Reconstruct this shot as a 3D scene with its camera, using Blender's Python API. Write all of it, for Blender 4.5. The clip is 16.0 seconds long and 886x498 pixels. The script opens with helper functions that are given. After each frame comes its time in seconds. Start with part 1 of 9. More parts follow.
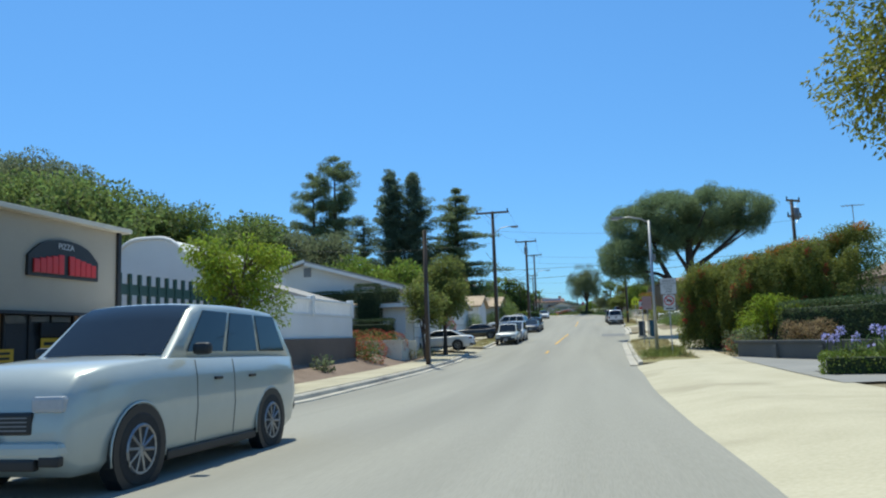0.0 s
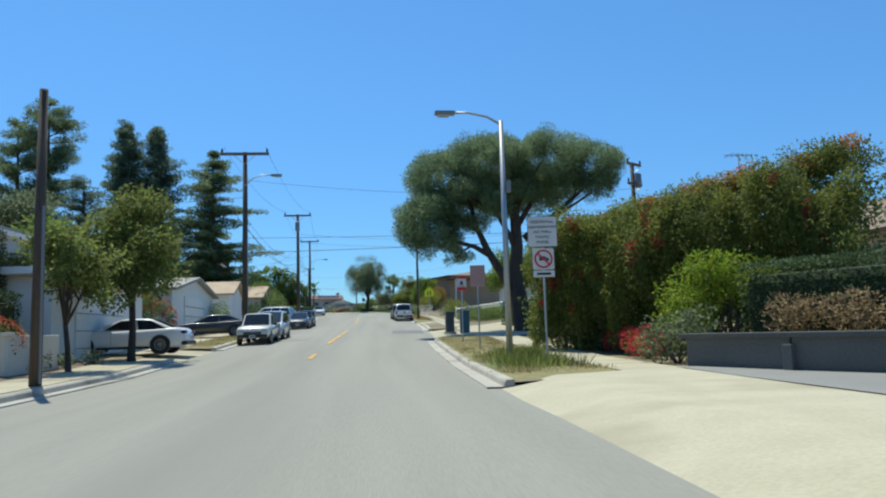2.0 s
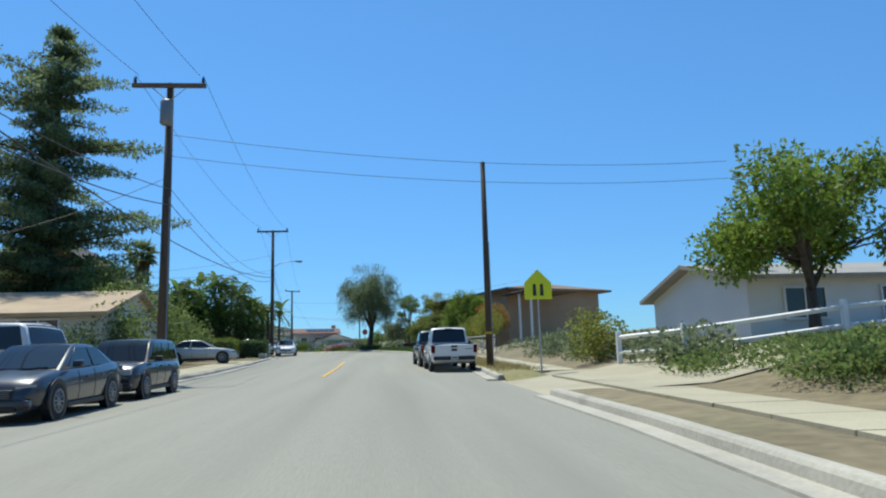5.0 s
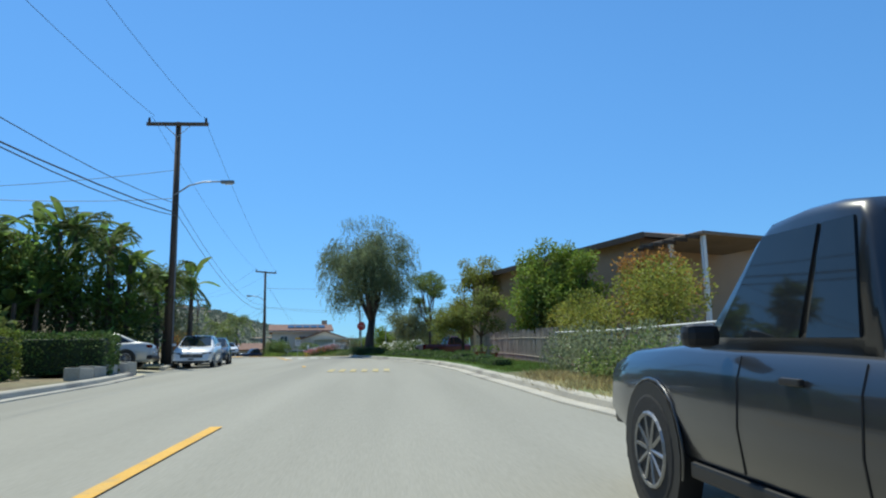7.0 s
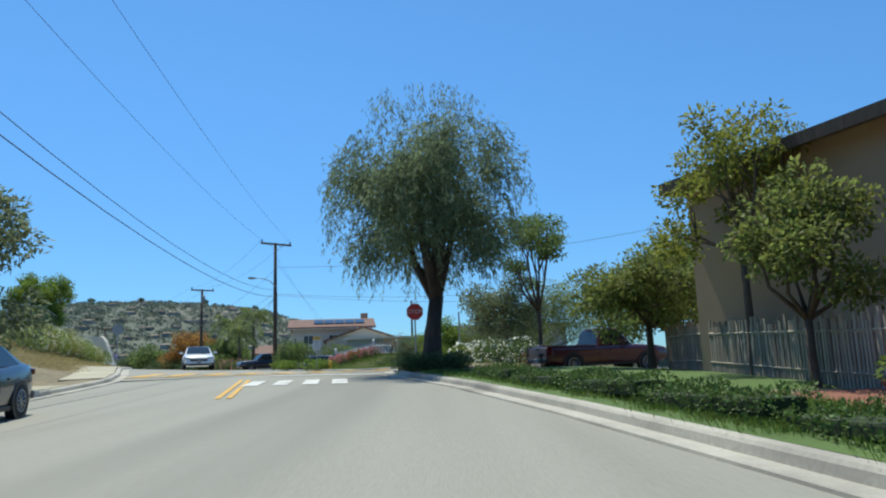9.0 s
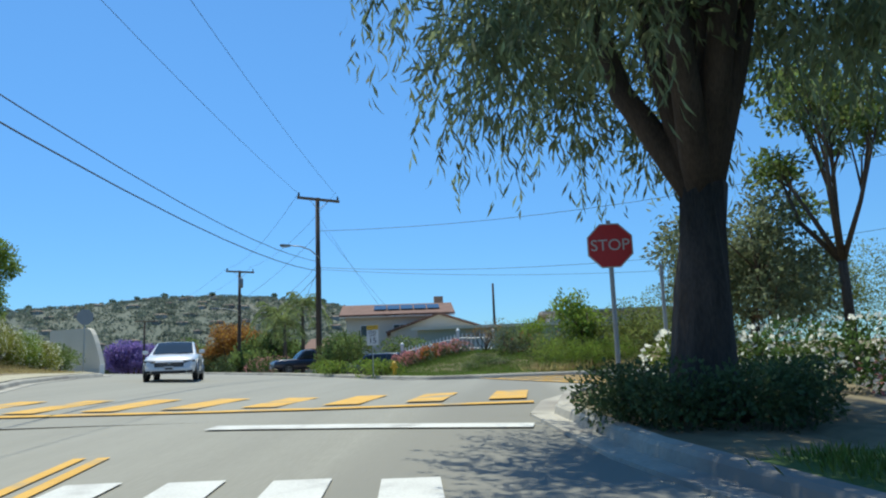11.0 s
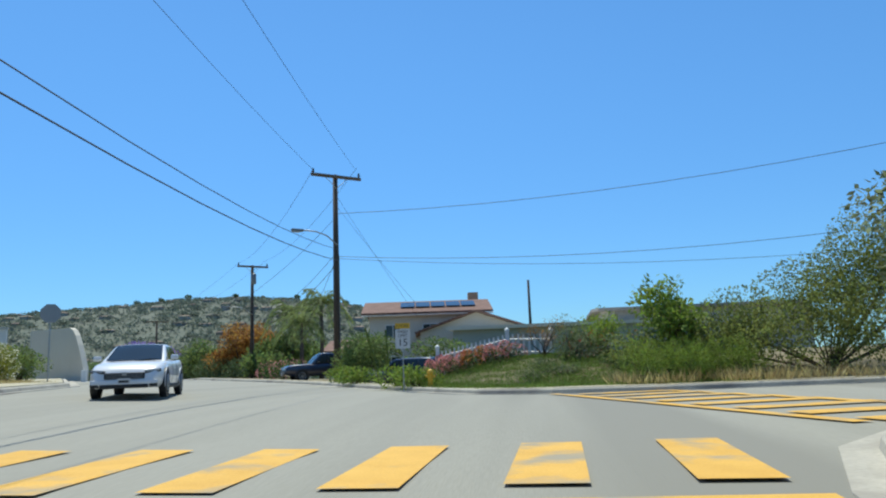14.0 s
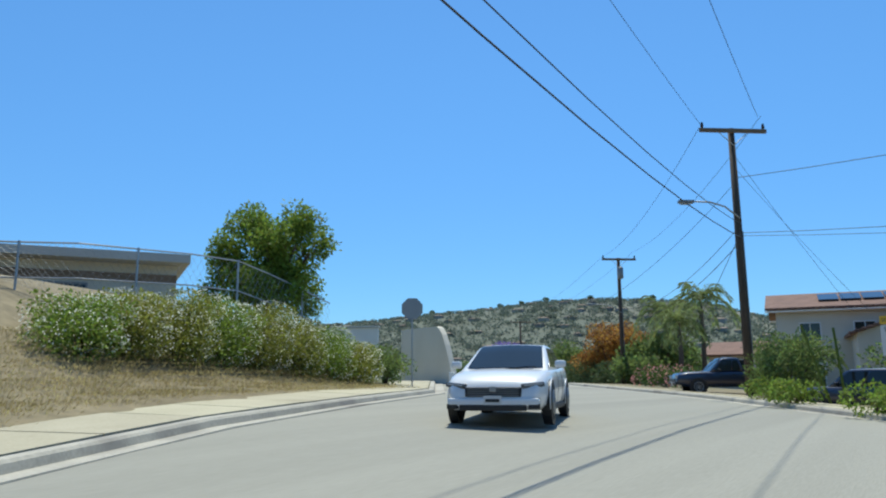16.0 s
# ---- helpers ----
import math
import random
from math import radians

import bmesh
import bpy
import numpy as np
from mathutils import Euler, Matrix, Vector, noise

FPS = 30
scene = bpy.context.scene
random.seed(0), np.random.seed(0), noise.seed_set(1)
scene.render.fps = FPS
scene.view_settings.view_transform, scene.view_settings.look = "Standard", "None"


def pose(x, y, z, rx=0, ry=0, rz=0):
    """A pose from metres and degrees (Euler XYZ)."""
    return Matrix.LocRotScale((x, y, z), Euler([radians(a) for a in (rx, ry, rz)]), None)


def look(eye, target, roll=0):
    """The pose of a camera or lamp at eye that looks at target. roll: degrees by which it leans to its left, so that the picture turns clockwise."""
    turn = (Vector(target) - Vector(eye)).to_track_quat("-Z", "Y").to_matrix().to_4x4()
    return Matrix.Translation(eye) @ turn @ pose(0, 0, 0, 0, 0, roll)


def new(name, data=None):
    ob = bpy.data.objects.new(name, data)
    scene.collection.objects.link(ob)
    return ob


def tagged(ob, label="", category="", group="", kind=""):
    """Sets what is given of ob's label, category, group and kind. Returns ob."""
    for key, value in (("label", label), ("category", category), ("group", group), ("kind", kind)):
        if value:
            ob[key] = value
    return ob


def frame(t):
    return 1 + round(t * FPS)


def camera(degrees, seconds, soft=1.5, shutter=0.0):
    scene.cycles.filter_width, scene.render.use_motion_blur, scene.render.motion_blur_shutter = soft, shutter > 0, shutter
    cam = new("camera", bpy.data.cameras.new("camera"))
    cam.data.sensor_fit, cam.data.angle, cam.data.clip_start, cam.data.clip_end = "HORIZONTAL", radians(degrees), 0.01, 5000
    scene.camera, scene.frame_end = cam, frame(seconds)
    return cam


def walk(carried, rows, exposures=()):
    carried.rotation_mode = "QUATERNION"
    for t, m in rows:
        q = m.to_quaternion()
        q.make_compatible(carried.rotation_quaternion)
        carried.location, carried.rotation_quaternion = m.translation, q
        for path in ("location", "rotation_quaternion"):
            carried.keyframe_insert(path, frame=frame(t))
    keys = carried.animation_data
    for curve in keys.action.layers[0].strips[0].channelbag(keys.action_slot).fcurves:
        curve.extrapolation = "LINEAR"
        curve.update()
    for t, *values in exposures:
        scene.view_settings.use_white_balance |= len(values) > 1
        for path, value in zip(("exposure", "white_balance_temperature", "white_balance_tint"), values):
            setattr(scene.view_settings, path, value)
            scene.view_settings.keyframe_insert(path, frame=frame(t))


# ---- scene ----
cam = camera(61.9, 16.0, soft=2.1)
PATH = [
    (0.0, pose(0.000, -0.000, 1.500, 96.82, 2.00, 11.35)),
    (0.5, pose(-0.593, 3.296, 1.456, 96.23, 2.08, 2.25)),
    (1.0, pose(-0.823, 7.918, 1.336, 95.92, 2.04, -2.16)),
    (1.5, pose(-0.863, 13.584, 1.215, 95.99, 1.68, -4.42)),
    (2.0, pose(-0.771, 19.876, 1.097, 96.39, 1.74, -5.72)),
    (2.5, pose(-0.545, 26.589, 1.131, 96.95, 1.62, -6.06)),
    (3.0, pose(-0.389, 34.023, 1.138, 97.70, 1.52, -6.00)),
    (3.5, pose(-0.300, 42.396, 1.242, 98.56, 1.71, -5.78)),
    (4.0, pose(-0.201, 51.637, 1.566, 99.32, 1.17, -5.62)),
    (4.2, pose(-0.159, 55.389, 1.729, 99.62, 1.14, -5.44)),
    (6.3, pose(0.151, 95.116, 3.315, 99.24, 2.18, -4.59)),
    (6.5, pose(0.149, 98.634, 3.450, 99.30, 2.04, -4.66)),
    (7.0, pose(0.173, 107.643, 3.813, 99.67, 1.12, -4.57)),
    (7.5, pose(0.166, 116.192, 4.261, 99.76, 0.78, -4.20)),
    (8.0, pose(-0.000, 124.320, 4.654, 99.47, 1.24, -3.49)),
    (8.5, pose(-0.329, 132.256, 5.011, 99.54, 1.65, -2.13)),
    (9.0, pose(-0.801, 138.856, 5.345, 99.58, 1.98, -0.52)),
    (9.5, pose(-1.410, 145.092, 5.623, 99.64, 1.94, 1.10)),
    (10.0, pose(-2.059, 150.532, 5.850, 99.52, 1.70, 2.59)),
    (10.2, pose(-2.316, 152.475, 5.932, 99.42, 1.83, 3.11)),
    (12.3, pose(-4.504, 164.146, 6.426, 99.06, 1.82, 5.82)),
    (12.5, pose(-4.566, 164.473, 6.441, 99.12, 1.74, 5.86)),
    (13.0, pose(-4.676, 165.013, 6.465, 99.18, 1.85, 6.06)),
    (13.5, pose(-4.794, 165.557, 6.493, 99.26, 1.97, 6.21)),
    (14.0, pose(-4.954, 166.299, 6.526, 99.35, 2.05, 6.43)),
    (14.5, pose(-5.189, 167.382, 6.580, 99.38, 2.14, 7.23)),
    (15.0, pose(-5.656, 169.098, 6.646, 99.63, 1.73, 11.06)),
    (15.5, pose(-6.645, 171.546, 6.774, 99.81, 0.83, 20.87)),
    (16.0, pose(-8.859, 173.214, 6.898, 100.03, 0.34, 33.25)),
]
walk(cam, PATH)
PLAN = 1.25  # the plan below is drawn at 1 : 1.25 and enlarged to true metres at the end
TRUE = 1 / PLAN  # scale of things that are drawn in true metres

# ---------------------------------------------------------------- light
SUN = Vector((-0.18, 0.36, 1.0)).normalized()
sky_world = bpy.data.worlds.new("sky")
scene.world = sky_world
sky_world.use_nodes = True
wn = sky_world.node_tree
sky = wn.nodes.new("ShaderNodeTexSky")
sky.sky_type = "NISHITA"
sky.sun_disc = False
sky.sun_elevation = math.asin(SUN.z)
sky.sun_rotation = math.atan2(SUN.x, SUN.y)
sky.altitude = 0
sky.air_density = 1.0
sky.dust_density = 0.25
sky.ozone_density = 3.0
tint = wn.nodes.new("ShaderNodeMixRGB")
tint.blend_type = "MULTIPLY"
tint.inputs[0].default_value = 1.0
# clear dry air: the sky hardly pales towards the horizon
sky_way, sky_axes, sky_rise = wn.nodes.new("ShaderNodeTexCoord"), wn.nodes.new("ShaderNodeSeparateXYZ"), wn.nodes.new("ShaderNodeMapRange")
sky_rise.interpolation_type = "SMOOTHSTEP"
sky_rise.inputs[1].default_value, sky_rise.inputs[2].default_value = -0.05, 0.46
sky_hue = wn.nodes.new("ShaderNodeMixRGB")
sky_hue.inputs[1].default_value, sky_hue.inputs[2].default_value = (0.40, 0.72, 1.02, 1), (0.55, 1.00, 1.27, 1)
wn.links.new(sky_way.outputs["Generated"], sky_axes.inputs[0])
wn.links.new(sky_axes.outputs["Z"], sky_rise.inputs[0])
wn.links.new(sky_rise.outputs[0], sky_hue.inputs[0])
wn.links.new(sky_hue.outputs[0], tint.inputs[2])
wn.links.new(sky.outputs[0], tint.inputs[1])
wn.links.new(tint.outputs[0], wn.nodes["Background"].inputs[0])
wn.nodes["Background"].inputs[1].default_value = 0.128
sun_data = bpy.data.lights.new("sun", "SUN")
sun_data.energy, sun_data.angle, sun_data.color = 5.0, radians(0.55), (0.97, 0.96, 0.81)
sun_ob = new("sun", sun_data)
sun_ob.matrix_world = look(SUN * 100, (0, 0, 0))
scene.view_settings.exposure = 0.0

# ---------------------------------------------------------------- materials


def material(name, low, high, scale=4.0, rough=0.7, bump=0.15, metal=0.0, fine=9.0, coat=0.0, spread=0.0, island=False,
             translucent=0.0, spec=0.5, stretch=(1, 1, 1), stain=None):
    """A surface that wanders between two colours at two scales, with fine relief."""
    m = bpy.data.materials.new(name)
    m.use_nodes = True
    nt = m.node_tree
    b = nt.nodes["Principled BSDF"]
    tc = nt.nodes.new("ShaderNodeTexCoord")
    mp = nt.nodes.new("ShaderNodeMapping")
    mp.inputs["Scale"].default_value = stretch
    nt.links.new(tc.outputs["Object"], mp.inputs[0])
    big, small = nt.nodes.new("ShaderNodeTexNoise"), nt.nodes.new("ShaderNodeTexNoise")
    for n, s, d in ((big, scale, 4), (small, scale * fine, 3)):
        n.inputs["Scale"].default_value, n.inputs["Detail"].default_value = s, d
        nt.links.new(mp.outputs[0], n.inputs["Vector"])
    mix = nt.nodes.new("ShaderNodeMath")
    mix.operation = "MULTIPLY_ADD"
    nt.links.new(small.outputs["Fac"], mix.inputs[0])
    mix.inputs[1].default_value = 0.5
    half = nt.nodes.new("ShaderNodeMath")
    half.operation = "MULTIPLY"
    half.inputs[1].default_value = 0.5
    nt.links.new(big.outputs["Fac"], half.inputs[0])
    nt.links.new(half.outputs[0], mix.inputs[2])
    ramp = nt.nodes.new("ShaderNodeValToRGB")
    ramp.color_ramp.elements[0].position, ramp.color_ramp.elements[1].position = 0.34, 0.66
    ramp.color_ramp.elements[0].color, ramp.color_ramp.elements[1].color = (*low, 1), (*high, 1)
    nt.links.new(mix.outputs[0], ramp.inputs[0])
    col = ramp.outputs[0]
    if stain:
        st = nt.nodes.new("ShaderNodeTexNoise")
        st.inputs["Scale"].default_value, st.inputs["Detail"].default_value = stain[1], 5
        nt.links.new(mp.outputs[0], st.inputs["Vector"])
        r2 = nt.nodes.new("ShaderNodeValToRGB")
        r2.color_ramp.elements[0].position, r2.color_ramp.elements[1].position = 0.52, 0.68
        nt.links.new(st.outputs["Fac"], r2.inputs[0])
        mx = nt.nodes.new("ShaderNodeMixRGB")
        mx.inputs[2].default_value = (*stain[0], 1)
        nt.links.new(r2.outputs[0], mx.inputs[0])
        nt.links.new(col, mx.inputs[1])
        col = mx.outputs[0]
    if spread:
        hs = nt.nodes.new("ShaderNodeHueSaturation")
        src = nt.nodes.new("ShaderNodeNewGeometry" if island else "ShaderNodeObjectInfo")
        rnd = src.outputs["Random Per Island" if island else "Random"]
        mr = nt.nodes.new("ShaderNodeMapRange")
        mr.inputs[3].default_value, mr.inputs[4].default_value = 1 - spread, 1 + spread
        nt.links.new(rnd, mr.inputs[0])
        nt.links.new(mr.outputs[0], hs.inputs["Value"])
        m2 = nt.nodes.new("ShaderNodeMapRange")
        m2.inputs[3].default_value, m2.inputs[4].default_value = 0.5 - spread * 0.06, 0.5 + spread * 0.05
        nt.links.new(rnd, m2.inputs[0])
        nt.links.new(m2.outputs[0], hs.inputs["Hue"])
        nt.links.new(col, hs.inputs["Color"])
        col = hs.outputs[0]
    nt.links.new(col, b.inputs["Base Color"])
    b.inputs["Roughness"].default_value, b.inputs["Metallic"].default_value = rough, metal
    b.inputs["Specular IOR Level"].default_value = spec
    if coat:
        b.inputs["Coat Weight"].default_value, b.inputs["Coat Roughness"].default_value = coat, 0.05
    if bump:
        bp = nt.nodes.new("ShaderNodeBump")
        bp.inputs["Strength"].default_value, bp.inputs["Distance"].default_value = bump, 0.02
        nt.links.new(small.outputs["Fac"], bp.inputs["Height"])
        nt.links.new(bp.outputs[0], b.inputs["Normal"])
    if translucent:
        tr = nt.nodes.new("ShaderNodeBsdfTranslucent")
        nt.links.new(col, tr.inputs["Color"])
        ms = nt.nodes.new("ShaderNodeMixShader")
        ms.inputs[0].default_value = translucent
        nt.links.new(b.outputs[0], ms.inputs[1])
        nt.links.new(tr.outputs[0], ms.inputs[2])
        nt.links.new(ms.outputs[0], nt.nodes["Material Output"].inputs[0])
    return m


def leaf(name, low, high, spread=0.35, translucent=0.35, scale=0.7, rough=0.6):
    translucent = min(0.55, translucent * 1.35)
    return material(name, tuple(v * 1.3 for v in low), tuple(v * 1.3 for v in high), scale, rough, 0.0, spread=spread, island=True, translucent=translucent, spec=0.25)


def plain(name, colour, rough=0.5, metal=0.0, coat=0.0):
    """Small plain painted or moulded parts."""
    v = tuple(c * 0.88 for c in colour)
    return material(name, v, colour, 3.0, rough, 0.03, metal, coat=coat)


def tinted_glass(name, colour):
    m = material(name, tuple(c * 0.8 for c in colour), colour, 1.5, 0.04, 0.0)
    return m


ASPHALT = material("asphalt", (0.235, 0.228, 0.190), (0.30, 0.290, 0.245), 0.35, 0.9, 0.2, fine=80, stretch=(3.2, 0.16, 1), stain=((0.215, 0.208, 0.176), 0.12))
ROAD_PATCH = material("patched_asphalt", (0.155, 0.155, 0.15), (0.20, 0.20, 0.195), 0.7, 0.9, 0.3, fine=50)
DRIVE_ASPHALT = material("driveway_asphalt", (0.09, 0.09, 0.09), (0.14, 0.14, 0.14), 0.6, 0.9, 0.3, fine=50)
DRIVE_GREY = material("grey_driveway", (0.20, 0.20, 0.185), (0.27, 0.265, 0.245), 0.6, 0.9, 0.3, fine=50)
CONCRETE = material("concrete", (0.36, 0.325, 0.225), (0.46, 0.42, 0.305), 0.8, 0.9, 0.25, fine=30, spread=0.07, stain=((0.31, 0.275, 0.19), 0.35))
KERB = material("kerb_concrete", (0.34, 0.32, 0.27), (0.48, 0.45, 0.38), 1.1, 0.9, 0.25, fine=20, stain=((0.25, 0.23, 0.2), 0.6))
PAINT_YELLOW = material("road_paint_yellow", (0.55, 0.30, 0.04), (0.68, 0.40, 0.07), 2.5, 0.8, 0.2, fine=20, stain=((0.30, 0.26, 0.18), 1.6))
PAINT_FADED = material("faded_yellow_paint", (0.36, 0.30, 0.17), (0.50, 0.40, 0.16), 3.5, 0.85, 0.2, fine=14, stain=((0.27, 0.265, 0.25), 2.2))
PAINT_WHITE = material("road_paint_white", (0.5, 0.5, 0.47), (0.66, 0.66, 0.62), 2.5, 0.8, 0.2, fine=20, stain=((0.3, 0.29, 0.27), 1.5))
EARTH = material("dry_earth", (0.13, 0.105, 0.06), (0.27, 0.22, 0.13), 0.28, 0.95, 0.5, fine=14, stain=((0.09, 0.115, 0.045), 0.06))
# far hill: colours greyed and drawn together to paint in distance haze
SCRUBLAND = material("hazed_scrubland", (0.095, 0.115, 0.088), (0.135, 0.148, 0.112), 0.02, 0.95, 0.3, fine=9, stain=((0.155, 0.15, 0.115), 0.008))
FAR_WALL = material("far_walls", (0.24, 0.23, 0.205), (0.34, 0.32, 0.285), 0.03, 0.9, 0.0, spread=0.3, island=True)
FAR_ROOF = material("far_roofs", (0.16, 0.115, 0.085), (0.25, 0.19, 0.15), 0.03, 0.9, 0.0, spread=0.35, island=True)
DRY_TURF = material("dry_turf", (0.17, 0.155, 0.062), (0.29, 0.255, 0.115), 0.5, 0.95, 0.5, fine=16, stain=((0.12, 0.15, 0.05), 0.25))
DIRT = material("bare_dirt", (0.13, 0.09, 0.065), (0.22, 0.16, 0.12), 0.9, 0.95, 0.5, fine=14)
LAWN = material("lawn_soil", (0.06, 0.11, 0.025), (0.10, 0.16, 0.04), 0.8, 0.95, 0.5, fine=30)
MULCH = material("red_mulch", (0.16, 0.055, 0.035), (0.26, 0.11, 0.07), 2.0, 0.95, 0.6, fine=12)
STUCCO_WHITE = material("white_stucco", (0.66, 0.66, 0.64), (0.78, 0.78, 0.76), 0.5, 0.9, 0.25, fine=60)
STUCCO_CREAM = material("cream_stucco", (0.56, 0.52, 0.43), (0.66, 0.62, 0.53), 0.5, 0.9, 0.25, fine=60)
STUCCO_TAN = material("tan_stucco", (0.36, 0.31, 0.24), (0.44, 0.385, 0.30), 0.5, 0.9, 0.25, fine=60)
STUCCO_BROWN = material("brown_stucco", (0.36, 0.235, 0.15), (0.46, 0.315, 0.205), 0.5, 0.9, 0.25, fine=60)
PLINTH_BROWN = material("dark_brown_plinth", (0.11, 0.085, 0.07), (0.17, 0.135, 0.11), 0.8, 0.9, 0.3, fine=30)
STUCCO_GREY = material("grey_stucco", (0.40, 0.40, 0.38), (0.50, 0.50, 0.47), 0.5, 0.9, 0.25, fine=60)
BLOCKWALL = material("dark_block_wall", (0.080, 0.082, 0.076), (0.125, 0.125, 0.115), 0.8, 0.95, 0.3, fine=30, spread=0.12)
ROOF_BROWN = material("brown_shingle", (0.17, 0.12, 0.085), (0.27, 0.20, 0.145), 0.9, 0.9, 0.5, fine=20)
ROOF_TAN = material("tan_shingle", (0.36, 0.27, 0.185), (0.50, 0.385, 0.27), 0.9, 0.9, 0.4, fine=20)
ROOF_GREY = material("grey_shingle", (0.25, 0.24, 0.225), (0.36, 0.345, 0.32), 0.9, 0.9, 0.5, fine=20)
ROOF_DARK = material("dark_shingle", (0.05, 0.045, 0.042), (0.09, 0.08, 0.072), 0.9, 0.9, 0.5, fine=20)
ROOF_TILE = material("terracotta_tile", (0.13, 0.07, 0.052), (0.23, 0.13, 0.095), 1.5, 0.85, 0.3, fine=9, spread=0.2)
TRIM_WHITE = material("white_paint", (0.70, 0.70, 0.68), (0.80, 0.80, 0.78), 1.5, 0.6, 0.06)
WOOD_DARK = material("creosote_wood", (0.045, 0.032, 0.024), (0.11, 0.08, 0.06), 1.8, 0.9, 0.5, stretch=(6, 6, 0.4))
WOOD_BROWN = material("weathered_brown_wood", (0.11, 0.07, 0.045), (0.23, 0.16, 0.105), 2.2, 0.9, 0.5, stretch=(1, 1, 5), spread=0.2)
WOOD_GREY = material("silvered_wood", (0.21, 0.18, 0.15), (0.37, 0.325, 0.275), 2.2, 0.9, 0.5, stretch=(6, 6, 0.5), spread=0.25)
BARK = material("grey_brown_bark", (0.065, 0.048, 0.036), (0.16, 0.12, 0.092), 2.6, 0.95, 0.9, stretch=(2.5, 2.5, 0.5))
BARK_DARK = material("dark_bark", (0.035, 0.027, 0.022), (0.09, 0.068, 0.055), 2.6, 0.95, 0.9, stretch=(2.5, 2.5, 0.5))
STEEL = material("galvanised_steel", (0.34, 0.35, 0.36), (0.47, 0.48, 0.49), 2.0, 0.5, 0.08, 0.7)
IRON_GREEN = plain("green_iron_paint", (0.012, 0.05, 0.042), 0.55)
BLACK = plain("black_plastic", (0.014, 0.014, 0.015), 0.5)
RUBBER = material("tyre_rubber", (0.012, 0.012, 0.012), (0.028, 0.028, 0.028), 6.0, 0.85, 0.2)
CHROME = material("alloy", (0.22, 0.225, 0.23), (0.34, 0.345, 0.35), 3.0, 0.38, 0.02, 0.8)
GLASS_CAR = tinted_glass("car_glass", (0.018, 0.022, 0.026))
GLASS_HOUSE = tinted_glass("window_glass", (0.03, 0.036, 0.042))
LAMP_CLEAR = tinted_glass("headlamp_lens", (0.42, 0.44, 0.46))
LAMP_DARK = tinted_glass("smoked_lamp_lens", (0.10, 0.105, 0.11))
LAMP_RED = tinted_glass("tail_lamp_lens", (0.11, 0.004, 0.006))
SIGN_WHITE = plain("sign_white", (0.62, 0.62, 0.62), 0.5)
SIGN_BACK = plain("sign_aluminium", (0.30, 0.31, 0.32), 0.45, 0.6)
SIGN_RED = plain("sign_red", (0.62, 0.03, 0.03), 0.45)
SIGN_YELLOW = plain("sign_fluorescent_yellow", (0.72, 0.75, 0.02), 0.45)
SIGN_ORANGE = plain("sign_amber_yellow", (0.72, 0.42, 0.03), 0.45)
SIGN_BLACK = plain("sign_black", (0.02, 0.02, 0.02), 0.5)
SIGN_PINK = plain("faded_pink_board", (0.45, 0.27, 0.25), 0.7)
BOX_GREY = plain("utility_box_grey", (0.06, 0.075, 0.075), 0.55)
BOX_TEAL = plain("utility_box_teal", (0.045, 0.13, 0.15), 0.5)
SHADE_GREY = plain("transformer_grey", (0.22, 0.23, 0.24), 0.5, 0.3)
WIRE = plain("black_cable", (0.015, 0.015, 0.016), 0.6)
INSULATOR = plain("brown_porcelain", (0.05, 0.03, 0.025), 0.25)

# near-black green that paints the shade inside a hedge
HEDGE_CORE = material("hedge_inner_shade", (0.016, 0.028, 0.010), (0.035, 0.055, 0.02), 3.0, 0.9, 0.5)
L_BRIGHT = leaf("bright_leaf", (0.095, 0.15, 0.022), (0.20, 0.27, 0.05))
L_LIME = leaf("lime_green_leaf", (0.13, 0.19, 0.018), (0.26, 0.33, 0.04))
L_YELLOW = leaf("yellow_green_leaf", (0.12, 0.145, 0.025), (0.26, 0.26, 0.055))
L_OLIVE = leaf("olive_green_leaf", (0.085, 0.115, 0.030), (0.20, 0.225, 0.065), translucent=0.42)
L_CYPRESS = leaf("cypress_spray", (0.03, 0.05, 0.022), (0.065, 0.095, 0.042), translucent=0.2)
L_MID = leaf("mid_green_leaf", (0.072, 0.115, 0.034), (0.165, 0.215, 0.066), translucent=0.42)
L_DARK = leaf("dark_green_leaf", (0.045, 0.075, 0.030), (0.100, 0.140, 0.058), translucent=0.3)
L_PINE = leaf("pine_needles", (0.092, 0.130, 0.066), (0.19, 0.245, 0.120), translucent=0.4)
L_STONE = leaf("stone_pine_needles", (0.100, 0.150, 0.080), (0.210, 0.280, 0.148), translucent=0.42)
L_PINEB = leaf("bluish_conifer_needles", (0.082, 0.125, 0.082), (0.165, 0.220, 0.140), translucent=0.4)
L_GREY = leaf("grey_olive_leaf", (0.095, 0.12, 0.065), (0.19, 0.22, 0.12))
L_WILLOW = leaf("dull_willow_leaf", (0.088, 0.122, 0.066), (0.195, 0.238, 0.128), translucent=0.42)
L_HEDGE = leaf("clipped_hedge_leaf", (0.045, 0.085, 0.02), (0.105, 0.165, 0.045), translucent=0.2)
L_HEDGE_LIT = leaf("light_hedge_leaf", (0.09, 0.13, 0.02), (0.17, 0.22, 0.04), translucent=0.25)
L_BANANA = leaf("banana_leaf", (0.06, 0.115, 0.025), (0.15, 0.23, 0.06), translucent=0.4)
L_PALM = leaf("palm_leaf", (0.055, 0.085, 0.022), (0.14, 0.18, 0.06), translucent=0.3)
L_PALM_LIT = leaf("light_palm_leaf", (0.10, 0.14, 0.045), (0.21, 0.25, 0.10), translucent=0.4)
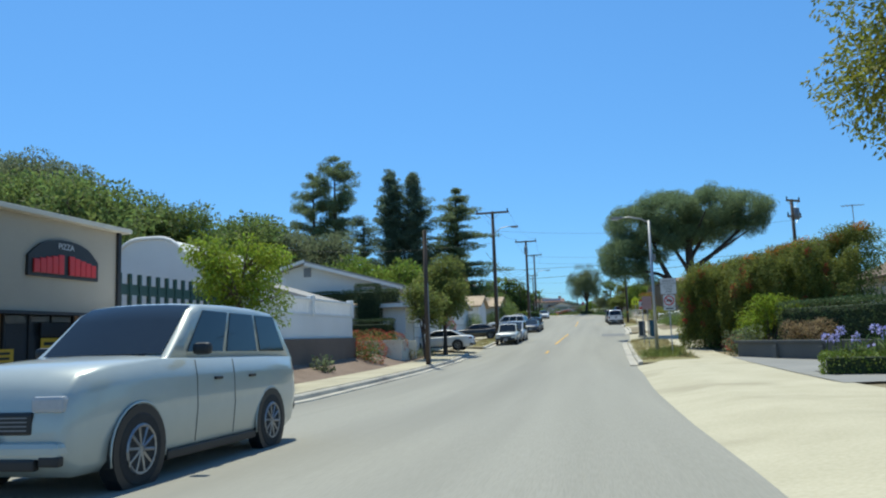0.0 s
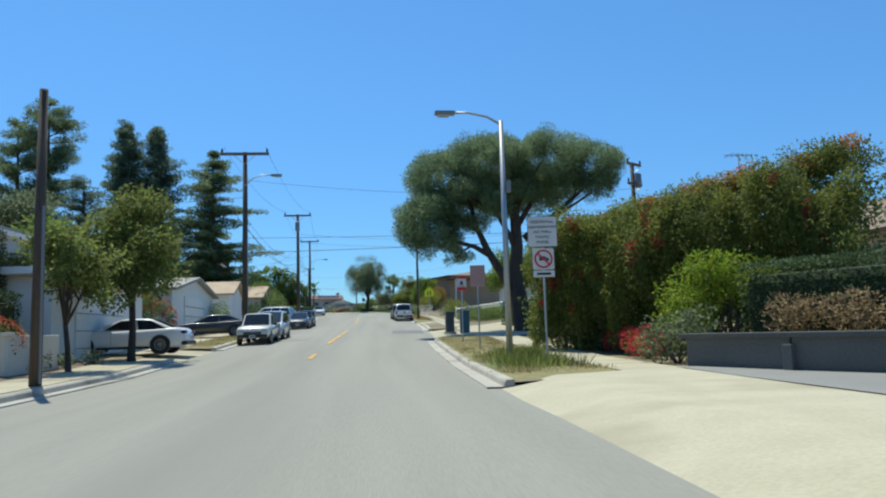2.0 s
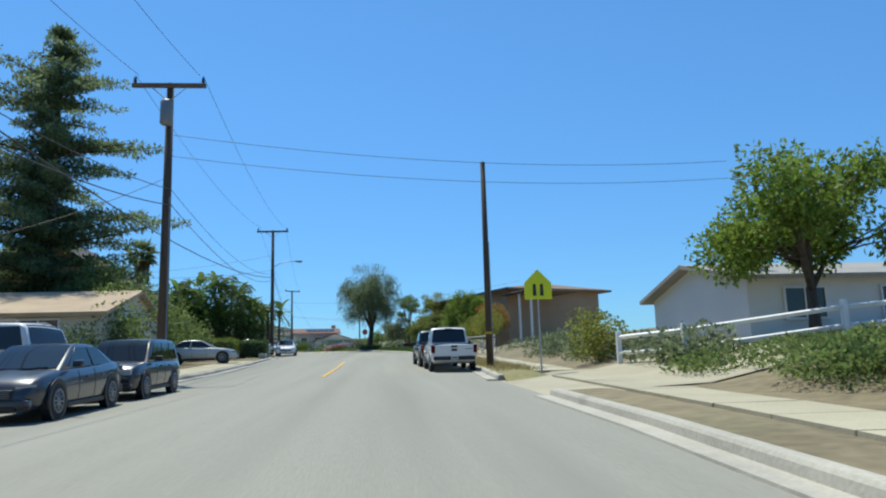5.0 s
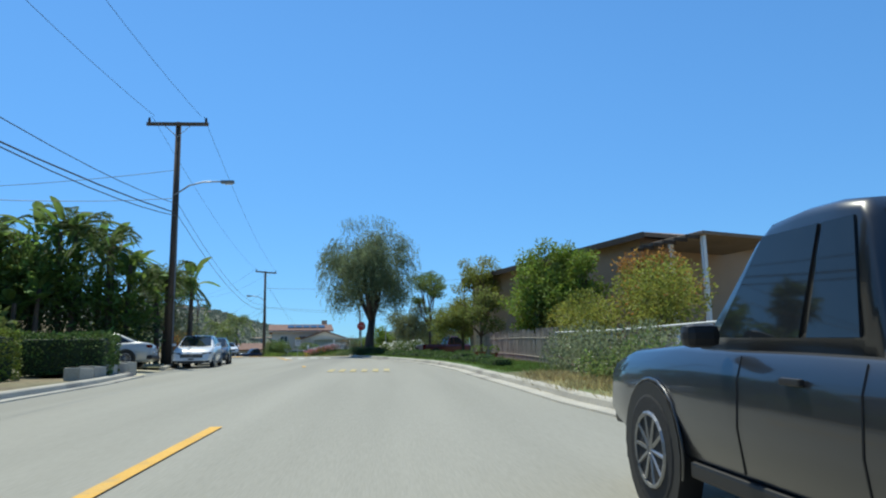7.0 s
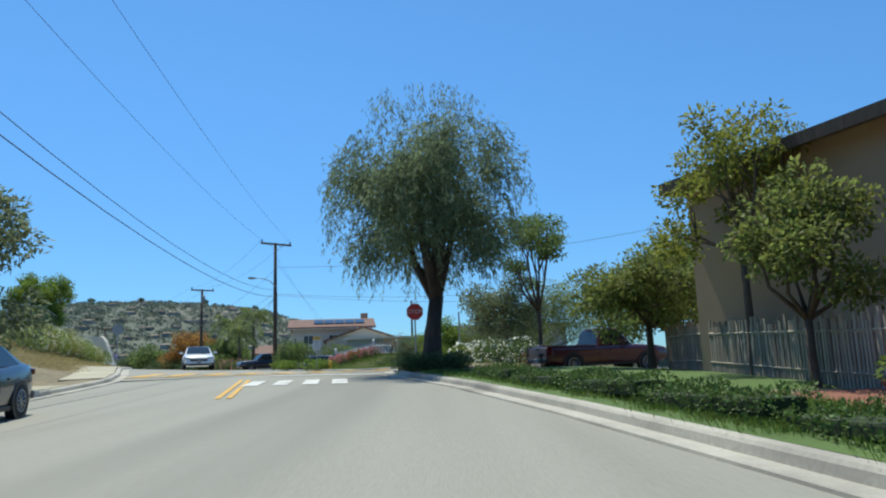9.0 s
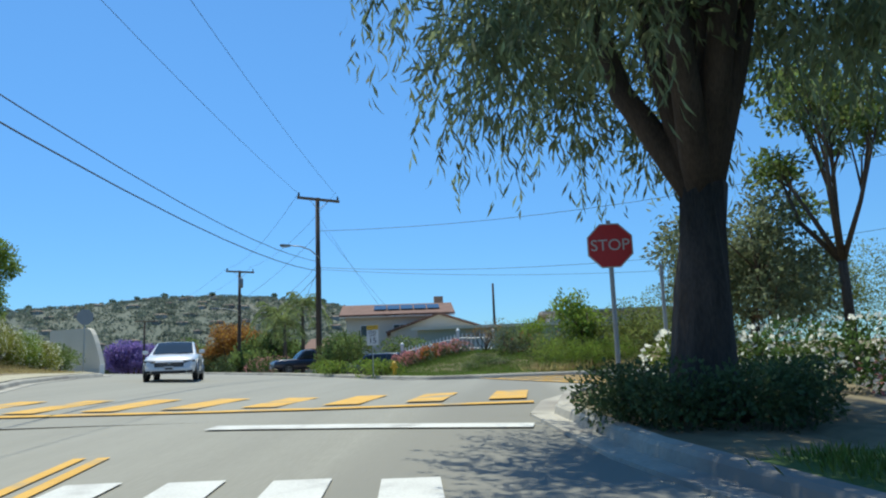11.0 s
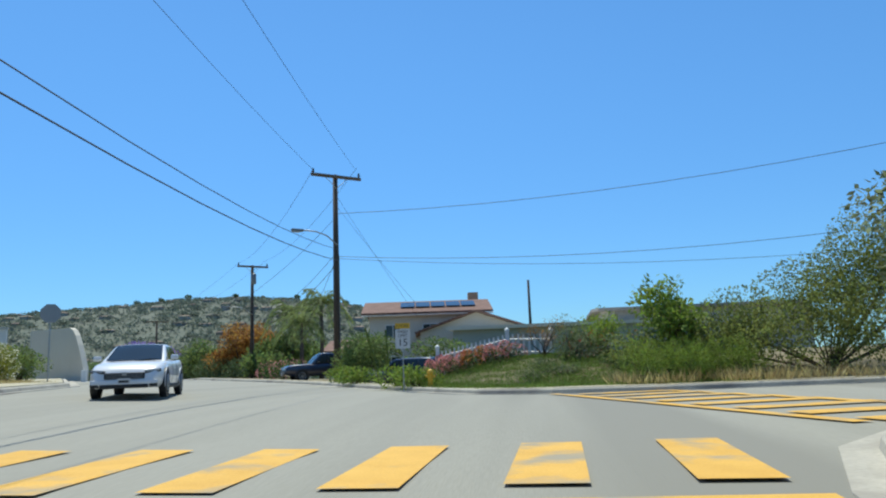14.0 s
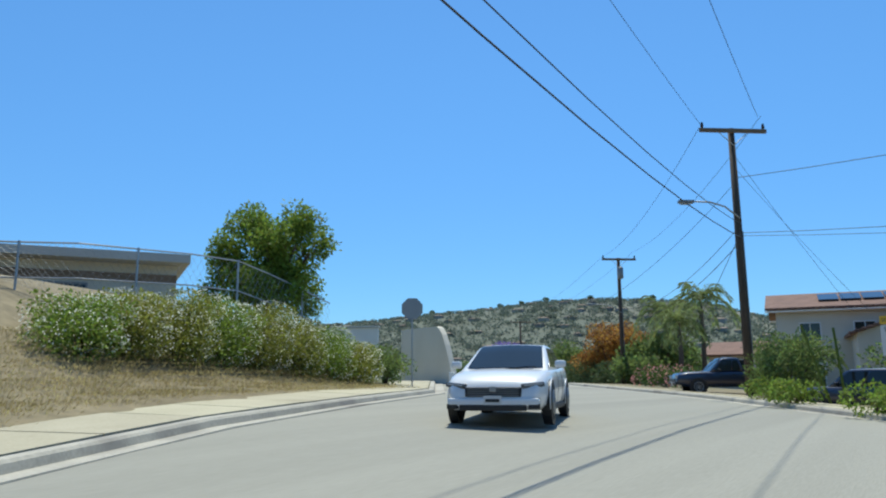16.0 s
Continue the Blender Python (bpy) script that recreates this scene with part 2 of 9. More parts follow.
L_THATCH = leaf("dry_palm_thatch", (0.16, 0.115, 0.06), (0.28, 0.21, 0.12))
L_DRYGRASS = leaf("dry_grass_blade", (0.20, 0.16, 0.065), (0.38, 0.32, 0.16))
L_GRASS = leaf("grass_blade", (0.06, 0.11, 0.02), (0.14, 0.20, 0.05))
L_RED = leaf("bougainvillea_red", (0.30, 0.015, 0.03), (0.52, 0.05, 0.07))
L_REDBROWN = leaf("faded_red_bract", (0.26, 0.05, 0.035), (0.46, 0.12, 0.07))
L_ORANGE = leaf("orange_bloom", (0.36, 0.11, 0.03), (0.52, 0.21, 0.06))
L_WHITE = leaf("white_petal", (0.60, 0.60, 0.52), (0.80, 0.80, 0.74), 0.1)
L_PINK = leaf("pink_petal", (0.42, 0.15, 0.16), (0.62, 0.30, 0.28), 0.2)
L_LILAC = leaf("lilac_petal", (0.24, 0.24, 0.50), (0.42, 0.42, 0.68), 0.15)
L_PURPLE = leaf("jacaranda_bloom", (0.13, 0.09, 0.26), (0.27, 0.20, 0.44), 0.2)
L_RUST = leaf("rust_orange_leaf", (0.20, 0.10, 0.025), (0.36, 0.19, 0.05))

# ---------------------------------------------------------------- mesh helpers


def part(name, bm, mat, parent=None, label="", smooth=False):
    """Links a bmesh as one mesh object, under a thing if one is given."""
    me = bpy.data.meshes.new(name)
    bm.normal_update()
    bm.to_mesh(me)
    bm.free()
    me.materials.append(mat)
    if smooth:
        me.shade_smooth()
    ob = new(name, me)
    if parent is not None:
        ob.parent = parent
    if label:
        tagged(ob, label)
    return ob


def raw(name, verts, faces, mat, parent=None, label=""):
    me = bpy.data.meshes.new(name)
    me.from_pydata([tuple(v) for v in verts], [], [tuple(f) for f in faces])
    me.materials.append(mat)
    ob = new(name, me)
    if parent is not None:
        ob.parent = parent
    if label:
        tagged(ob, label)
    return ob


def thing(name, label, category, m=None, group="", kind=""):
    """An empty at the base of a thing that has parts."""
    ob = new(name)
    ob.empty_display_size = 0.2
    if m is not None:
        ob.matrix_basis = m
    return tagged(ob, label, category, group, kind)


def box(bm, c, s, m=None, bevel=0.0):
    """Adds a box with centre c and size s."""
    mat = Matrix.Translation(c) @ Matrix.Diagonal((*s, 1))
    if m is not None:
        mat = m @ mat
    r = bmesh.ops.create_cube(bm, size=1, matrix=mat)
    if bevel:
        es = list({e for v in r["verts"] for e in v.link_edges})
        bmesh.ops.bevel(bm, geom=es, offset=bevel, segments=2, affect="EDGES", profile=0.6)
    return r["verts"]


def boxes(*items, bevel=0.0):
    bm = bmesh.new()
    for it in items:
        box(bm, it[0], it[1], it[2] if len(it) > 2 else None, bevel)
    return bm


def tube(bm, pts, radii, n=8, cap=True):
    """Adds a tapered tube along a line of points."""
    pts = [Vector(p) for p in pts]
    if not isinstance(radii, (list, tuple)):
        radii = [radii] * len(pts)
    rings = []
    up = Vector((0.13, 0.31, 0.94))
    for i, p in enumerate(pts):
        d = (pts[min(i + 1, len(pts) - 1)] - pts[max(i - 1, 0)]).normalized()
        a = d.cross(up if abs(d.dot(up)) < 0.97 else Vector((1, 0, 0))).normalized()
        b = d.cross(a)
        rings.append([bm.verts.new(p + (a * math.cos(k * math.tau / n) + b * math.sin(k * math.tau / n)) * radii[i]) for k in range(n)])
    for r, q in zip(rings, rings[1:]):
        for k in range(n):
            bm.faces.new((r[k], r[(k + 1) % n], q[(k + 1) % n], q[k]))
    if cap:
        bm.faces.new(rings[0][::-1])
        bm.faces.new(rings[-1])


def prism(bm, poly, z0, z1):
    """Adds an upright prism over a plan polygon."""
    lo = [bm.verts.new((x, y, z0)) for x, y in poly]
    hi = [bm.verts.new((x, y, z1)) for x, y in poly]
    n = len(poly)
    bm.faces.new(lo[::-1])
    bm.faces.new(hi)
    for k in range(n):
        bm.faces.new((lo[k], lo[(k + 1) % n], hi[(k + 1) % n], hi[k]))


def slab(bm, corners, thick):
    """Adds a slab below four corners (counter-clockwise from above)."""
    top = [bm.verts.new(c) for c in corners]
    nrm = (Vector(corners[1]) - Vector(corners[0])).cross(Vector(corners[2]) - Vector(corners[0])).normalized()
    low = [bm.verts.new(Vector(c) - nrm * thick) for c in corners]
    n = len(top)
    bm.faces.new(top)
    bm.faces.new(low[::-1])
    for k in range(n):
        bm.faces.new((top[k], low[k], low[(k + 1) % n], top[(k + 1) % n]))


def lettering(name, text, size, mat, parent, m, label="", align="CENTER"):
    cu = bpy.data.curves.new(name, "FONT")
    cu.body, cu.size, cu.align_x, cu.align_y, cu.extrude = text, size, align, "CENTER", 0.002
    tmp = bpy.data.objects.new(name, cu)
    me = bpy.data.meshes.new_from_object(tmp)
    bpy.data.objects.remove(tmp)
    me.materials.clear()
    me.materials.append(mat)
    ob = new(name, me)
    ob.parent = parent
    ob.matrix_basis = m
    if label:
        tagged(ob, label)
    return ob


# ---------------------------------------------------------------- lie of the land
ROAD_Y = (-400, -60, 0, 5, 11, 16, 21, 27, 34, 41, 49, 57, 64, 72, 79, 86, 93, 99.5, 106, 111, 116, 120, 124, 127, 131, 135, 138.5, 150, 165, 185, 230, 320, 500, 900)
ROAD_Z = (4.15, 0.95, 0.20, 0.10, -0.03, -0.11, -0.11, -0.09, 0.00, 0.24, 0.57, 0.89, 1.17, 1.49, 1.76, 2.05, 2.41, 2.73, 3.02, 3.27, 3.50, 3.66, 3.83, 3.96, 4.13, 4.31, 4.48, 4.57, 4.51, 4.25, 2.75, -2.85, -7.85, -9.85)
LEFT_Y, LEFT_X = (-400, 0, 60, 95, 105, 116, 126, 132, 136), (-6.5, -6.5, -6.4, -6.35, -6.8, -8.0, -9.5, -10.6, -11.4)
RIGHT_Y, RIGHT_X = (-400, 10, 18, 30, 45, 52, 65, 77, 81, 92, 97, 109, 115, 121, 128, 133.5, 136), (1.2, 1.2, 1.3, 1.65, 2.0, 2.5, 3.1, 3.15, 3.5, 3.5, 3.0, 2.65, 2.1, 1.2, -0.15, -1.75, -2.1)


def smoothstep(a, b, v):
    u = min(1.0, max(0.0, (v - a) / (b - a)))
    return u * u * (3 - 2 * u)


def road_z(x, y):
    z = float(np.interp(y, ROAD_Y, ROAD_Z))
    return z + 0.045 * max(0.0, min(18.0, -x - 6)) * smoothstep(134, 146, y) * (1 - smoothstep(185, 230, y))


def left_x(y):
    return float(np.interp(y, LEFT_Y, LEFT_X))


def right_x(y):
    return float(np.interp(y, RIGHT_Y, RIGHT_X))


# the crossing and its two branches
LEFT_CORNER = [(-11.4, 136), (-12.2, 138.6), (-13.4, 141.5), (-14.8, 145), (-16.4, 149.5), (-18.8, 156), (-27.5, 169), (-66, 216), (-110, 268)]
FAR_SIDE = [(-98, 278), (-59, 224), (-24, 177), (-12.6, 162.6), (-8.0, 156.0), (-5.2, 152.5), (-3.4, 151.0), (-1, 150.7), (9, 152.8), (45, 163), (120, 188)]
RIGHT_CORNER = [(124, 178), (45, 153.2), (10, 143.7), (2.2, 141.8), (-0.1, 140.8), (-1.3, 139.2), (-1.9, 137.5), (-2.1, 136)]
CROSSING = LEFT_CORNER + FAR_SIDE + RIGHT_CORNER


def inside(poly, x, y):
    hit = False
    j = len(poly) - 1
    for i in range(len(poly)):
        (xi, yi), (xj, yj) = poly[i], poly[j]
        if (yi > y) != (yj > y) and x < (xj - xi) * (y - yi) / (yj - yi) + xi:
            hit = not hit
        j = i
    return hit


def on_road(x, y):
    if y < 136:
        return left_x(y) < x < right_x(y)
    return inside(CROSSING, x, y)


def land(x, y):
    """Height of the ground beside the road."""
    z = road_z(max(-40, min(30, x)), y) + 0.13
    left, right = left_x(min(y, 136)), right_x(min(y, 136))
    if y < 150:
        z += 0.20 * max(0.0, min(70.0, left - 11 - x)) * (1 - smoothstep(95, 140, y)) * smoothstep(20, 45, y)
        z += 0.20 * max(0.0, min(3.6, x - right - 2.6)) * smoothstep(54, 66, y) * (1 - smoothstep(100, 116, y))
        z += 0.10 * max(0.0, min(12.0, x - right - 8)) * (1 - smoothstep(100, 130, y)) * smoothstep(20, 30, y)
    z -= 0.34 * smoothstep(0.8, 3.2, x) * smoothstep(129.5, 132.5, y) * (1 - smoothstep(138.0, 140.2, y)) * (1 - smoothstep(14, 18, x))
    # the school's bank on the left corner
    if x < -11 and y > 128 and x < np.interp(y, [q[1] for q in LEFT_CORNER], [q[0] for q in LEFT_CORNER]):
        d = -1.0
        for (ax, ay), (bx, by) in zip(LEFT_CORNER, LEFT_CORNER[1:]):
            t = max(0, min(1, ((x - ax) * (bx - ax) + (y - ay) * (by - ay)) / ((bx - ax) ** 2 + (by - ay) ** 2)))
            e = math.hypot(x - ax - t * (bx - ax), y - ay - t * (by - ay))
            d = e if d < 0 else min(d, e)
        if not inside(CROSSING, x, y):
            z += 2.7 * smoothstep(1.2, 10.5, d) * smoothstep(131, 140, y) * (1 - smoothstep(158, 172, y)) * smoothstep(-70, -50, x)
    # garden slope over the far side
    if y > 150 and x > -12:
        z += 0.9 * smoothstep(1.5, 7, y - np.interp(x, [-13, -8, -3, 9, 45], [162.8, 156, 151, 152.8, 163])) * smoothstep(-9, -5, x)
    # the far ridge
    if y > 250 or abs(x) > 150:
        az = math.degrees(math.atan2(-x, y - 120))
        dist = math.hypot(x, y - 120)
        crest = float(np.interp(az, [-180, -60, -25, -5, 0, 4, 8, 10.6, 13, 17, 20, 25.5, 28, 31, 34, 37, 45, 70, 110, 180], [2, 8, 14, 26, 38, 50, 62, 70, 80, 86, 87.5, 86, 81, 77, 74.5, 71, 63, 50, 10, 2]))
        lump = noise.noise(Vector((x * 0.006, y * 0.006, 0.3))) * 3 + noise.noise(Vector((x * 0.02, y * 0.02, 1.3))) * 1.2
        z += (crest + lump * smoothstep(10, 40, crest)) * smoothstep(330, 760, dist)
    return z

# ---------------------------------------------------------------- ground, road, kerbs, pavements


def spaced(lo, hi, a, b, step):
    out, v, s = [], a, step
    while v > lo:
        out.append(v)
        v -= s
        s *= 1.32
    out = out[::-1][:-1] + [a + i * step for i in range(int((b - a) / step))]
    v, s = b, step
    while v < hi:
        out.append(v)
        v += s
        s *= 1.32
    return out + [hi]


def ground_sheet():
    xs, ys = spaced(-3500, 3500, -46, 30, 1.0), spaced(-2500, 4200, -12, 190, 1.0)
    ys = sorted(set(ys + [300 + 28 * i for i in range(24)]))
    xs = sorted(set(xs + [-80 - 28 * i for i in range(22)]))
    verts, faces = [], []
    for y in ys:
        for x in xs:
            if -150 < y < 320 and any(on_road(x + dx, y + dy) for dx, dy in ((0, 0), (1.05, 0), (-1.05, 0), (0, 1.05), (0, -1.05), (.75, .75), (-.75, .75), (.75, -.75), (-.75, -.75))):
                z = road_z(x, y) - 0.35
            else:
                z = land(x, y) + 0.03 * noise.noise(Vector((x * 0.4, y * 0.4, 0)))
            verts.append((x, y, z))
    w = len(xs)
    for j in range(len(ys) - 1):
        for i in range(w - 1):
            faces.append((j * w + i, j * w + i + 1, (j + 1) * w + i + 1, (j + 1) * w + i))
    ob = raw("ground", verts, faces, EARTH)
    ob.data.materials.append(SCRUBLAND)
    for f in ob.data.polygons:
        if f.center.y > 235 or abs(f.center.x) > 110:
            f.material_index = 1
    ob.data.shade_smooth()
    return tagged(ob, "dry brown earth and scrub running off to the hills", "ground", kind="structure")


ground_sheet()


def road_sheet():
    bm = bmesh.new()
    ys = [-140 + 2 * i for i in range(139)]
    rows_ = []
    for y in ys:
        a, b = left_x(y), right_x(y)
        rows_.append([bm.verts.new((a + (b - a) * k / 8, y, road_z(0, y) + 0.05 * (1 - (2 * k / 8 - 1) ** 2))) for k in range(9)])
    for r, q in zip(rows_, rows_[1:]):
        for k in range(8):
            bm.faces.new((r[k], r[k + 1], q[k + 1], q[k]))
    ob = part("road", bm, ASPHALT, smooth=True)
    tagged(ob, "worn pale grey asphalt street climbing a gentle hill", "road", kind="structure")
    bm = bmesh.new()
    loop = [(x, y) for x, y in CROSSING]
    f = bm.faces.new([bm.verts.new((x, y, 0)) for x, y in loop])
    bmesh.ops.triangulate(bm, faces=[f])
    for _ in range(6):
        long_ = [e for e in bm.edges if e.calc_length() > 2.0 and e.verts[0].co.y < 240]
        if not long_:
            break
        bmesh.ops.subdivide_edges(bm, edges=long_, cuts=1)
        bmesh.ops.triangulate(bm, faces=[g for g in bm.faces if len(g.verts) > 4])
    for v in bm.verts:
        v.co.z = road_z(v.co.x, v.co.y) + (0.05 * max(0, 1 - ((v.co.x + 7.2) / 5.2) ** 2) if v.co.y < 136.2 else 0.02)
    bmesh.ops.recalc_face_normals(bm, faces=bm.faces[:])
    if sum(g.normal.z for g in bm.faces) < 0:
        bmesh.ops.reverse_faces(bm, faces=bm.faces[:])
    ob = part("road_crossing", bm, ASPHALT, smooth=True)
    tagged(ob, "pale grey asphalt street crossing with two branches", "road", kind="structure")


road_sheet()


def ribbon(bm, line, offsets, heights):
    """Sweeps a flat section (sideways offsets and heights) along a plan line."""
    rings = []
    for i, (x, y) in enumerate(line):
        ax, ay = line[max(i - 1, 0)]
        bx, by = line[min(i + 1, len(line) - 1)]
        d = math.hypot(bx - ax, by - ay)
        nx, ny = (by - ay) / d, -(bx - ax) / d
        rings.append([bm.verts.new((x + nx * o, y + ny * o, road_z(x, y) + h)) for o, h in zip(offsets, heights)])
    for r, q in zip(rings, rings[1:]):
        for k in range(len(r) - 1):
            bm.faces.new((r[k], r[k + 1], q[k + 1], q[k]))


def resample(line, step):
    out = [line[0]]
    for (ax, ay), (bx, by) in zip(line, line[1:]):
        n = max(1, int(math.hypot(bx - ax, by - ay) / step))
        out += [(ax + (bx - ax) * k / n, ay + (by - ay) * k / n) for k in range(1, n + 1)]
    return out


def kerb(line, side, label, mat=KERB, drop=()):
    """A kerb with its gutter; side +1 when the pavement lies to the right of the line."""
    bm = bmesh.new()
    ribbon(bm, resample(line, 2.5), [side * o for o in (-0.32, -0.30, -0.02, 0.0, 0.03, 0.16, 0.18)], [-0.06, 0.034, 0.028, 0.11, 0.14, 0.145, -0.3])
    if side < 0:
        bmesh.ops.reverse_faces(bm, faces=bm.faces[:])
    bm.verts.ensure_lookup_table()
    for ends in (bm.verts[2:7], bm.verts[-5:]):
        bm.faces.new(ends)
    vb = bmesh.new()
    ribbon(vb, resample(line, 2.5), [side * o for o in (0.17, 0.9, 1.9)], [0.10, 0.125, 0.05])
    if side < 0:
        bmesh.ops.reverse_faces(vb, faces=vb.faces[:])
    tagged(part("verge", vb, EARTH), "bare earth margin behind the kerb", "verge", kind="structure")
    ob = part("kerb", bm, mat)
    return tagged(ob, label, "kerb", kind="structure")


for a, b in ((-60, 39), (45, 68), (74, 109), (114, 136)):
    kerb([(left_x(y), y) for y in range(a, b + 1)], -1, "weathered concrete kerb with gutter along the street")
for a, b in ((-60, 4), (28, 47), (58, 70), (76, 136)):
    kerb([(right_x(y), y) for y in range(a, b + 1, 1 if b - a < 20 else 3)], 1, "weathered concrete kerb with gutter along the street")
kerb(LEFT_CORNER, -1, "concrete kerb round the school corner")
kerb(FAR_SIDE, -1, "concrete kerb along the far side of the crossing")
kerb(RIGHT_CORNER, -1, "concrete kerb round the lawn corner")


def paving(line, side, near, far, label, step=1.5, skip=()):
    """A pavement of cast concrete bays, each with its own edges."""
    owner = thing("pavement", label, "pavement", kind="structure")
    pts = resample(line, step)
    for i in range(len(pts) - 1):
        (ax, ay), (bx, by) = pts[i], pts[i + 1]
        if any(a <= ay <= b for a, b in skip):
            continue
        d = math.hypot(bx - ax, by - ay)
        nx, ny = side * (by - ay) / d, side * -(bx - ax) / d
        tx, ty = (bx - ax) / d * 0.012, (by - ay) / d * 0.012
        q = [(ax + nx * near + tx, ay + ny * near + ty), (ax + nx * far + tx, ay + ny * far + ty), (bx + nx * far - tx, by + ny * far - ty), (bx + nx * near - tx, by + ny * near - ty)]
        if side < 0:
            q = q[::-1]
        bm = bmesh.new()
        lift = 0.152 + 0.006 * random.random()
        slab(bm, [(x, y, road_z(x, y) + lift) for x, y in q], 0.25)
        part("paving_slab", bm, CONCRETE, owner)
    return owner


paving([(left_x(y), y) for y in range(-20, 133, 4)], -1, 0.19, 1.75, "sunlit pale concrete pavement beside the kerb", 1.6, skip=((38, 66), (67, 75), (98, 114.5)))
paving([(left_x(y), y) for y in range(44, 66, 4)], -1, 1.4, 2.8, "pale concrete pavement behind a dry verge", 1.6)
paving([(right_x(y), y) for y in range(28, 61, 3)], 1, 2.3, 3.5, "pale concrete pavement behind the grass strip", 1.5)
paving([(right_x(y), y) for y in range(60, 78, 3)], 1, 1.2, 2.5, "pale concrete pavement curving past a driveway", 1.5)
paving([(right_x(y), y) for y in range(78, 101, 3)], 1, 1.3, 2.5, "pale concrete pavement along the bank", 1.5)
paving(LEFT_CORNER[:7], -1, 0.19, 1.6, "pale concrete pavement round the school corner", 1.5)
paving(FAR_SIDE[2:10], -1, 0.19, 1.5, "pale concrete pavement on the far side", 1.6)
paving(RIGHT_CORNER[2:6], -1, 0.19, 1.5, "pale concrete pavement along the lawn corner", 1.5)


def apron(name, corners, mat, label, lift=0.15, flat=False):
    """A driveway sheet on the land, its corners given in plan."""
    bm = bmesh.new()
    n = 6
    g = []
    for j in range(n + 1):
        row = []
        for i in range(n + 1):
            u, v = i / n, j / n
            x = (1 - u) * (1 - v) * corners[0][0] + u * (1 - v) * corners[1][0] + u * v * corners[2][0] + (1 - u) * v * corners[3][0]
            y = (1 - u) * (1 - v) * corners[0][1] + u * (1 - v) * corners[1][1] + u * v * corners[2][1] + (1 - u) * v * corners[3][1]
            row.append(bm.verts.new((x, y, land(x, y) + 0.05 if flat else max(road_z(x, y) - 0.03 + (lift + 0.03) * min(1, v * 3), land(x, y) + 0.035 if v > 0.3 else -9))))
        g.append(row)
    for j in range(n):
        for i in range(n):
            bm.faces.new((g[j][i], g[j][i + 1], g[j + 1][i + 1], g[j + 1][i]))
    bmesh.ops.recalc_face_normals(bm, faces=bm.faces[:])
    if sum(f.normal.z for f in bm.faces) < 0:
        bmesh.ops.reverse_faces(bm, faces=bm.faces[:])
    ob = part(name, bm, mat, smooth=True)
    return tagged(ob, label, "driveway", kind="structure")


apron("driveway", [(0.95, 4), (1.32, 28), (5.0, 29.2), (4.7, 4)], CONCRETE, "wide sunlit concrete driveway apron")
apron("driveway", [(4.66, 15.5), (4.98, 29.1), (5.35, 29.0), (11.3, 17.2)], DRIVE_GREY, "pale grey driveway running down beside a wall", flat=True)
apron("driveway", [(1.8, 46.2), (2.55, 58.8), (9.5, 60.4), (8.5, 47.6)], CONCRETE, "shaded concrete driveway under the pine")
apron("driveway", [(2.8, 69.3), (2.9, 77.0), (9, 76.4), (9, 69.6)], CONCRETE, "concrete driveway rising to a white rail fence")
apron("driveway", [(-6.1, 39), (-6.1, 45), (-16, 45), (-16, 39)], CONCRETE, "concrete driveway in front of a white garage", 0.17)
apron("driveway", [(-6.05, 68), (-6.05, 74), (-15, 74), (-15, 68)], CONCRETE, "concrete driveway in front of a low house", 0.17)
apron("driveway", [(-7.0, 109), (-7.5, 114), (-17, 115), (-17, 110)], CONCRETE, "concrete driveway between a hedge and banana plants", 0.17)
apron("driveway", [(-1.3, 137.3), (-0.1, 140.6), (9, 137), (8, 131.8)], DRIVE_ASPHALT, "dark driveway falling away beside the lawn", -0.22)


def dash(x0, y0, x1, y1, w, mat, name, label, owner=None):
    bm = bmesh.new()
    d = math.hypot(x1 - x0, y1 - y0)
    nx, ny = (y1 - y0) / d * w / 2, -(x1 - x0) / d * w / 2
    n = max(1, int(d / 1.5))
    a = None
    for k in range(n + 1):
        x, y = x0 + (x1 - x0) * k / n, y0 + (y1 - y0) * k / n
        row = []
        for s in (1, -1):
            px, py = x + s * nx, y + s * ny
            if py < 136:
                l, r = left_x(py), right_x(py)
                z = road_z(0, py) + 0.05 * (1 - (2 * (px - l) / (r - l) - 1) ** 2)
            else:
                z = road_z(px, py) + 0.02
            row.append(bm.verts.new((px, py, z + (0.012 if py < 134 else 0.02))))
        if a:
            bm.faces.new((a[0], row[0], row[1], a[1]))
        a = row
    bmesh.ops.recalc_face_normals(bm, faces=bm.faces[:])
    if sum(f.normal.z for f in bm.faces) < 0:
        bmesh.ops.reverse_faces(bm, faces=bm.faces[:])
    ob = part(name, bm, mat, owner)
    if owner is None:
        tagged(ob, label, "road marking", kind="structure")
    return ob


CENTRE_Y, CENTRE_X = (-60, 27, 40, 52, 62, 92, 108, 118, 128, 133), (-2.55, -2.45, -2.35, -2.2, -1.85, -1.6, -2.0, -3.3, -5.2, -6.3)


def centre(y):
    return float(np.interp(y, CENTRE_Y, CENTRE_X))


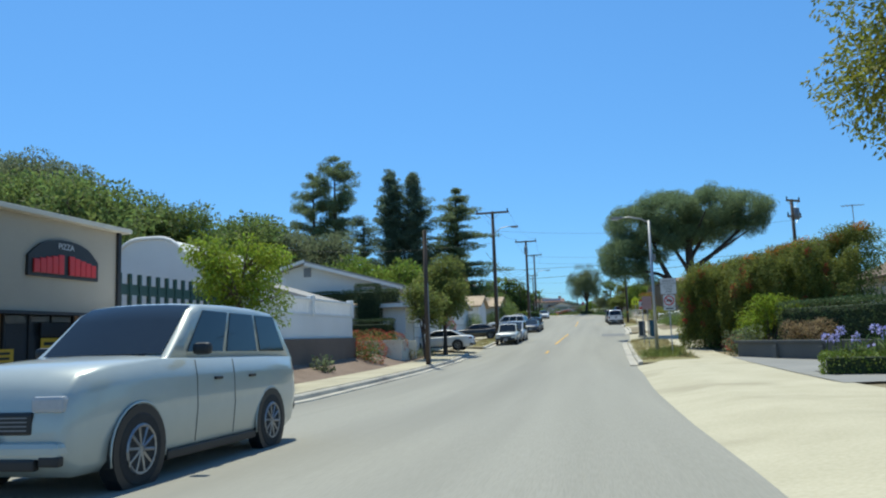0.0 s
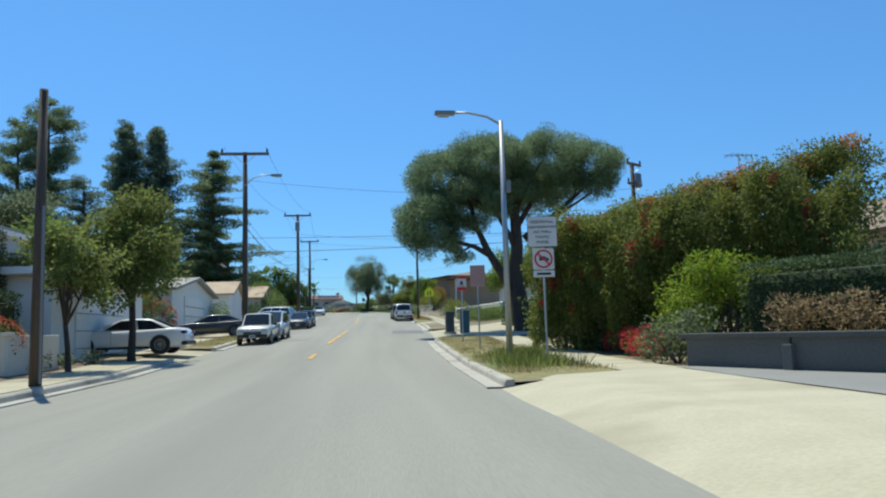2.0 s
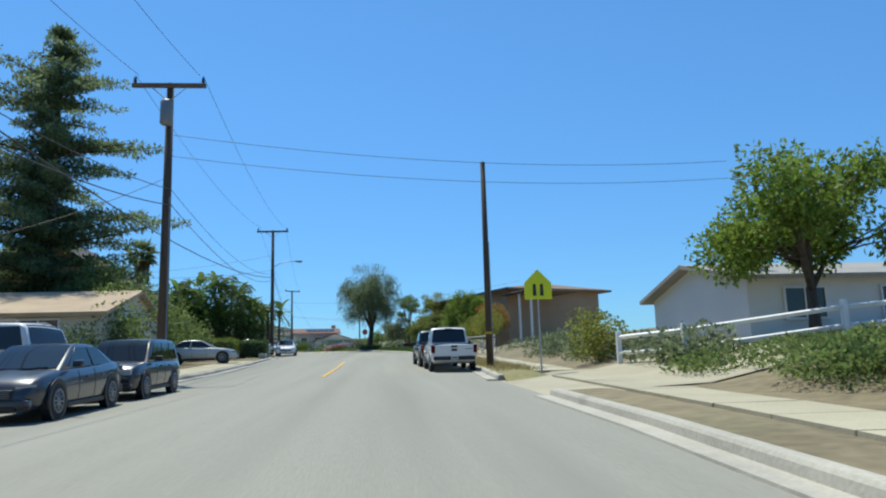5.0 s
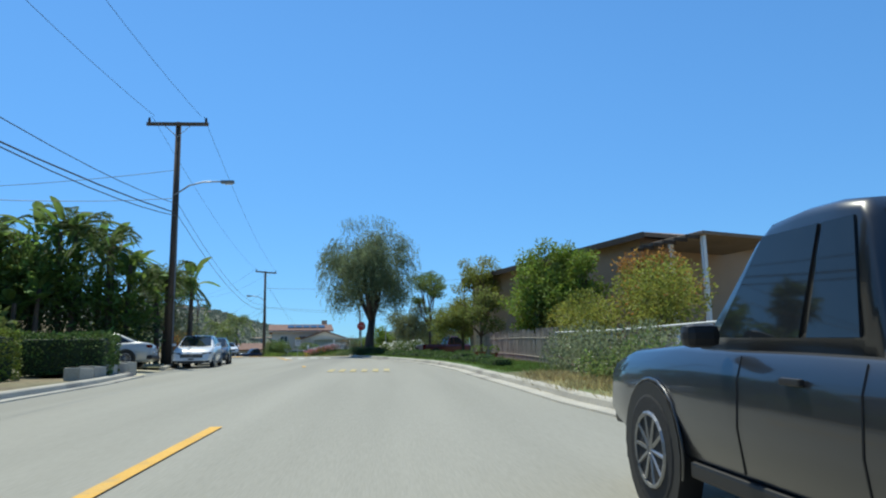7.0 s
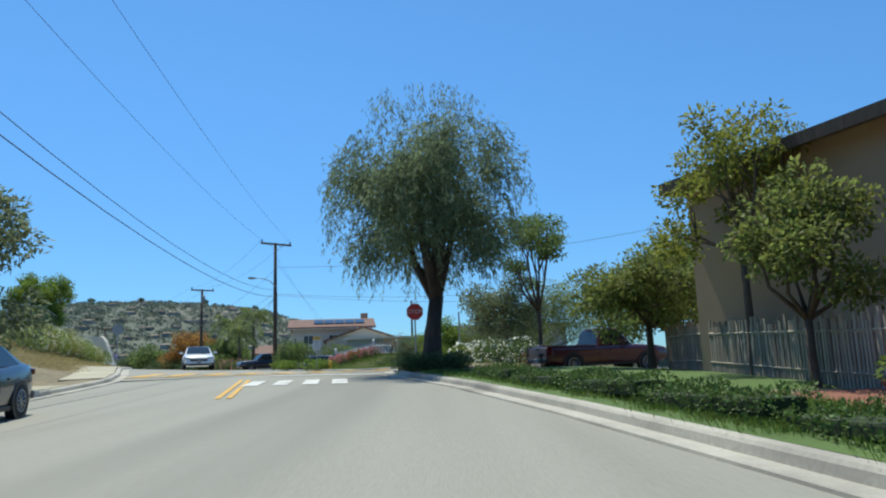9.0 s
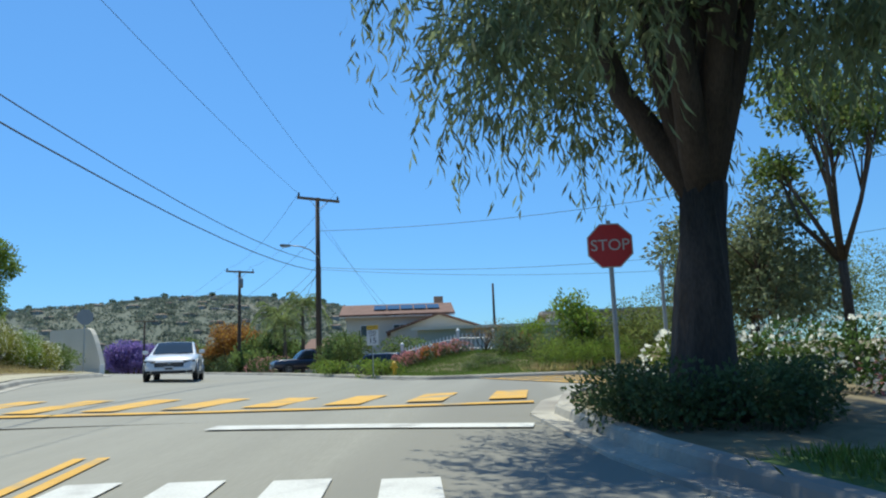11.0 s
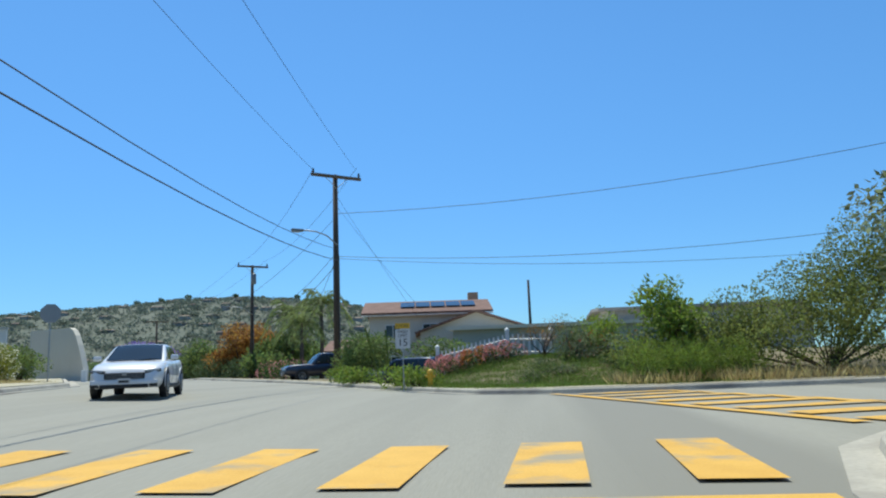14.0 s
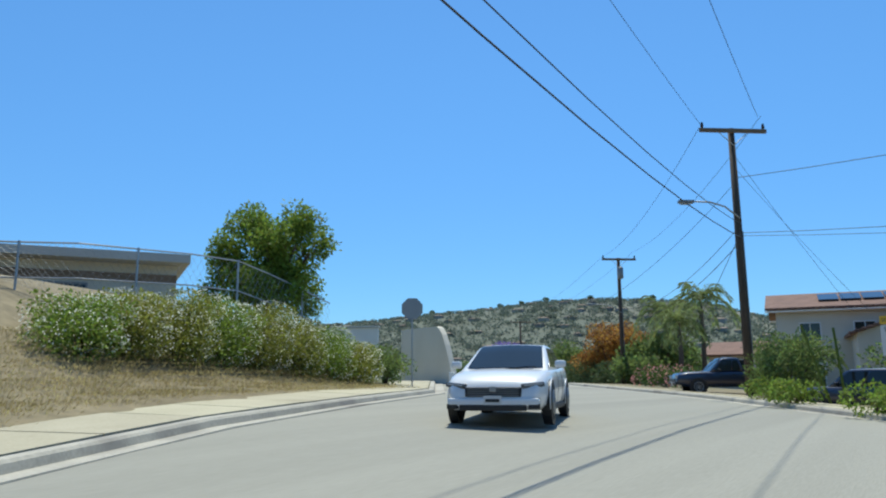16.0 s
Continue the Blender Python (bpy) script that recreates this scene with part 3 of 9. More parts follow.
mark = thing("road_marking", "worn broken yellow centre line on the asphalt", "road marking", kind="structure")
for y, y1 in ((-24, -9), (38.2, 40.4), (46.5, 60.8), (80, 94.5), (112.8, 114.2)):
    dash(centre(y), y, centre(y1), y1, 0.13, PAINT_YELLOW, "centre_dash", "", mark)
for s in (-0.11, 0.11):
    dash(centre(125.5) + s, 125.5, centre(133.4) + s, 133.4, 0.11, PAINT_YELLOW, "centre_line", "", mark)
mark = thing("road_marking", "faded yellow school lettering on the asphalt", "road marking", kind="structure")
for k in range(6):
    dash(-1.45 + 0.34 * k, 108.4, -1.45 + 0.34 * k, 110.3, 0.17, PAINT_FADED, "letter_bar", "", mark)
mark = thing("crosswalk", "yellow ladder crosswalk across the street mouth", "crosswalk", kind="structure")
for k in range(8):
    x = -11.2 + 1.22 * k
    dash(x, 137.7 + 0.04 * k, x + 0.1, 139.9 + 0.04 * k, 0.55, PAINT_YELLOW, "crosswalk_bar", "", mark)
dash(-11.6, 137.4, -2.3, 137.4, 0.24, PAINT_YELLOW, "crosswalk_edge", "", mark)
mark = thing("crosswalk", "yellow crosswalk over the side branch", "crosswalk", kind="structure")
for k in range(8):
    dash(-0.3 - 0.36 * k, 141.7 + 1.15 * k, 1.9 - 0.36 * k, 142.4 + 1.15 * k, 0.5, PAINT_YELLOW, "crosswalk_bar", "", mark)
for s in (0, 1):
    dash(-0.5 + 2.3 * s, 141.4 + 0.7 * s, -3.4 + 2.3 * s, 150.5 + 0.7 * s, 0.24, PAINT_YELLOW, "crosswalk_edge", "", mark)
mark = thing("road_marking", "worn white stop lettering and stop line", "road marking", kind="structure")
dash(-6.0, 135.3, -2.4, 135.0, 0.35, PAINT_WHITE, "stop_line", "", mark)
for k in range(4):
    dash(-5.3 + 0.75 * k, 129.8, -5.6 + 0.75 * k, 132.2, 0.4, PAINT_WHITE, "letter_bar", "", mark)
# dark asphalt patch by the driveway
patch = dash(1.5, 55.5, 1.6, 59.5, 1.7, ROAD_PATCH, "asphalt_patch", "dark asphalt repair patch by the kerb")


def verge(name, line_fn, side, near, far, y0, y1, mat, label, rise=0.0):
    bm = bmesh.new()
    rows_ = []
    for k in range(int((y1 - y0) / 1.0) + 1):
        y = y0 + k
        fall = 0.34 if k == 0 else 0.03 if k == 1 else 0.0
        rows_.append([bm.verts.new((line_fn(y) + side * (near + (far - near) * j / 4), y,
                                    road_z(line_fn(y), y) - fall + 0.14 + rise * smoothstep(0, 4, j) * smoothstep(y0, y0 + 5, y) * (1 - smoothstep(y1 - 6, y1 - 1, y)) + 0.05 * math.sin(math.pi * j / 4) + 0.02 * noise.noise(Vector((j, y, 0))))) for j in range(5)])
    for r, q in zip(rows_, rows_[1:]):
        for j in range(4):
            bm.faces.new((r[j], r[j + 1], q[j + 1], q[j]))
    bmesh.ops.recalc_face_normals(bm, faces=bm.faces[:])
    if sum(f.normal.z for f in bm.faces) < 0:
        bmesh.ops.reverse_faces(bm, faces=bm.faces[:])
    return tagged(part(name, bm, mat, smooth=True), label, "verge", kind="structure")


verge("verge", right_x, 1, 0.12, 2.3, 27.6, 47.6, DRY_TURF, "dry grass strip between kerb and pavement")
verge("verge", left_x, -1, 0.18, 1.4, 45, 64, DRY_TURF, "dry verge between kerb and pavement")
verge("verge", right_x, 1, 0.12, 1.3, 74.8, 100.2, DRY_TURF, "patchy verge with a planted island")
verge("lawn", right_x, 1, 0.18, 2.3, 104, 132, LAWN, "green front lawn sloping to the kerb")
verge("flower_bed", right_x, 1, 2.32, 5.6, 104, 121, MULCH, "reddish mulch bed along the fence")
verge("lawn", right_x, 1, 2.32, 5.6, 121, 132, LAWN, "green lawn before the fence and the driveway")
verge("dirt_yard", left_x, -1, 1.78, 4.6, 14, 38, DIRT, "bare brown dirt front yard sloping up to a wall", 0.72)

# ---------------------------------------------------------------- plants
GEN = np.random.default_rng(7)


def wobble(p, f, seed):
    """Cheap smooth noise for arrays of points, about -1 to 1."""
    s = seed * 1.7
    return (np.sin(p[:, 0] * f + s) * np.cos(p[:, 1] * f * 1.13 + 2 * s) + np.sin(p[:, 1] * f * 0.83 - s) * np.cos(p[:, 2] * f * 1.21 + s)
            + np.sin(p[:, 2] * f * 1.07 + 3 * s) * np.cos(p[:, 0] * f * 0.91 - s)) / 1.8


def leaf_mesh(name, p, d, length, width, mat, parent=None, label="", curl=0.25):
    """One mesh of lozenge leaves at points p, each pointing along d."""
    n = len(p)
    d = d / np.maximum(np.linalg.norm(d, axis=1, keepdims=True), 1e-6)
    r = GEN.normal(size=(n, 3))
    side = np.cross(d, r)
    side /= np.maximum(np.linalg.norm(side, axis=1, keepdims=True), 1e-6)
    up = np.cross(side, d)
    ln = (length * GEN.uniform(0.6, 1.3, n))[:, None]
    wd = (width * GEN.uniform(0.6, 1.3, n))[:, None]
    v = np.empty((n, 4, 3))
    v[:, 0] = p
    v[:, 1] = p + d * ln * 0.5 + side * wd * 0.5 + up * ln * curl * 0.3
    v[:, 2] = p + d * ln - up * ln * curl * 0.2
    v[:, 3] = p + d * ln * 0.5 - side * wd * 0.5 + up * ln * curl * 0.3
    me = bpy.data.meshes.new(name)
    me.vertices.add(n * 4)
    me.vertices.foreach_set("co", v.reshape(-1).astype(np.float32))
    me.loops.add(n * 4)
    me.loops.foreach_set("vertex_index", np.arange(n * 4, dtype=np.int32))
    me.polygons.add(n)
    me.polygons.foreach_set("loop_start", np.arange(0, n * 4, 4, dtype=np.int32))
    me.polygons.foreach_set("loop_total", np.full(n, 4, dtype=np.int32))
    me.update(calc_edges=True)
    me.materials.append(mat)
    ob = new(name, me)
    if parent is not None:
        ob.parent = parent
    if label:
        tagged(ob, label)
    return ob


def blob_points(blobs, per_m2, seed, lump=0.25, gap=0.35, freq=1.6, shell=0.5):
    """Points through the outer part of uneven ellipsoids, with gaps between the clumps; and their outward ways."""
    ps, ds = [], []
    for k, (cx, cy, cz, rx, ry, rz) in enumerate(blobs):
        area = 4 * math.pi * ((rx * ry) ** 1.6 / 3 + (rx * rz) ** 1.6 / 3 + (ry * rz) ** 1.6 / 3) ** (1 / 1.6)
        n = int(area * per_m2)
        d = GEN.normal(size=(n, 3))
        d /= np.linalg.norm(d, axis=1, keepdims=True)
        rad = 1 - shell * GEN.random(n) ** 1.6
        rad *= 1 + lump * wobble(d * 1.0, 3.1, seed + k)
        p = d * rad[:, None] * np.array([rx, ry, rz]) + np.array([cx, cy, cz])
        keep = wobble(p, freq * 2.2 / max(0.6, min(rx, 3) ** 0.5), seed + 5 * k) < 1 - gap * 1.4
        ps.append(p[keep])
        ds.append(d[keep])
    return np.concatenate(ps), np.concatenate(ds)


def ellipsoid_points(blobs, n):
    """Centres for twigs and flowers, over the blobs' skins."""
    ps, ds = [], []
    for cx, cy, cz, rx, ry, rz in blobs:
        d = GEN.normal(size=(n, 3))
        d /= np.linalg.norm(d, axis=1, keepdims=True)
        ps.append(d * np.array([rx, ry, rz]) * GEN.uniform(0.92, 1.06, (n, 1)) + np.array([cx, cy, cz]))
        ds.append(d)
    return np.concatenate(ps), np.concatenate(ds)


FULL = 2.2  # how densely crowns are filled


def crown(name, blobs, mat, parent, seed, size=0.22, per=26, droop=0.0, slim=0.5, lump=0.25, gap=0.35, shell=0.5, label=""):
    p, d = blob_points(blobs, per * FULL, seed, lump, gap * 0.7, shell=min(0.9, shell + 0.2))
    way = d * 0.7 + GEN.normal(size=d.shape) * 0.7
    way[:, 2] -= droop
    return leaf_mesh(name, p, way, size, size * slim, mat, parent, label)


def limbs(bm, base, fork, tips, r, n=8):
    """A leaning tapered trunk up to a fork, and a limb to each tip."""
    base, fork = Vector(base), Vector(fork)
    mid = base.lerp(fork, 0.5) + Vector((random.uniform(-.06, .06), random.uniform(-.06, .06), 0)) * r * 6
    tube(bm, [base - Vector((0, 0, 0.15)), base + Vector((0, 0, r)), mid, fork], [r * 1.5, r * 1.1, r * 0.9, r * 0.8], n)
    tips = [Vector(t) for t in tips]
    mains = tips[::max(1, len(tips) // 6)]
    bends = []
    for t in mains:
        m = fork.lerp(t, 0.5) + Vector((random.uniform(-.2, .2), random.uniform(-.2, .2), -0.12 * (t - fork).length))
        bends.append((m, t))
        tube(bm, [fork - (fork - mid) * 0.15, m, t], [r * 0.62, r * 0.42, r * 0.14], max(5, n - 2))
    for t in tips:
        if t in mains:
            continue
        m, e = min(bends, key=lambda q: (q[1] - t).length)
        s = m.lerp(e, random.uniform(0.0, 0.55))
        tube(bm, [s, s.lerp(t, 0.5) + Vector((random.uniform(-.1, .1), random.uniform(-.1, .1), 0.05)), t], [r * 0.26, r * 0.17, r * 0.06], 5)



def tree(label, x, y, h, blobs, mat, r=0.14, fork=0.4, size=0.22, per=26, droop=0.0, slim=0.5, bark=BARK, lump=0.25, gap=0.35, group="", z=None, lean=(0, 0), extra=None, shell=0.55):
    """A broadleaf tree; blobs are given from the tree's foot."""
    z = land(x, y) if z is None else z
    owner = thing("tree", label, "tree", pose(x, y, z), group)
    bm = bmesh.new()
    tips = [(b[0] + (random.random() - .5) * b[3] * .6, b[1] + (random.random() - .5) * b[4] * .6, b[2] + b[5] * random.uniform(-.1, .45)) for b in blobs for _ in (0, 1)]
    limbs(bm, (0, 0, 0), (lean[0], lean[1], h * fork), tips, r)
    part("trunk", bm, bark, owner, smooth=True)
    crown("crown", blobs, mat, owner, x * 0.7 + y, size, per, droop, slim, lump, gap, shell)
    if extra:
        m2, count, sz = extra
        p, d = ellipsoid_points(blobs, count)
        leaf_mesh("blossom", p, d + GEN.normal(size=d.shape) * 0.6, sz, sz * 0.8, m2, owner)
    return owner


def clumps(n, spread, z0, z1, r0, r1, seed, flat=0.8):
    """A heap of uneven clumps that fills a crown."""
    rnd = random.Random(seed)
    out = []
    for k in range(n):
        a, q = k * 2.4 + rnd.random(), math.sqrt((k + 0.5) / n)
        r = rnd.uniform(r0, r1)
        zz = z0 + (z1 - z0) * (rnd.random() * 0.75 + 0.25 * (1 - q))
        out.append((math.cos(a) * q * spread, math.sin(a) * q * spread, zz, r, r, r * flat))
    return out


def conifer(label, x, y, h, shape, mat, seed, style="tier", z=None, bare=0.08, size=0.3, per=13):
    """A tall conifer. shape: (height share, reach) pairs of its outline; style: tier (flat layered boughs), plume (dense upswept sprays), open (separate cushions)."""
    z = land(x, y) if z is None else z
    owner = thing("tree", label, "conifer", pose(x, y, z), "tall conifers behind the houses")
    rnd = random.Random(seed)
    hs, rs = [q[0] for q in shape], [q[1] for q in shape]
    bm = bmesh.new()
    tube(bm, [(0, 0, -0.3), (0.1, 0, h * 0.4), (0, 0.1, h * 0.75), (0, 0, h * 0.985)], [0.36, 0.26, 0.13, 0.03], 8)
    blobs = []
    step = {"tier": 0.66, "plume": 0.5, "open": 0.9}[style]
    n = int(h * (1 - bare) / step)
    for i in range(n):
        t = bare + (1 - bare) * (i + rnd.random() * 0.7) / n
        reach = 1.32 * float(np.interp(t, hs, rs))
        for j in range({"tier": 6, "plume": 8, "open": 5}[style]):
            a = rnd.random() * math.tau
            # boughs swell and thin out unevenly round the tree and up it
            swell = 1 + 0.5 * noise.noise(Vector((math.cos(a) * 1.2, math.sin(a) * 1.2, h * t * 0.33 + seed * 3.7)))
            ln = reach * rnd.uniform(0.5, 1.12) * swell
            c, s_ = math.cos(a), math.sin(a)
            lift = {"tier": 0.10, "plume": 0.45, "open": 0.25}[style] * ln
            z0 = h * t - lift * 0.6 + rnd.uniform(-.35, .35)
            if style == "open":
                r = rnd.uniform(0.55, 0.95) * (0.45 + 0.22 * reach)
                blobs.append((c * ln * 0.85, s_ * ln * 0.85, z0 + lift, r, r, r * 0.62))
                blobs.append((c * ln * 0.45, s_ * ln * 0.45, z0 + lift * 0.6, r * 0.7, r * 0.7, r * 0.5))
            else:
                m = max(2, int(ln / 0.55))
                for k in range(m):
                    u = (k + 0.8) / m
                    dz = lift * u * u + (0.12 * math.sin(u * 3) - 0.10 * u * u * (style == "tier")) * ln * 0.4
                    r = (0.40 if style == "tier" else 0.42) * (1.12 - 0.5 * u) + 0.08
                    blobs.append((c * ln * u + rnd.uniform(-.1, .1), s_ * ln * u + rnd.uniform(-.1, .1), z0 + dz, r * 1.15, r * 1.15, r * (0.42 if style == "tier" else 0.8)))
            if rnd.random() < 0.5:
                tube(bm, [(0, 0, z0 - 0.1), (c * ln * 0.5, s_ * ln * 0.5, z0 + lift * 0.3), (c * ln * 0.9, s_ * ln * 0.9, z0 + lift * 0.9)], [0.07, 0.045, 0.015], 4, False)
    part("trunk", bm, BARK_DARK, owner, smooth=True)
    crown("crown", blobs, mat, owner, seed, size, per, 0.0 if style == "tier" else -0.5, 0.34, 0.3, 0.15, 0.5)
    return owner


def bush(label, x, y, blobs, mat, size=0.12, per=60, z=None, category="bush", group="", flowers=None, gap=0.15, droop=0.0, slim=0.55, name="bush"):
    """A low shrub of several clumps with a few stems; blobs from its foot."""
    z = land(x, y) if z is None else z
    owner = thing(name, label, category, pose(x, y, z), group)
    bm = bmesh.new()
    mx, my = sum(b[0] for b in blobs) / len(blobs), sum(b[1] for b in blobs) / len(blobs)
    for b in blobs:
        for _ in range(3):
            tube(bm, [(mx, my, -0.05), (b[0] + random.uniform(-.3, .3) * b[3], b[1] + random.uniform(-.3, .3) * b[4], b[2])], [0.03, 0.01], 4, False)
    part("woody_base", bm, BARK, owner)
    crown("foliage", blobs, mat, owner, x + y * 1.3, size, per, droop, slim, 0.22, gap, 0.6)
    if flowers:
        m2, count, sz = flowers
        p, d = ellipsoid_points(blobs, count)
        keep = p[:, 2] > 0.1
        tagged(leaf_mesh("blossom", p[keep], (d + GEN.normal(size=d.shape) * 0.5)[keep], sz, sz * 0.9, m2, owner), kind="stuff")
    return owner


def hedge(label, cx, cy, sx, sy, h, turn=0.0, mat=L_HEDGE, size=0.07, per=190, z=None, group="", name="hedge", rough=0.06):
    """A clipped hedge: a dense box of leaves round a solid core, its dark colour standing for inner shade."""
    z = land(cx, cy) if z is None else z
    owner = thing(name, label, "hedge", pose(cx, cy, z, 0, 0, turn), group)
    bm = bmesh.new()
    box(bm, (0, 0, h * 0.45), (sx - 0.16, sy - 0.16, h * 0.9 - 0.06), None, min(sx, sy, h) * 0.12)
    part("core", bm, HEDGE_CORE, owner, "solid core coloured dark for the shade between leaves")
    faces = [((sx, sy), lambda u, v: (u, v, np.full_like(u, h)), (0, 0, 1)), ((sx, h), lambda u, v: (u, np.full_like(u, -sy / 2), v + h / 2), (0, -1, 0)),
             ((sx, h), lambda u, v: (u, np.full_like(u, sy / 2), v + h / 2), (0, 1, 0)), ((sy, h), lambda u, v: (np.full_like(u, -sx / 2), u, v + h / 2), (-1, 0, 0)),
             ((sy, h), lambda u, v: (np.full_like(u, sx / 2), u, v + h / 2), (1, 0, 0))]
    ps, ds = [], []
    for (a, b), fn, nrm in faces:
        n = int(a * b * per * 2.2)
        u, v = GEN.uniform(-a / 2, a / 2, n), GEN.uniform(-b / 2, b / 2, n)
        p = np.stack(fn(u, v), -1)
        nv = np.array(nrm, float)
        p += nv * (GEN.uniform(-0.09, 0.02, n) + rough * wobble(p, 2.6, cx))[:, None]
        ps.append(p)
        ds.append(np.tile(nv, (n, 1)))
    p, d = np.concatenate(ps), np.concatenate(ds)
    leaf_mesh("leaves", p, d * 0.8 + GEN.normal(size=d.shape) * 0.6, size, size * 0.6, mat, owner)
    return owner


def tufts(label, points, h, mat, blades=26, spread=0.16, name="grass", category="grass"):
    """Blades of grass or weeds in tufts over an area."""
    p = np.repeat(np.array(points), blades, axis=0)
    off = GEN.normal(size=p.shape) * spread
    off[:, 2] = 0
    d = off * 1.6 + GEN.normal(size=p.shape) * 0.25
    d[:, 2] = 1
    ob = leaf_mesh(name, p + off, d, h, h * 0.04 + 0.008, mat, curl=0.1)
    return tagged(ob, label, category, kind="stuff")


def scatter(n, fn, seed):
    rnd = random.Random(seed)
    out = []
    while len(out) < n:
        x, y = fn(rnd)
        out.append((x, y, land(x, y) + 0.01))
    return out


def fan_palm(label, x, y, h, r, z=None, skirt=True):
    z = land(x, y) if z is None else z
    owner = thing("palm", label, "palm", pose(x, y, z))
    bm = bmesh.new()
    tube(bm, [(0, 0, -0.2), (0.05, 0, h * 0.5), (0, 0.04, h)], [0.3, 0.22, 0.2], 9)
    part("trunk", bm, BARK, owner, smooth=True)
    ps, ds = [], []
    rnd = random.Random(int(x * 10 + y))
    stalks = bmesh.new()
    for k in range(46):
        a, e = rnd.random() * math.tau, rnd.uniform(-0.75, 1.35)
        c = np.array([math.cos(a) * math.cos(e), math.sin(a) * math.cos(e), math.sin(e)])
        reach = r * rnd.uniform(0.25, 0.62)
        tip = np.array([0, 0, h]) + c * reach
        tube(stalks, [(0, 0, h - 0.1), tuple(tip)], [0.03, 0.015], 4, False)
        t = np.cross(c, [0, 0, 1.0])
        t /= np.linalg.norm(t) + 1e-6
        for j in range(18):
            w = (j - 8.5) / 8.5
            ps.append(tip)
            ds.append(c * (0.95 - 0.5 * abs(w)) + t * w * 1.1 + np.array([0, 0, -0.3 * abs(w) - 0.15]))
    part("stalks", stalks, L_PALM, owner)
    leaf_mesh("fronds", np.array(ps), np.array(ds), r * 0.44, r * 0.075, L_PALM_LIT, owner)
    if skirt:
        a = GEN.uniform(0, math.tau, 700)
        zz = h - GEN.uniform(0.1, h * 0.22, 700)
        p = np.stack([np.cos(a) * 0.36, np.sin(a) * 0.36, zz], -1)
        d = np.stack([np.cos(a) * 0.35, np.sin(a) * 0.35, np.full(700, -1.0)], -1)
        leaf_mesh("dead_fronds", p, d, r * 0.5, 0.12, L_THATCH, owner)
    return owner


def feather_palm(label, x, y, h, r, z=None, n=22, mat=None):
    """A palm with long arching feathered fronds."""
    z = land(x, y) if z is None else z
    owner = thing("palm", label, "palm", pose(x, y, z))
    bm = bmesh.new()
    tube(bm, [(0, 0, -0.2), (0.06, 0.02, h * 0.5), (0, 0, h)], [0.2, 0.15, 0.13], 9)
    part("trunk", bm, BARK, owner, smooth=True)
    ps, ds = [], []
    rnd = random.Random(int(x * 7 + y))
    for k in range(n):
        a, e, ln = k * 2.4 + rnd.uniform(-.3, .3), rnd.uniform(-0.1, 1.35), r * rnd.uniform(0.8, 1.1)
        hor, sidev = np.array([math.cos(a), math.sin(a), 0]), np.array([-math.sin(a), math.cos(a), 0])
        for j in range(30):
            s = 0.06 + 0.94 * j / 29
            bend = e - 1.9 * s * s
            p = np.array([0, 0, h]) + hor * ln * s * max(0.25, math.cos(e * 0.75)) + np.array([0, 0, ln * s * math.sin(e - 0.85 * s)])
            for q in (-1, 1):
                ps.append(p)
                ds.append(sidev * q * (1.1 - 0.6 * s) + hor * math.cos(bend) * 0.7 + np.array([0, 0, math.sin(bend) * 0.7 - 0.25]))
    leaf_mesh("fronds", np.array(ps), np.array(ds), r * 0.22, r * 0.022 + 0.012, mat or L_PALM, owner)
    return owner


def banana_clump(label, x, y, stems, z=None):
    """Giant bird-of-paradise and banana stems with torn paddle leaves; stems: (dx, dy, height)."""
    z = land(x, y) if z is None else z
    owner = thing("banana_plant", label, "banana plant", pose(x, y, z))
    rnd = random.Random(int(x + y))
    lv, lf = [], []
    for dx, dy, h in stems:
        bm = bmesh.new()
        tube(bm, [(dx, dy, -0.1), (dx + rnd.uniform(-.2, .2), dy, h * 0.6)], [0.13, 0.08], 6)
        part("stem", bm, BARK, owner)
        n = rnd.randint(9, 13)
        for k in range(n):
            a = k * 2.4 + rnd.random()
            e = rnd.uniform(0.35, 1.35)
            ln, wd = rnd.uniform(1.5, 2.3) * min(1, h / 8), rnd.uniform(0.36, 0.54)
            hor, sv = Vector((math.cos(a), math.sin(a), 0)), Vector((-math.sin(a), math.cos(a), 0))
            root = Vector((dx, dy, h * rnd.uniform(0.45, 0.62)))
            base = len(lv)
            for j in range(7):
                s = j / 6
                c = root + hor * ln * (0.25 + s) * math.cos(e) + Vector((0, 0, ln * ((0.25 + s) * math.sin(e) - 0.5 * s * s)))
                w = wd * math.sin(math.pi * min(0.97, 0.12 + s * 0.86)) ** 0.6 * 0.5
                jag = 1 + rnd.uniform(-.25, .1)
                lv += [c + sv * w * jag - Vector((0, 0, w * 0.35)), c, c - sv * w * jag - Vector((0, 0, w * 0.35))]
            for j in range(6):
                b = base + 3 * j
                lf += [(b, b + 1, b + 4, b + 3), (b + 1, b + 2, b + 5, b + 4)]
    tagged(raw("foliage", lv, lf, L_BANANA, owner), kind="stuff")
    return owner


# ---------------------------------------------------------------- street furniture


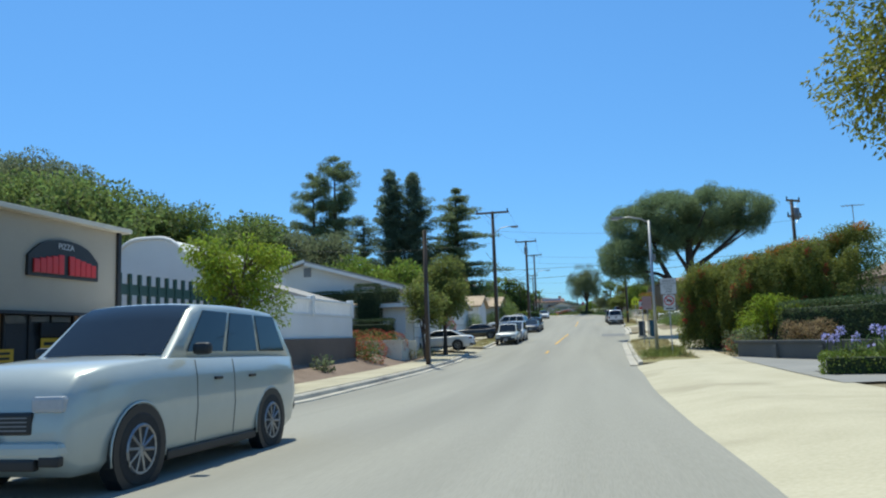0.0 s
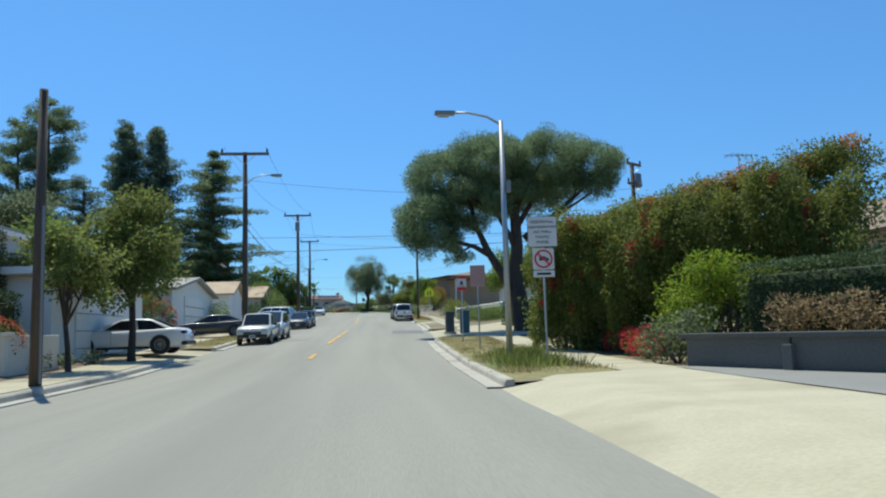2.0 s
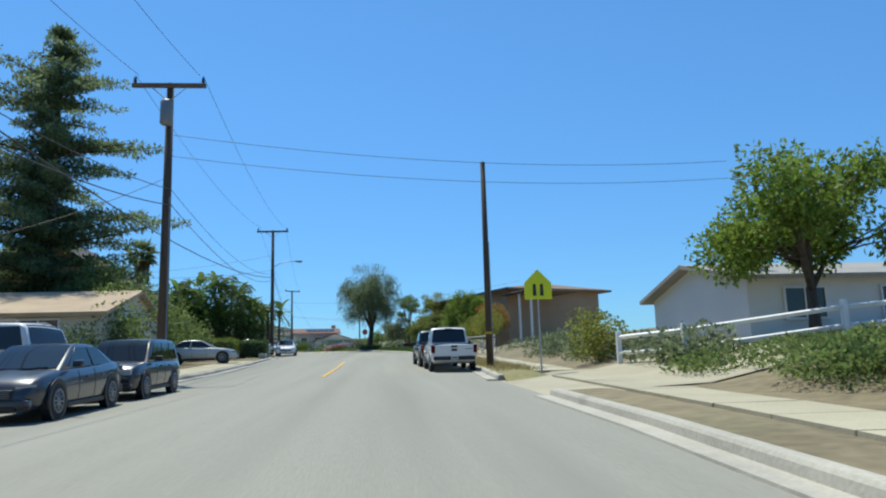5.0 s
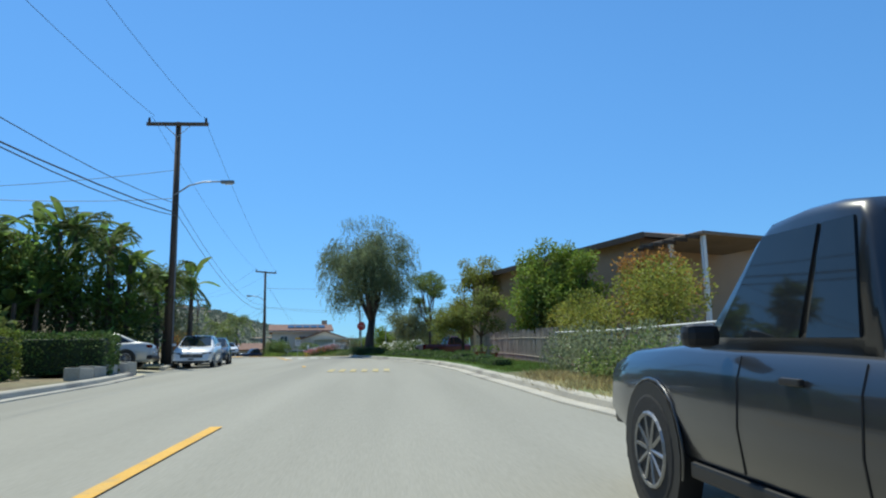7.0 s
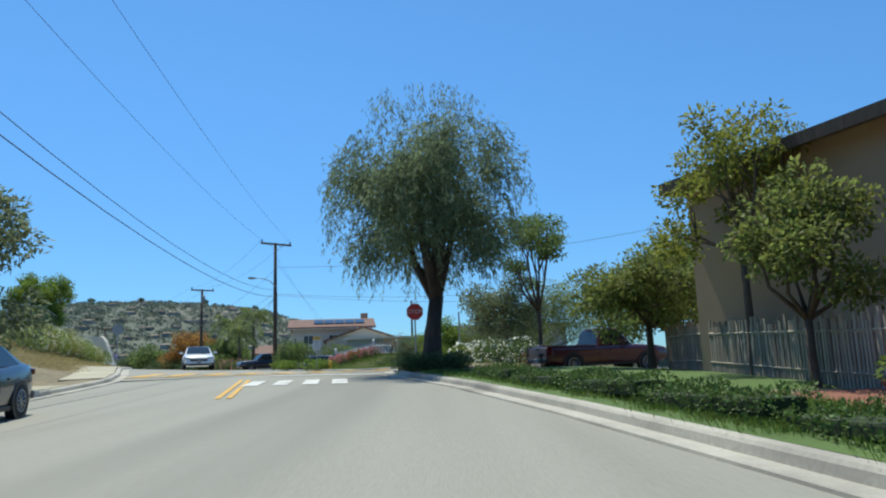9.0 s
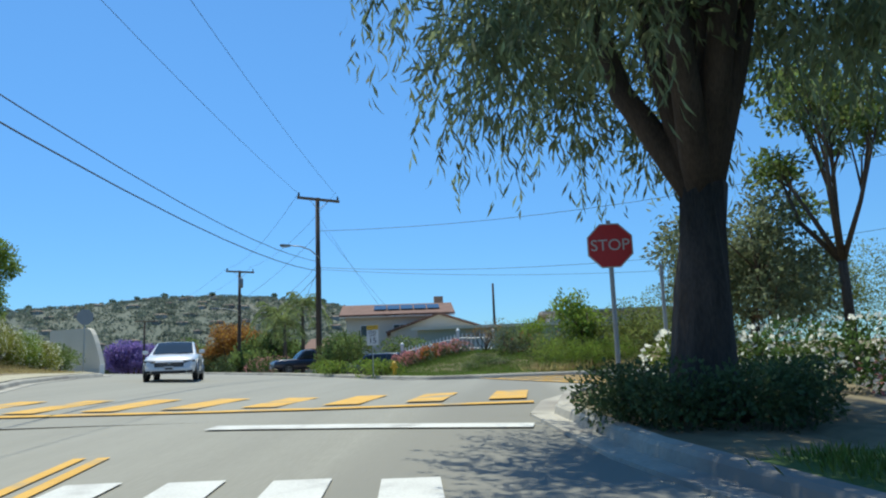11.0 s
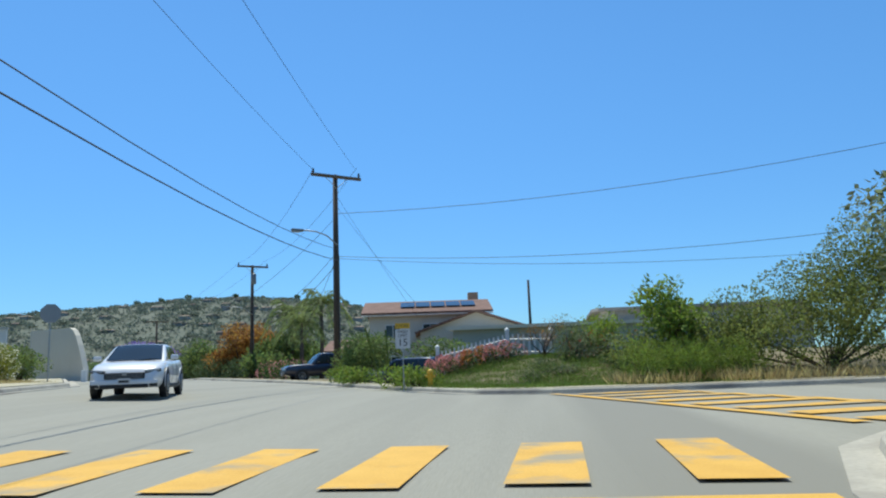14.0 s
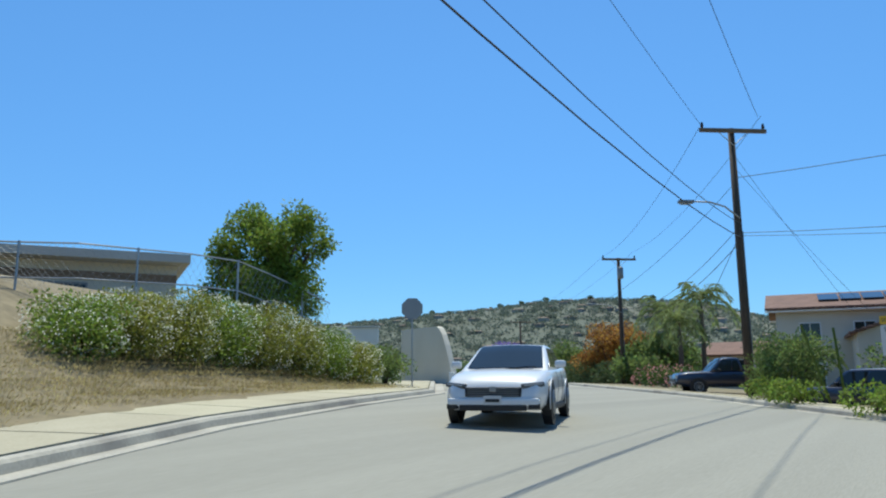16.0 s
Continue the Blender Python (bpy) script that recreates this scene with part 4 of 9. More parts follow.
def utility_pole(label, x, y, top, arm, lamp=None, can=False, turn=0.0, z=None, second=False, r=0.16):
    """A timber pole: crossarm with pins and braces, lamp arm (side, height, reach), transformer can."""
    z = land(x, y) if z is None else z
    h = top - z
    owner = thing("utility_pole", label, "utility pole", pose(x, y, z, 0, 0, turn), "utility poles along the street")
    bm = bmesh.new()
    tube(bm, [(0, 0, -0.3), (0, 0, h * 0.5), (0, 0, h)], [r, r * 0.85, r * 0.68], 10)
    part("pole", bm, WOOD_DARK, owner, smooth=True)
    levels = [h - 0.12] + ([h - 1.25] if second else [])
    if arm:
        for lv in levels:
            part("crossarm", boxes(((0, -r * 0.9, lv), (arm, 0.11, 0.14)), bevel=0.01), WOOD_BROWN, owner)
            for s in (-1, 1):
                bm = bmesh.new()
                tube(bm, [(s * 0.55, -r * 0.9, lv - 0.05), (0, -r * 0.9, lv - 0.55)], 0.018, 4)
                part("brace", bm, STEEL, owner)
                bm = bmesh.new()
                tube(bm, [(s * arm * 0.46, -r * 0.9, lv + 0.05), (s * arm * 0.46, -r * 0.9, lv + 0.14), (s * arm * 0.46, -r * 0.9, lv + 0.28)], [0.02, 0.06, 0.035], 8)
                part("insulator", bm, INSULATOR, owner)
    if lamp:
        s, lh, reach = lamp
        bm = bmesh.new()
        tube(bm, [(0, -r, lh - z - 0.55), (s * reach * 0.3, -r, lh - z - 0.15), (s * reach * 0.6, -r, lh - z), (s * reach, -r, lh - z + 0.02)], 0.032, 7)
        part("lamp_arm", bm, STEEL, owner, smooth=True)
        hd = part("lamp_head", boxes(((s * (reach + 0.2), -r, lh - z), (0.55, 0.2, 0.12)), bevel=0.04), SHADE_GREY, owner)
        part("lens", boxes(((s * (reach + 0.25), -r, lh - z - 0.075), (0.3, 0.15, 0.05)), bevel=0.015), LAMP_CLEAR, hd)
    if can:
        bm = bmesh.new()
        tube(bm, [(0.0, -r - 0.2, h - 1.5), (0.0, -r - 0.2, h - 1.45), (0.0, -r - 0.2, h - 0.75), (0.0, -r - 0.2, h - 0.68)], [0.15, 0.19, 0.19, 0.12], 12)
        part("transformer", bm, SHADE_GREY, owner, "grey transformer can", smooth=True)
    bm = bmesh.new()
    tube(bm, [(r * 0.8, -r * 0.4, 0.1), (r * 0.7, -r * 0.4, h * 0.6)], 0.03, 5)
    part("conduit", bm, SHADE_GREY, owner)
    return owner


def cable(a, b, sag, r=0.014, label="thin black overhead cable sagging between poles"):
    a, b = Vector(a), Vector(b)
    bm = bmesh.new()
    n = 14
    tube(bm, [a.lerp(b, k / n) - Vector((0, 0, sag * 4 * (k / n) * (1 - k / n))) for k in range(n + 1)], r, 4, False)
    return tagged(part("cable", bm, WIRE), label, "cable", "overhead cables")


def sign_post(owner, h, r=0.025, mat=STEEL):
    bm = bmesh.new()
    tube(bm, [(0, 0.03, -0.25), (0, 0.03, h)], r, 6)
    part("post", bm, mat, owner)


def panel(owner, name, w, h, z, mat, y=0.0, t=0.006, round_=0.03, label=""):
    """An upright sheet facing -y with rounded corners."""
    bm = bmesh.new()
    pts = []
    for cx, cz, a0 in ((w / 2 - round_, h / 2 - round_, 0), (-w / 2 + round_, h / 2 - round_, 90), (-w / 2 + round_, -h / 2 + round_, 180), (w / 2 - round_, -h / 2 + round_, 270)):
        for k in range(4):
            a = radians(a0 + 30 * k)
            pts.append((cx + round_ * math.cos(a), cz + round_ * math.sin(a)))
    f = [bm.verts.new((px, y, z + pz)) for px, pz in pts]
    g = [bm.verts.new((px, y + t, z + pz)) for px, pz in pts]
    bm.faces.new(f)
    bm.faces.new(g[::-1])
    for k in range(len(f)):
        bm.faces.new((f[k], g[k], g[(k + 1) % len(f)], f[(k + 1) % len(f)]))
    bmesh.ops.recalc_face_normals(bm, faces=bm.faces[:])
    return part(name, bm, mat, owner, label)


def face_text(owner, text, size, x, z, mat, y=-0.006, name="lettering"):
    return lettering(name, text, size, mat, owner, pose(x, y, z, 90, 0, 0))


def polygon_plate(owner, name, pts, mat, y=0.0, t=0.006):
    bm = bmesh.new()
    f = [bm.verts.new((px, y, pz)) for px, pz in pts]
    g = [bm.verts.new((px, y + t, pz)) for px, pz in pts]
    bm.faces.new(f)
    bm.faces.new(g[::-1])
    for k in range(len(f)):
        bm.faces.new((f[k], g[k], g[(k + 1) % len(f)], f[(k + 1) % len(f)]))
    bmesh.ops.recalc_face_normals(bm, faces=bm.faces[:])
    return part(name, bm, mat, owner)


def ring_plate(owner, name, r0, r1, z, mat, y):
    bm = bmesh.new()
    a = [[bm.verts.new((r * math.cos(k * math.tau / 28), yy, z + r * math.sin(k * math.tau / 28))) for k in range(28)] for r, yy in ((r0, y), (r1, y), (r1, y + 0.003), (r0, y + 0.003))]
    for p, q in zip(a, a[1:] + a[:1]):
        for k in range(28):
            bm.faces.new((p[k], p[(k + 1) % 28], q[(k + 1) % 28], q[k]))
    bmesh.ops.recalc_face_normals(bm, faces=bm.faces[:])
    return part(name, bm, mat, owner)


# ---------------------------------------------------------------- cars
SHAPES = {
    # belt stations (along, height, half width), roof (rear foot, rear top, front top, front foot), belt height
    "sedan": ([(-.5, .44, .80), (-.492, .60, .87), (-.46, .68, .93), (-.40, .705, .96), (-.30, .69, .985), (-.15, .665, 1), (0, .65, 1), (.15, .645, 1), (.24, .635, .99), (.32, .61, .975), (.40, .57, .95), (.45, .525, .91), (.48, .465, .85), (.495, .39, .79), (.5, .32, .74)], (-.455, -.20, .03, .262), .64),
    "suv": ([(-.5, .45, .90), (-.49, .58, .94), (-.46, .60, .97), (-.3, .60, 1), (0, .60, 1), (.17, .60, 1), (.26, .60, .99), (.40, .565, .97), (.47, .51, .92), (.495, .42, .86), (.5, .34, .80)], (-.485, -.43, .07, .23), .585),
    "estate": ([(-.5, .50, .90), (-.49, .62, .94), (-.46, .655, .97), (-.3, .655, 1), (0, .655, 1), (.15, .655, 1), (.24, .655, .99), (.38, .625, .97), (.46, .585, .93), (.49, .50, .88), (.5, .36, .82)], (-.485, -.40, .04, .20), .645),
    "van": ([(-.5, .45, .90), (-.49, .56, .94), (-.46, .57, .97), (-.3, .57, 1), (0, .57, 1), (.22, .57, 1), (.32, .555, .98), (.40, .52, .95), (.46, .46, .90), (.49, .39, .84), (.5, .32, .78)], (-.485, -.44, .06, .345), .555),
    "pickup": ([(-.5, .56, .94), (-.495, .585, .96), (-.4, .59, .98), (-.2, .59, 1), (0, .60, 1), (.17, .60, 1), (.24, .605, .99), (.40, .585, .97), (.475, .54, .94), (.497, .45, .90), (.5, .36, .86)], (-.10, -.06, .085, .215), .585),
}


CAR_BLUE_TRIM = plain("company_blue", (0.015, 0.05, 0.16), 0.5)


def car(label, category, m, shape, L, W, H, paint, name="car", wheel=0.34, group="", trim=BLACK, doors=2, roof_rails=False, light_bar=False, bed=False, badge=False, grille_mat=None, rim=CHROME):
    owner = thing(name, label, category, m @ Matrix.Scale(TRUE, 4), group)
    st, (c0, c1, c2, c3), belt = SHAPES[shape]
    hw = W / 2
    bm = bmesh.new()
    rings = []
    zb = 0.22 if shape != "pickup" else 0.34
    for a, zt, wf in st:
        y, zt, w = a * L, zt * H, wf * hw
        low = zb + (0.10 if abs(a) > 0.47 else 0)
        prof = [(w * 0.86, low), (w * 0.965, low + 0.10), (w, low + (zt - low) * 0.45), (w * 0.985, low + (zt - low) * 0.78), (w * 0.945, zt - 0.035), (w * 0.86, zt), (w * 0.45, zt + 0.025), (0, zt + 0.032)]
        pts = prof + [(-px, pz) for px, pz in prof[-2::-1]]
        rings.append([bm.verts.new((px, y, pz)) for px, pz in pts])
    for r, q in zip(rings, rings[1:]):
        for k in range(len(r) - 1):
            bm.faces.new((r[k], q[k], q[k + 1], r[k + 1]))
        bm.faces.new((r[-1], q[-1], q[0], r[0]))
    bm.faces.new(rings[0][::-1])
    bm.faces.new(rings[-1])
    bmesh.ops.recalc_face_normals(bm, faces=bm.faces[:])
    part("body", bm, paint, owner, smooth=True)
    # cabin
    zl, zh = belt * H + 0.0, H - 0.02
    wl, wh = hw * 0.90, hw * (0.70 if shape == "sedan" else 0.78)
    lo = [(-wl, c0 * L), (wl, c0 * L), (wl, c3 * L), (-wl, c3 * L)]
    hi = [(-wh, c1 * L), (wh, c1 * L), (wh, c2 * L), (-wh, c2 * L)]
    bm = bmesh.new()
    span = (c2 - c1) * L
    line = [(c0 * L, 0.0), (c0 * L + (c1 - c0) * L * 0.5, 0.5), (c0 * L + (c1 - c0) * L * 0.86, 0.86), (c1 * L + span * 0.05, 0.965), (c1 * L + span * 0.3, 1.0), (c1 * L + span * 0.62, 1.005),
            (c2 * L - span * 0.05, 0.975), (c3 * L + (c2 - c3) * L * 0.86, 0.86), (c3 * L + (c2 - c3) * L * 0.5, 0.5), (c3 * L, 0.0)]
    hoops = []
    for y, v in line:
        z = zl - 0.05 + (zh - zl + 0.05) * v
        cut = 0.07 * min(1, v * 1.4)
        wz = wl + (wh - wl) * max(0, v - cut / (zh - zl + 0.05))
        half = [(wl, zl - 0.06), (wz, z - cut), (wz * 0.975, z - cut * 0.45), (wz * 0.90, z - cut * 0.08), (wz * 0.5, z + 0.015 * v), (0, z + 0.022 * v)]
        hoops.append([bm.verts.new((px, y, pz)) for px, pz in half + [(-px, pz) for px, pz in half[-2::-1]]])
    for r, q in zip(hoops, hoops[1:]):
        for k in range(len(r) - 1):
            bm.faces.new((r[k], q[k], q[k + 1], r[k + 1]))
        bm.faces.new((r[-1], q[-1], q[0], r[0]))
    bmesh.ops.remove_doubles(bm, verts=bm.verts[:], dist=0.0005)
    bmesh.ops.recalc_face_normals(bm, faces=bm.faces[:])
    part("cabin", bm, paint, owner, smooth=True)

    def pane(nm, q, u0, u1, v0, v1, mat=GLASS_CAR, slope=0.0, lift=0.012):
        """A window in the face q (bottom a, bottom b, top b, top a)."""
        q = [Vector(p) for p in q]
        nrm = (q[1] - q[0]).cross(q[3] - q[0]).normalized()

        def at(u, v):
            return (q[0].lerp(q[1], u)).lerp(q[3].lerp(q[2], u), v) + nrm * lift
        bm2 = bmesh.new()
        c = [at(u0, v0), at(u1, v0), at(u1 - slope, v1), at(u0 + slope * 0.3, v1)]
        slab(bm2, c, 0.03)
        bmesh.ops.recalc_face_normals(bm2, faces=bm2.faces[:])
        return part(nm, bm2, mat, owner)

    P = [Vector((x, y, zl - 0.05)) for x, y in lo] + [Vector((x, y, zh)) for x, y in hi]

    def screen(nm, side, v0, v1):
        """A curved windscreen that follows the cabin; side 1 is the front, -1 the back."""
        path = line[:4] if side < 0 else line[:5:-1]
        bm2 = bmesh.new()
        grid = []
        for deep in (0.014, -0.02):
            for j in range(7):
                v = v0 + (v1 - v0) * j / 6
                y = float(np.interp(v, [q[1] for q in path], [q[0] for q in path]))
                z = zl - 0.05 + (zh - zl + 0.05) * v
                cut = 0.07 * min(1, v * 1.4)
                wz = wl + (wh - wl) * max(0, v - cut / (zh - zl + 0.05))
                row = []
                for k in range(9):
                    f = (k / 4 - 1) * 0.88
                    rise = float(np.interp(abs(f), (0, 0.5, 0.9), (0.022 * v, 0.015 * v, -cut * 0.08)))
                    row.append(bm2.verts.new((f * wz, y + side * deep, z + rise + deep)))
                grid.append(row)
        for base in (0, 7):
            for j in range(6):
                for k in range(8):
                    r, q = grid[base + j], grid[base + j + 1]
                    bm2.faces.new((r[k], r[k + 1], q[k + 1], q[k]))
        bmesh.ops.recalc_face_normals(bm2, faces=bm2.faces[:])
        return part(nm, bm2, GLASS_CAR, owner, smooth=True)

    screen("windshield", 1, 0.13, 0.93)
    screen("rear_window", -1, 0.18 if shape != "van" else 0.3, 0.9)
    cuts = {"sedan": ((0.10, 0.46), (0.50, 0.90)), "suv": ((0.05, 0.30), (0.335, 0.60), (0.635, 0.92)), "estate": ((0.06, 0.31), (0.345, 0.61), (0.645, 0.90)), "van": ((0.05, 0.33), (0.36, 0.62), (0.65, 0.93)), "pickup": ((0.10, 0.34), (0.38, 0.90)) if doors > 2 else ((0.16, 0.88),)}[shape]
    for u0, u1 in cuts:
        pane("side_window", (P[1], P[2], P[6], P[5]), u0, u1, 0.17, 0.86)
        pane("side_window", (P[3], P[0], P[4], P[7]), 1 - u1, 1 - u0, 0.17, 0.86)
    # wheels
    wy = (0.31 * L, -0.30 * L)
    for s in (-1, 1):
        for y in wy:
            bm = bmesh.new()
            tube(bm, [(s * (hw - 0.16), y, wheel), (s * (hw + 0.004), y, wheel)], wheel * 1.17, 22)
            part("wheel_arch", bm, BLACK, owner)
            bm = bmesh.new()
            arc = [(math.cos(q * math.pi / 12), math.sin(q * math.pi / 12)) for q in range(-1, 14)]
            tube(bm, [(s * (hw - 0.01), y + u * wheel * 1.22, wheel + v * wheel * 1.22) for u, v in arc], 0.012, 6)
            part("wheel_arch_lip", bm, paint, owner, smooth=True)
            w = thing("wheel", "", "")
            w.parent = owner
            w.matrix_basis = pose(s * (hw - 0.09), y, wheel)
            bm = bmesh.new()
            tube(bm, [(-0.10, 0, 0), (-0.085, 0, 0), (0.085, 0, 0), (0.10, 0, 0)], [wheel * 0.9, wheel, wheel, wheel * 0.9], 22)
            part("tyre", bm, RUBBER, w, smooth=False)
            bm = bmesh.new()
            for k in range(10):
                t = k * math.tau / 10 + 0.1
                tube(bm, [(s * 0.088, math.cos(t) * 0.03, math.sin(t) * 0.03), (s * 0.098, math.cos(t) * wheel * 0.6, math.sin(t) * wheel * 0.6)], [0.022, 0.016], 5)
            tube(bm, [(s * 0.07, 0, 0), (s * 0.102, 0, 0)], [0.06, 0.05], 10)
            ring = [(math.cos(k * math.tau / 20), math.sin(k * math.tau / 20)) for k in range(21)]
            tube(bm, [(s * 0.098, u * wheel * 0.62, v * wheel * 0.62) for u, v in ring], 0.018, 5, False)
            part("rim", bm, rim, w)
            bm = bmesh.new()
            tube(bm, [(s * 0.05, 0, 0), (s * 0.075, 0, 0)], wheel * 0.63, 18)
            part("brake_disc", bm, BLACK, w)
    # trim
    fz, front, rear = 0.44 * H, 0.5 * L, -0.5 * L
    for s in (-1, 1):
        if shape == "sedan":
            turn = Matrix.Translation((s * hw * 0.70, front - 0.17, 0.445 * H)) @ Matrix.Rotation(radians(-24 * s), 4, "Z") @ Matrix.Rotation(radians(-5 * s), 4, "Y")
            lamp = part("headlight", boxes(((0, 0, 0), (hw * 0.44, 0.20, 0.085), turn), bevel=0.025), LAMP_DARK, owner, "slim dark headlamp")
            part("lamp_strip", boxes(((0, 0.098, 0.012), (hw * 0.36, 0.012, 0.026), turn), bevel=0.005), LAMP_CLEAR, lamp, "bright daytime lamp strip")
        else:
            part("headlight", boxes(((s * hw * 0.68, front - 0.10, 0.45 * H if shape != "pickup" else 0.47 * H), (hw * 0.34, 0.22, 0.14)), bevel=0.03), LAMP_CLEAR, owner)
        part("tail_light", boxes(((s * hw * (0.74 if shape != "pickup" else 0.905), rear + 0.075, (0.58 if shape == "sedan" else 0.50) * H), (hw * (0.34 if shape == "sedan" else 0.17), 0.2, 0.13 if shape == "sedan" else 0.34)), bevel=0.025), LAMP_RED, owner)
        mir = part("mirror", boxes(((s * (hw + 0.08), c3 * L - 0.46, zl + 0.10), (0.21, 0.12, 0.135)), bevel=0.05), paint if shape == "sedan" else trim, owner)
        for dy in ((-0.02, -0.20) if (doors == 2 and shape != "pickup") or doors > 2 else (-0.02,)):
            part("door_handle", boxes(((s * (hw * 0.99 + 0.01), (dy + 0.02) * L, 0.52 * H), (0.03, 0.17, 0.035)), bevel=0.008), trim if shape != "sedan" else paint, owner)
            ga = dy + 0.115
            gt, gw = np.interp(ga, [q[0] for q in st], [q[1] for q in st]) * H, np.interp(ga, [q[0] for q in st], [q[2] for q in st]) * hw
            bm = bmesh.new()
            tube(bm, [(s * (gw * f + 0.001), ga * L, zz) for f, zz in ((0.965, zb + 0.10), (1.0, zb + (gt - zb) * 0.45), (0.985, zb + (gt - zb) * 0.78), (0.945, gt - 0.04))], 0.006, 4)
            part("door_gap", bm, BLACK, owner)
        part("sill", boxes(((s * hw * 0.93, 0, zb + 0.02), (0.10, 0.42 * L, 0.10)), bevel=0.02), trim, owner)
    grille = part("grille", boxes(((0, front - 0.045, 0.365 * H), (hw * 1.06, 0.12, 0.17 if shape == "sedan" else 0.20)), bevel=0.03), grille_mat or BLACK, owner)
    for k in range(4):
        part("grille_bar", boxes(((0, front + 0.014, 0.365 * H - 0.055 + 0.036 * k), (hw * 0.96, 0.008, 0.010))), SHADE_GREY, grille)
    if shape != "pickup":
        part("air_intake", boxes(((0, front + 0.035, 0.185 * H), (hw * 1.25, 0.08, 0.10)), bevel=0.02), BLACK, owner)
        for s in (-1, 1):
            part("fog_light", boxes(((s * hw * 0.76, front + 0.02, 0.20 * H), (0.2, 0.08, 0.09)), bevel=0.02), BLACK, owner)
    part("front_bumper", boxes(((0, front - 0.04, 0.245 * H if shape != "pickup" else 0.29 * H), (hw * 1.72, 0.2, 0.15)), bevel=0.05), trim if shape == "pickup" else paint, owner)
    part("rear_bumper", boxes(((0, rear + 0.05, 0.27 * H if shape != "pickup" else 0.30 * H), (hw * 1.8, 0.24, 0.17)), bevel=0.05), trim, owner)
    for y, z, nm in ((front + 0.06, 0.27 * H, "front_plate"), (rear - 0.075, 0.31 * H if shape == "pickup" else 0.42 * H, "rear_plate")):
        pl = part(nm, boxes(((0, y if y > 0 else y, z), (0.31, 0.02, 0.155)), bevel=0.006), SIGN_WHITE, owner)
        part("plate_bar", boxes(((0, y + (0.012 if y > 0 else -0.012), z), (0.24, 0.006, 0.055))), SIGN_BLACK, pl)
    for s in (-1, 1):
        bm = bmesh.new()
        tube(bm, [(s * 0.06, c3 * L + 0.08, zl - 0.01), (s * 0.06 - 0.52, c3 * L - 0.02, zl + 0.05)], 0.012, 5)
        part("wiper", bm, BLACK, owner)
    if roof_rails:
        for s in (-1, 1):
            bm = bmesh.new()
            tube(bm, [(s * wh * 0.86, c1 * L + 0.2, H - 0.02), (s * wh * 0.86, c1 * L + 0.35, H + 0.04), (s * wh * 0.86, c2 * L - 0.3, H + 0.04), (s * wh * 0.86, c2 * L - 0.12, H - 0.02)], 0.02, 6)
            part("roof_rail", bm, CHROME, owner)
    if bed:
        y0, y1 = rear + 0.10, c0 * L - 0.05
        part("bed_liner", boxes(((0, (y0 + y1) / 2, 0.59 * H + 0.02), (hw * 1.62, y1 - y0, 0.05))), BLACK, owner, "dark open load bed")
        for s in (-1, 1):
            part("bed_rail", boxes(((s * hw * 0.90, (y0 + y1) / 2, 0.597 * H), (hw * 0.11, y1 - y0 + 0.06, 0.045)), bevel=0.015), paint, owner)
        tg = part("tailgate", boxes(((0, rear + 0.03, 0.462 * H), (hw * 1.66, 0.09, 0.255 * H)), bevel=0.02), paint, owner)
        part("tailgate_handle", boxes(((0, rear - 0.02, 0.555 * H), (0.26, 0.03, 0.09)), bevel=0.01), BLACK, tg)
        if badge:
            part("badge", boxes(((0, rear - 0.018, 0.48 * H), (0.24, 0.02, 0.10)), bevel=0.009), BLACK, tg, "dark oval maker's badge")
            part("badge", boxes(((0.62, rear - 0.016, 0.50 * H), (0.3, 0.015, 0.035))), SHADE_GREY, tg, "small grey model bar")
            for s in (-1, 1):
                for k, wdt in enumerate((0.42, 0.42)):
                    part("door_lettering_bar", boxes(((s * (hw + 0.012), 0.075 * L + 0.26 - 0.52 * k, 0.40 * H), (0.01, wdt, 0.12))), CAR_BLUE_TRIM, owner, "dark blue bar of company lettering")
        part("brake_light", boxes(((0, c1 * L - 0.10, H - 0.07), (0.34, 0.05, 0.05)), bevel=0.01), LAMP_RED, owner)
    else:
        part("badge", boxes(((0, front + 0.022, 0.40 * H), (0.12, 0.03, 0.09)), bevel=0.01), CHROME, owner)
    return owner


def paint(name, colour, flake=0.0):
    return material(name, tuple(c * 0.93 for c in colour), colour, 0.8, 0.35, 0.0, flake, coat=0.8)


CAR_WHITE = paint("white_car_paint", (0.72, 0.73, 0.74))
CAR_CREAM = paint("cream_car_paint", (0.58, 0.58, 0.52))
CAR_SILVER = paint("silver_car_paint", (0.42, 0.44, 0.45), 0.2)
CAR_PALE = paint("pale_silver_green_paint", (0.40, 0.44, 0.41), 0.1)
CAR_BLACK = paint("black_car_paint", (0.012, 0.014, 0.018))
CAR_CHARCOAL = paint("charcoal_car_paint", (0.03, 0.035, 0.045), 0.3)
CAR_BLUE = paint("navy_car_paint", (0.010, 0.018, 0.05))
CAR_MAROON = paint("maroon_car_paint", (0.080, 0.008, 0.016))

# ---------------------------------------------------------------- houses


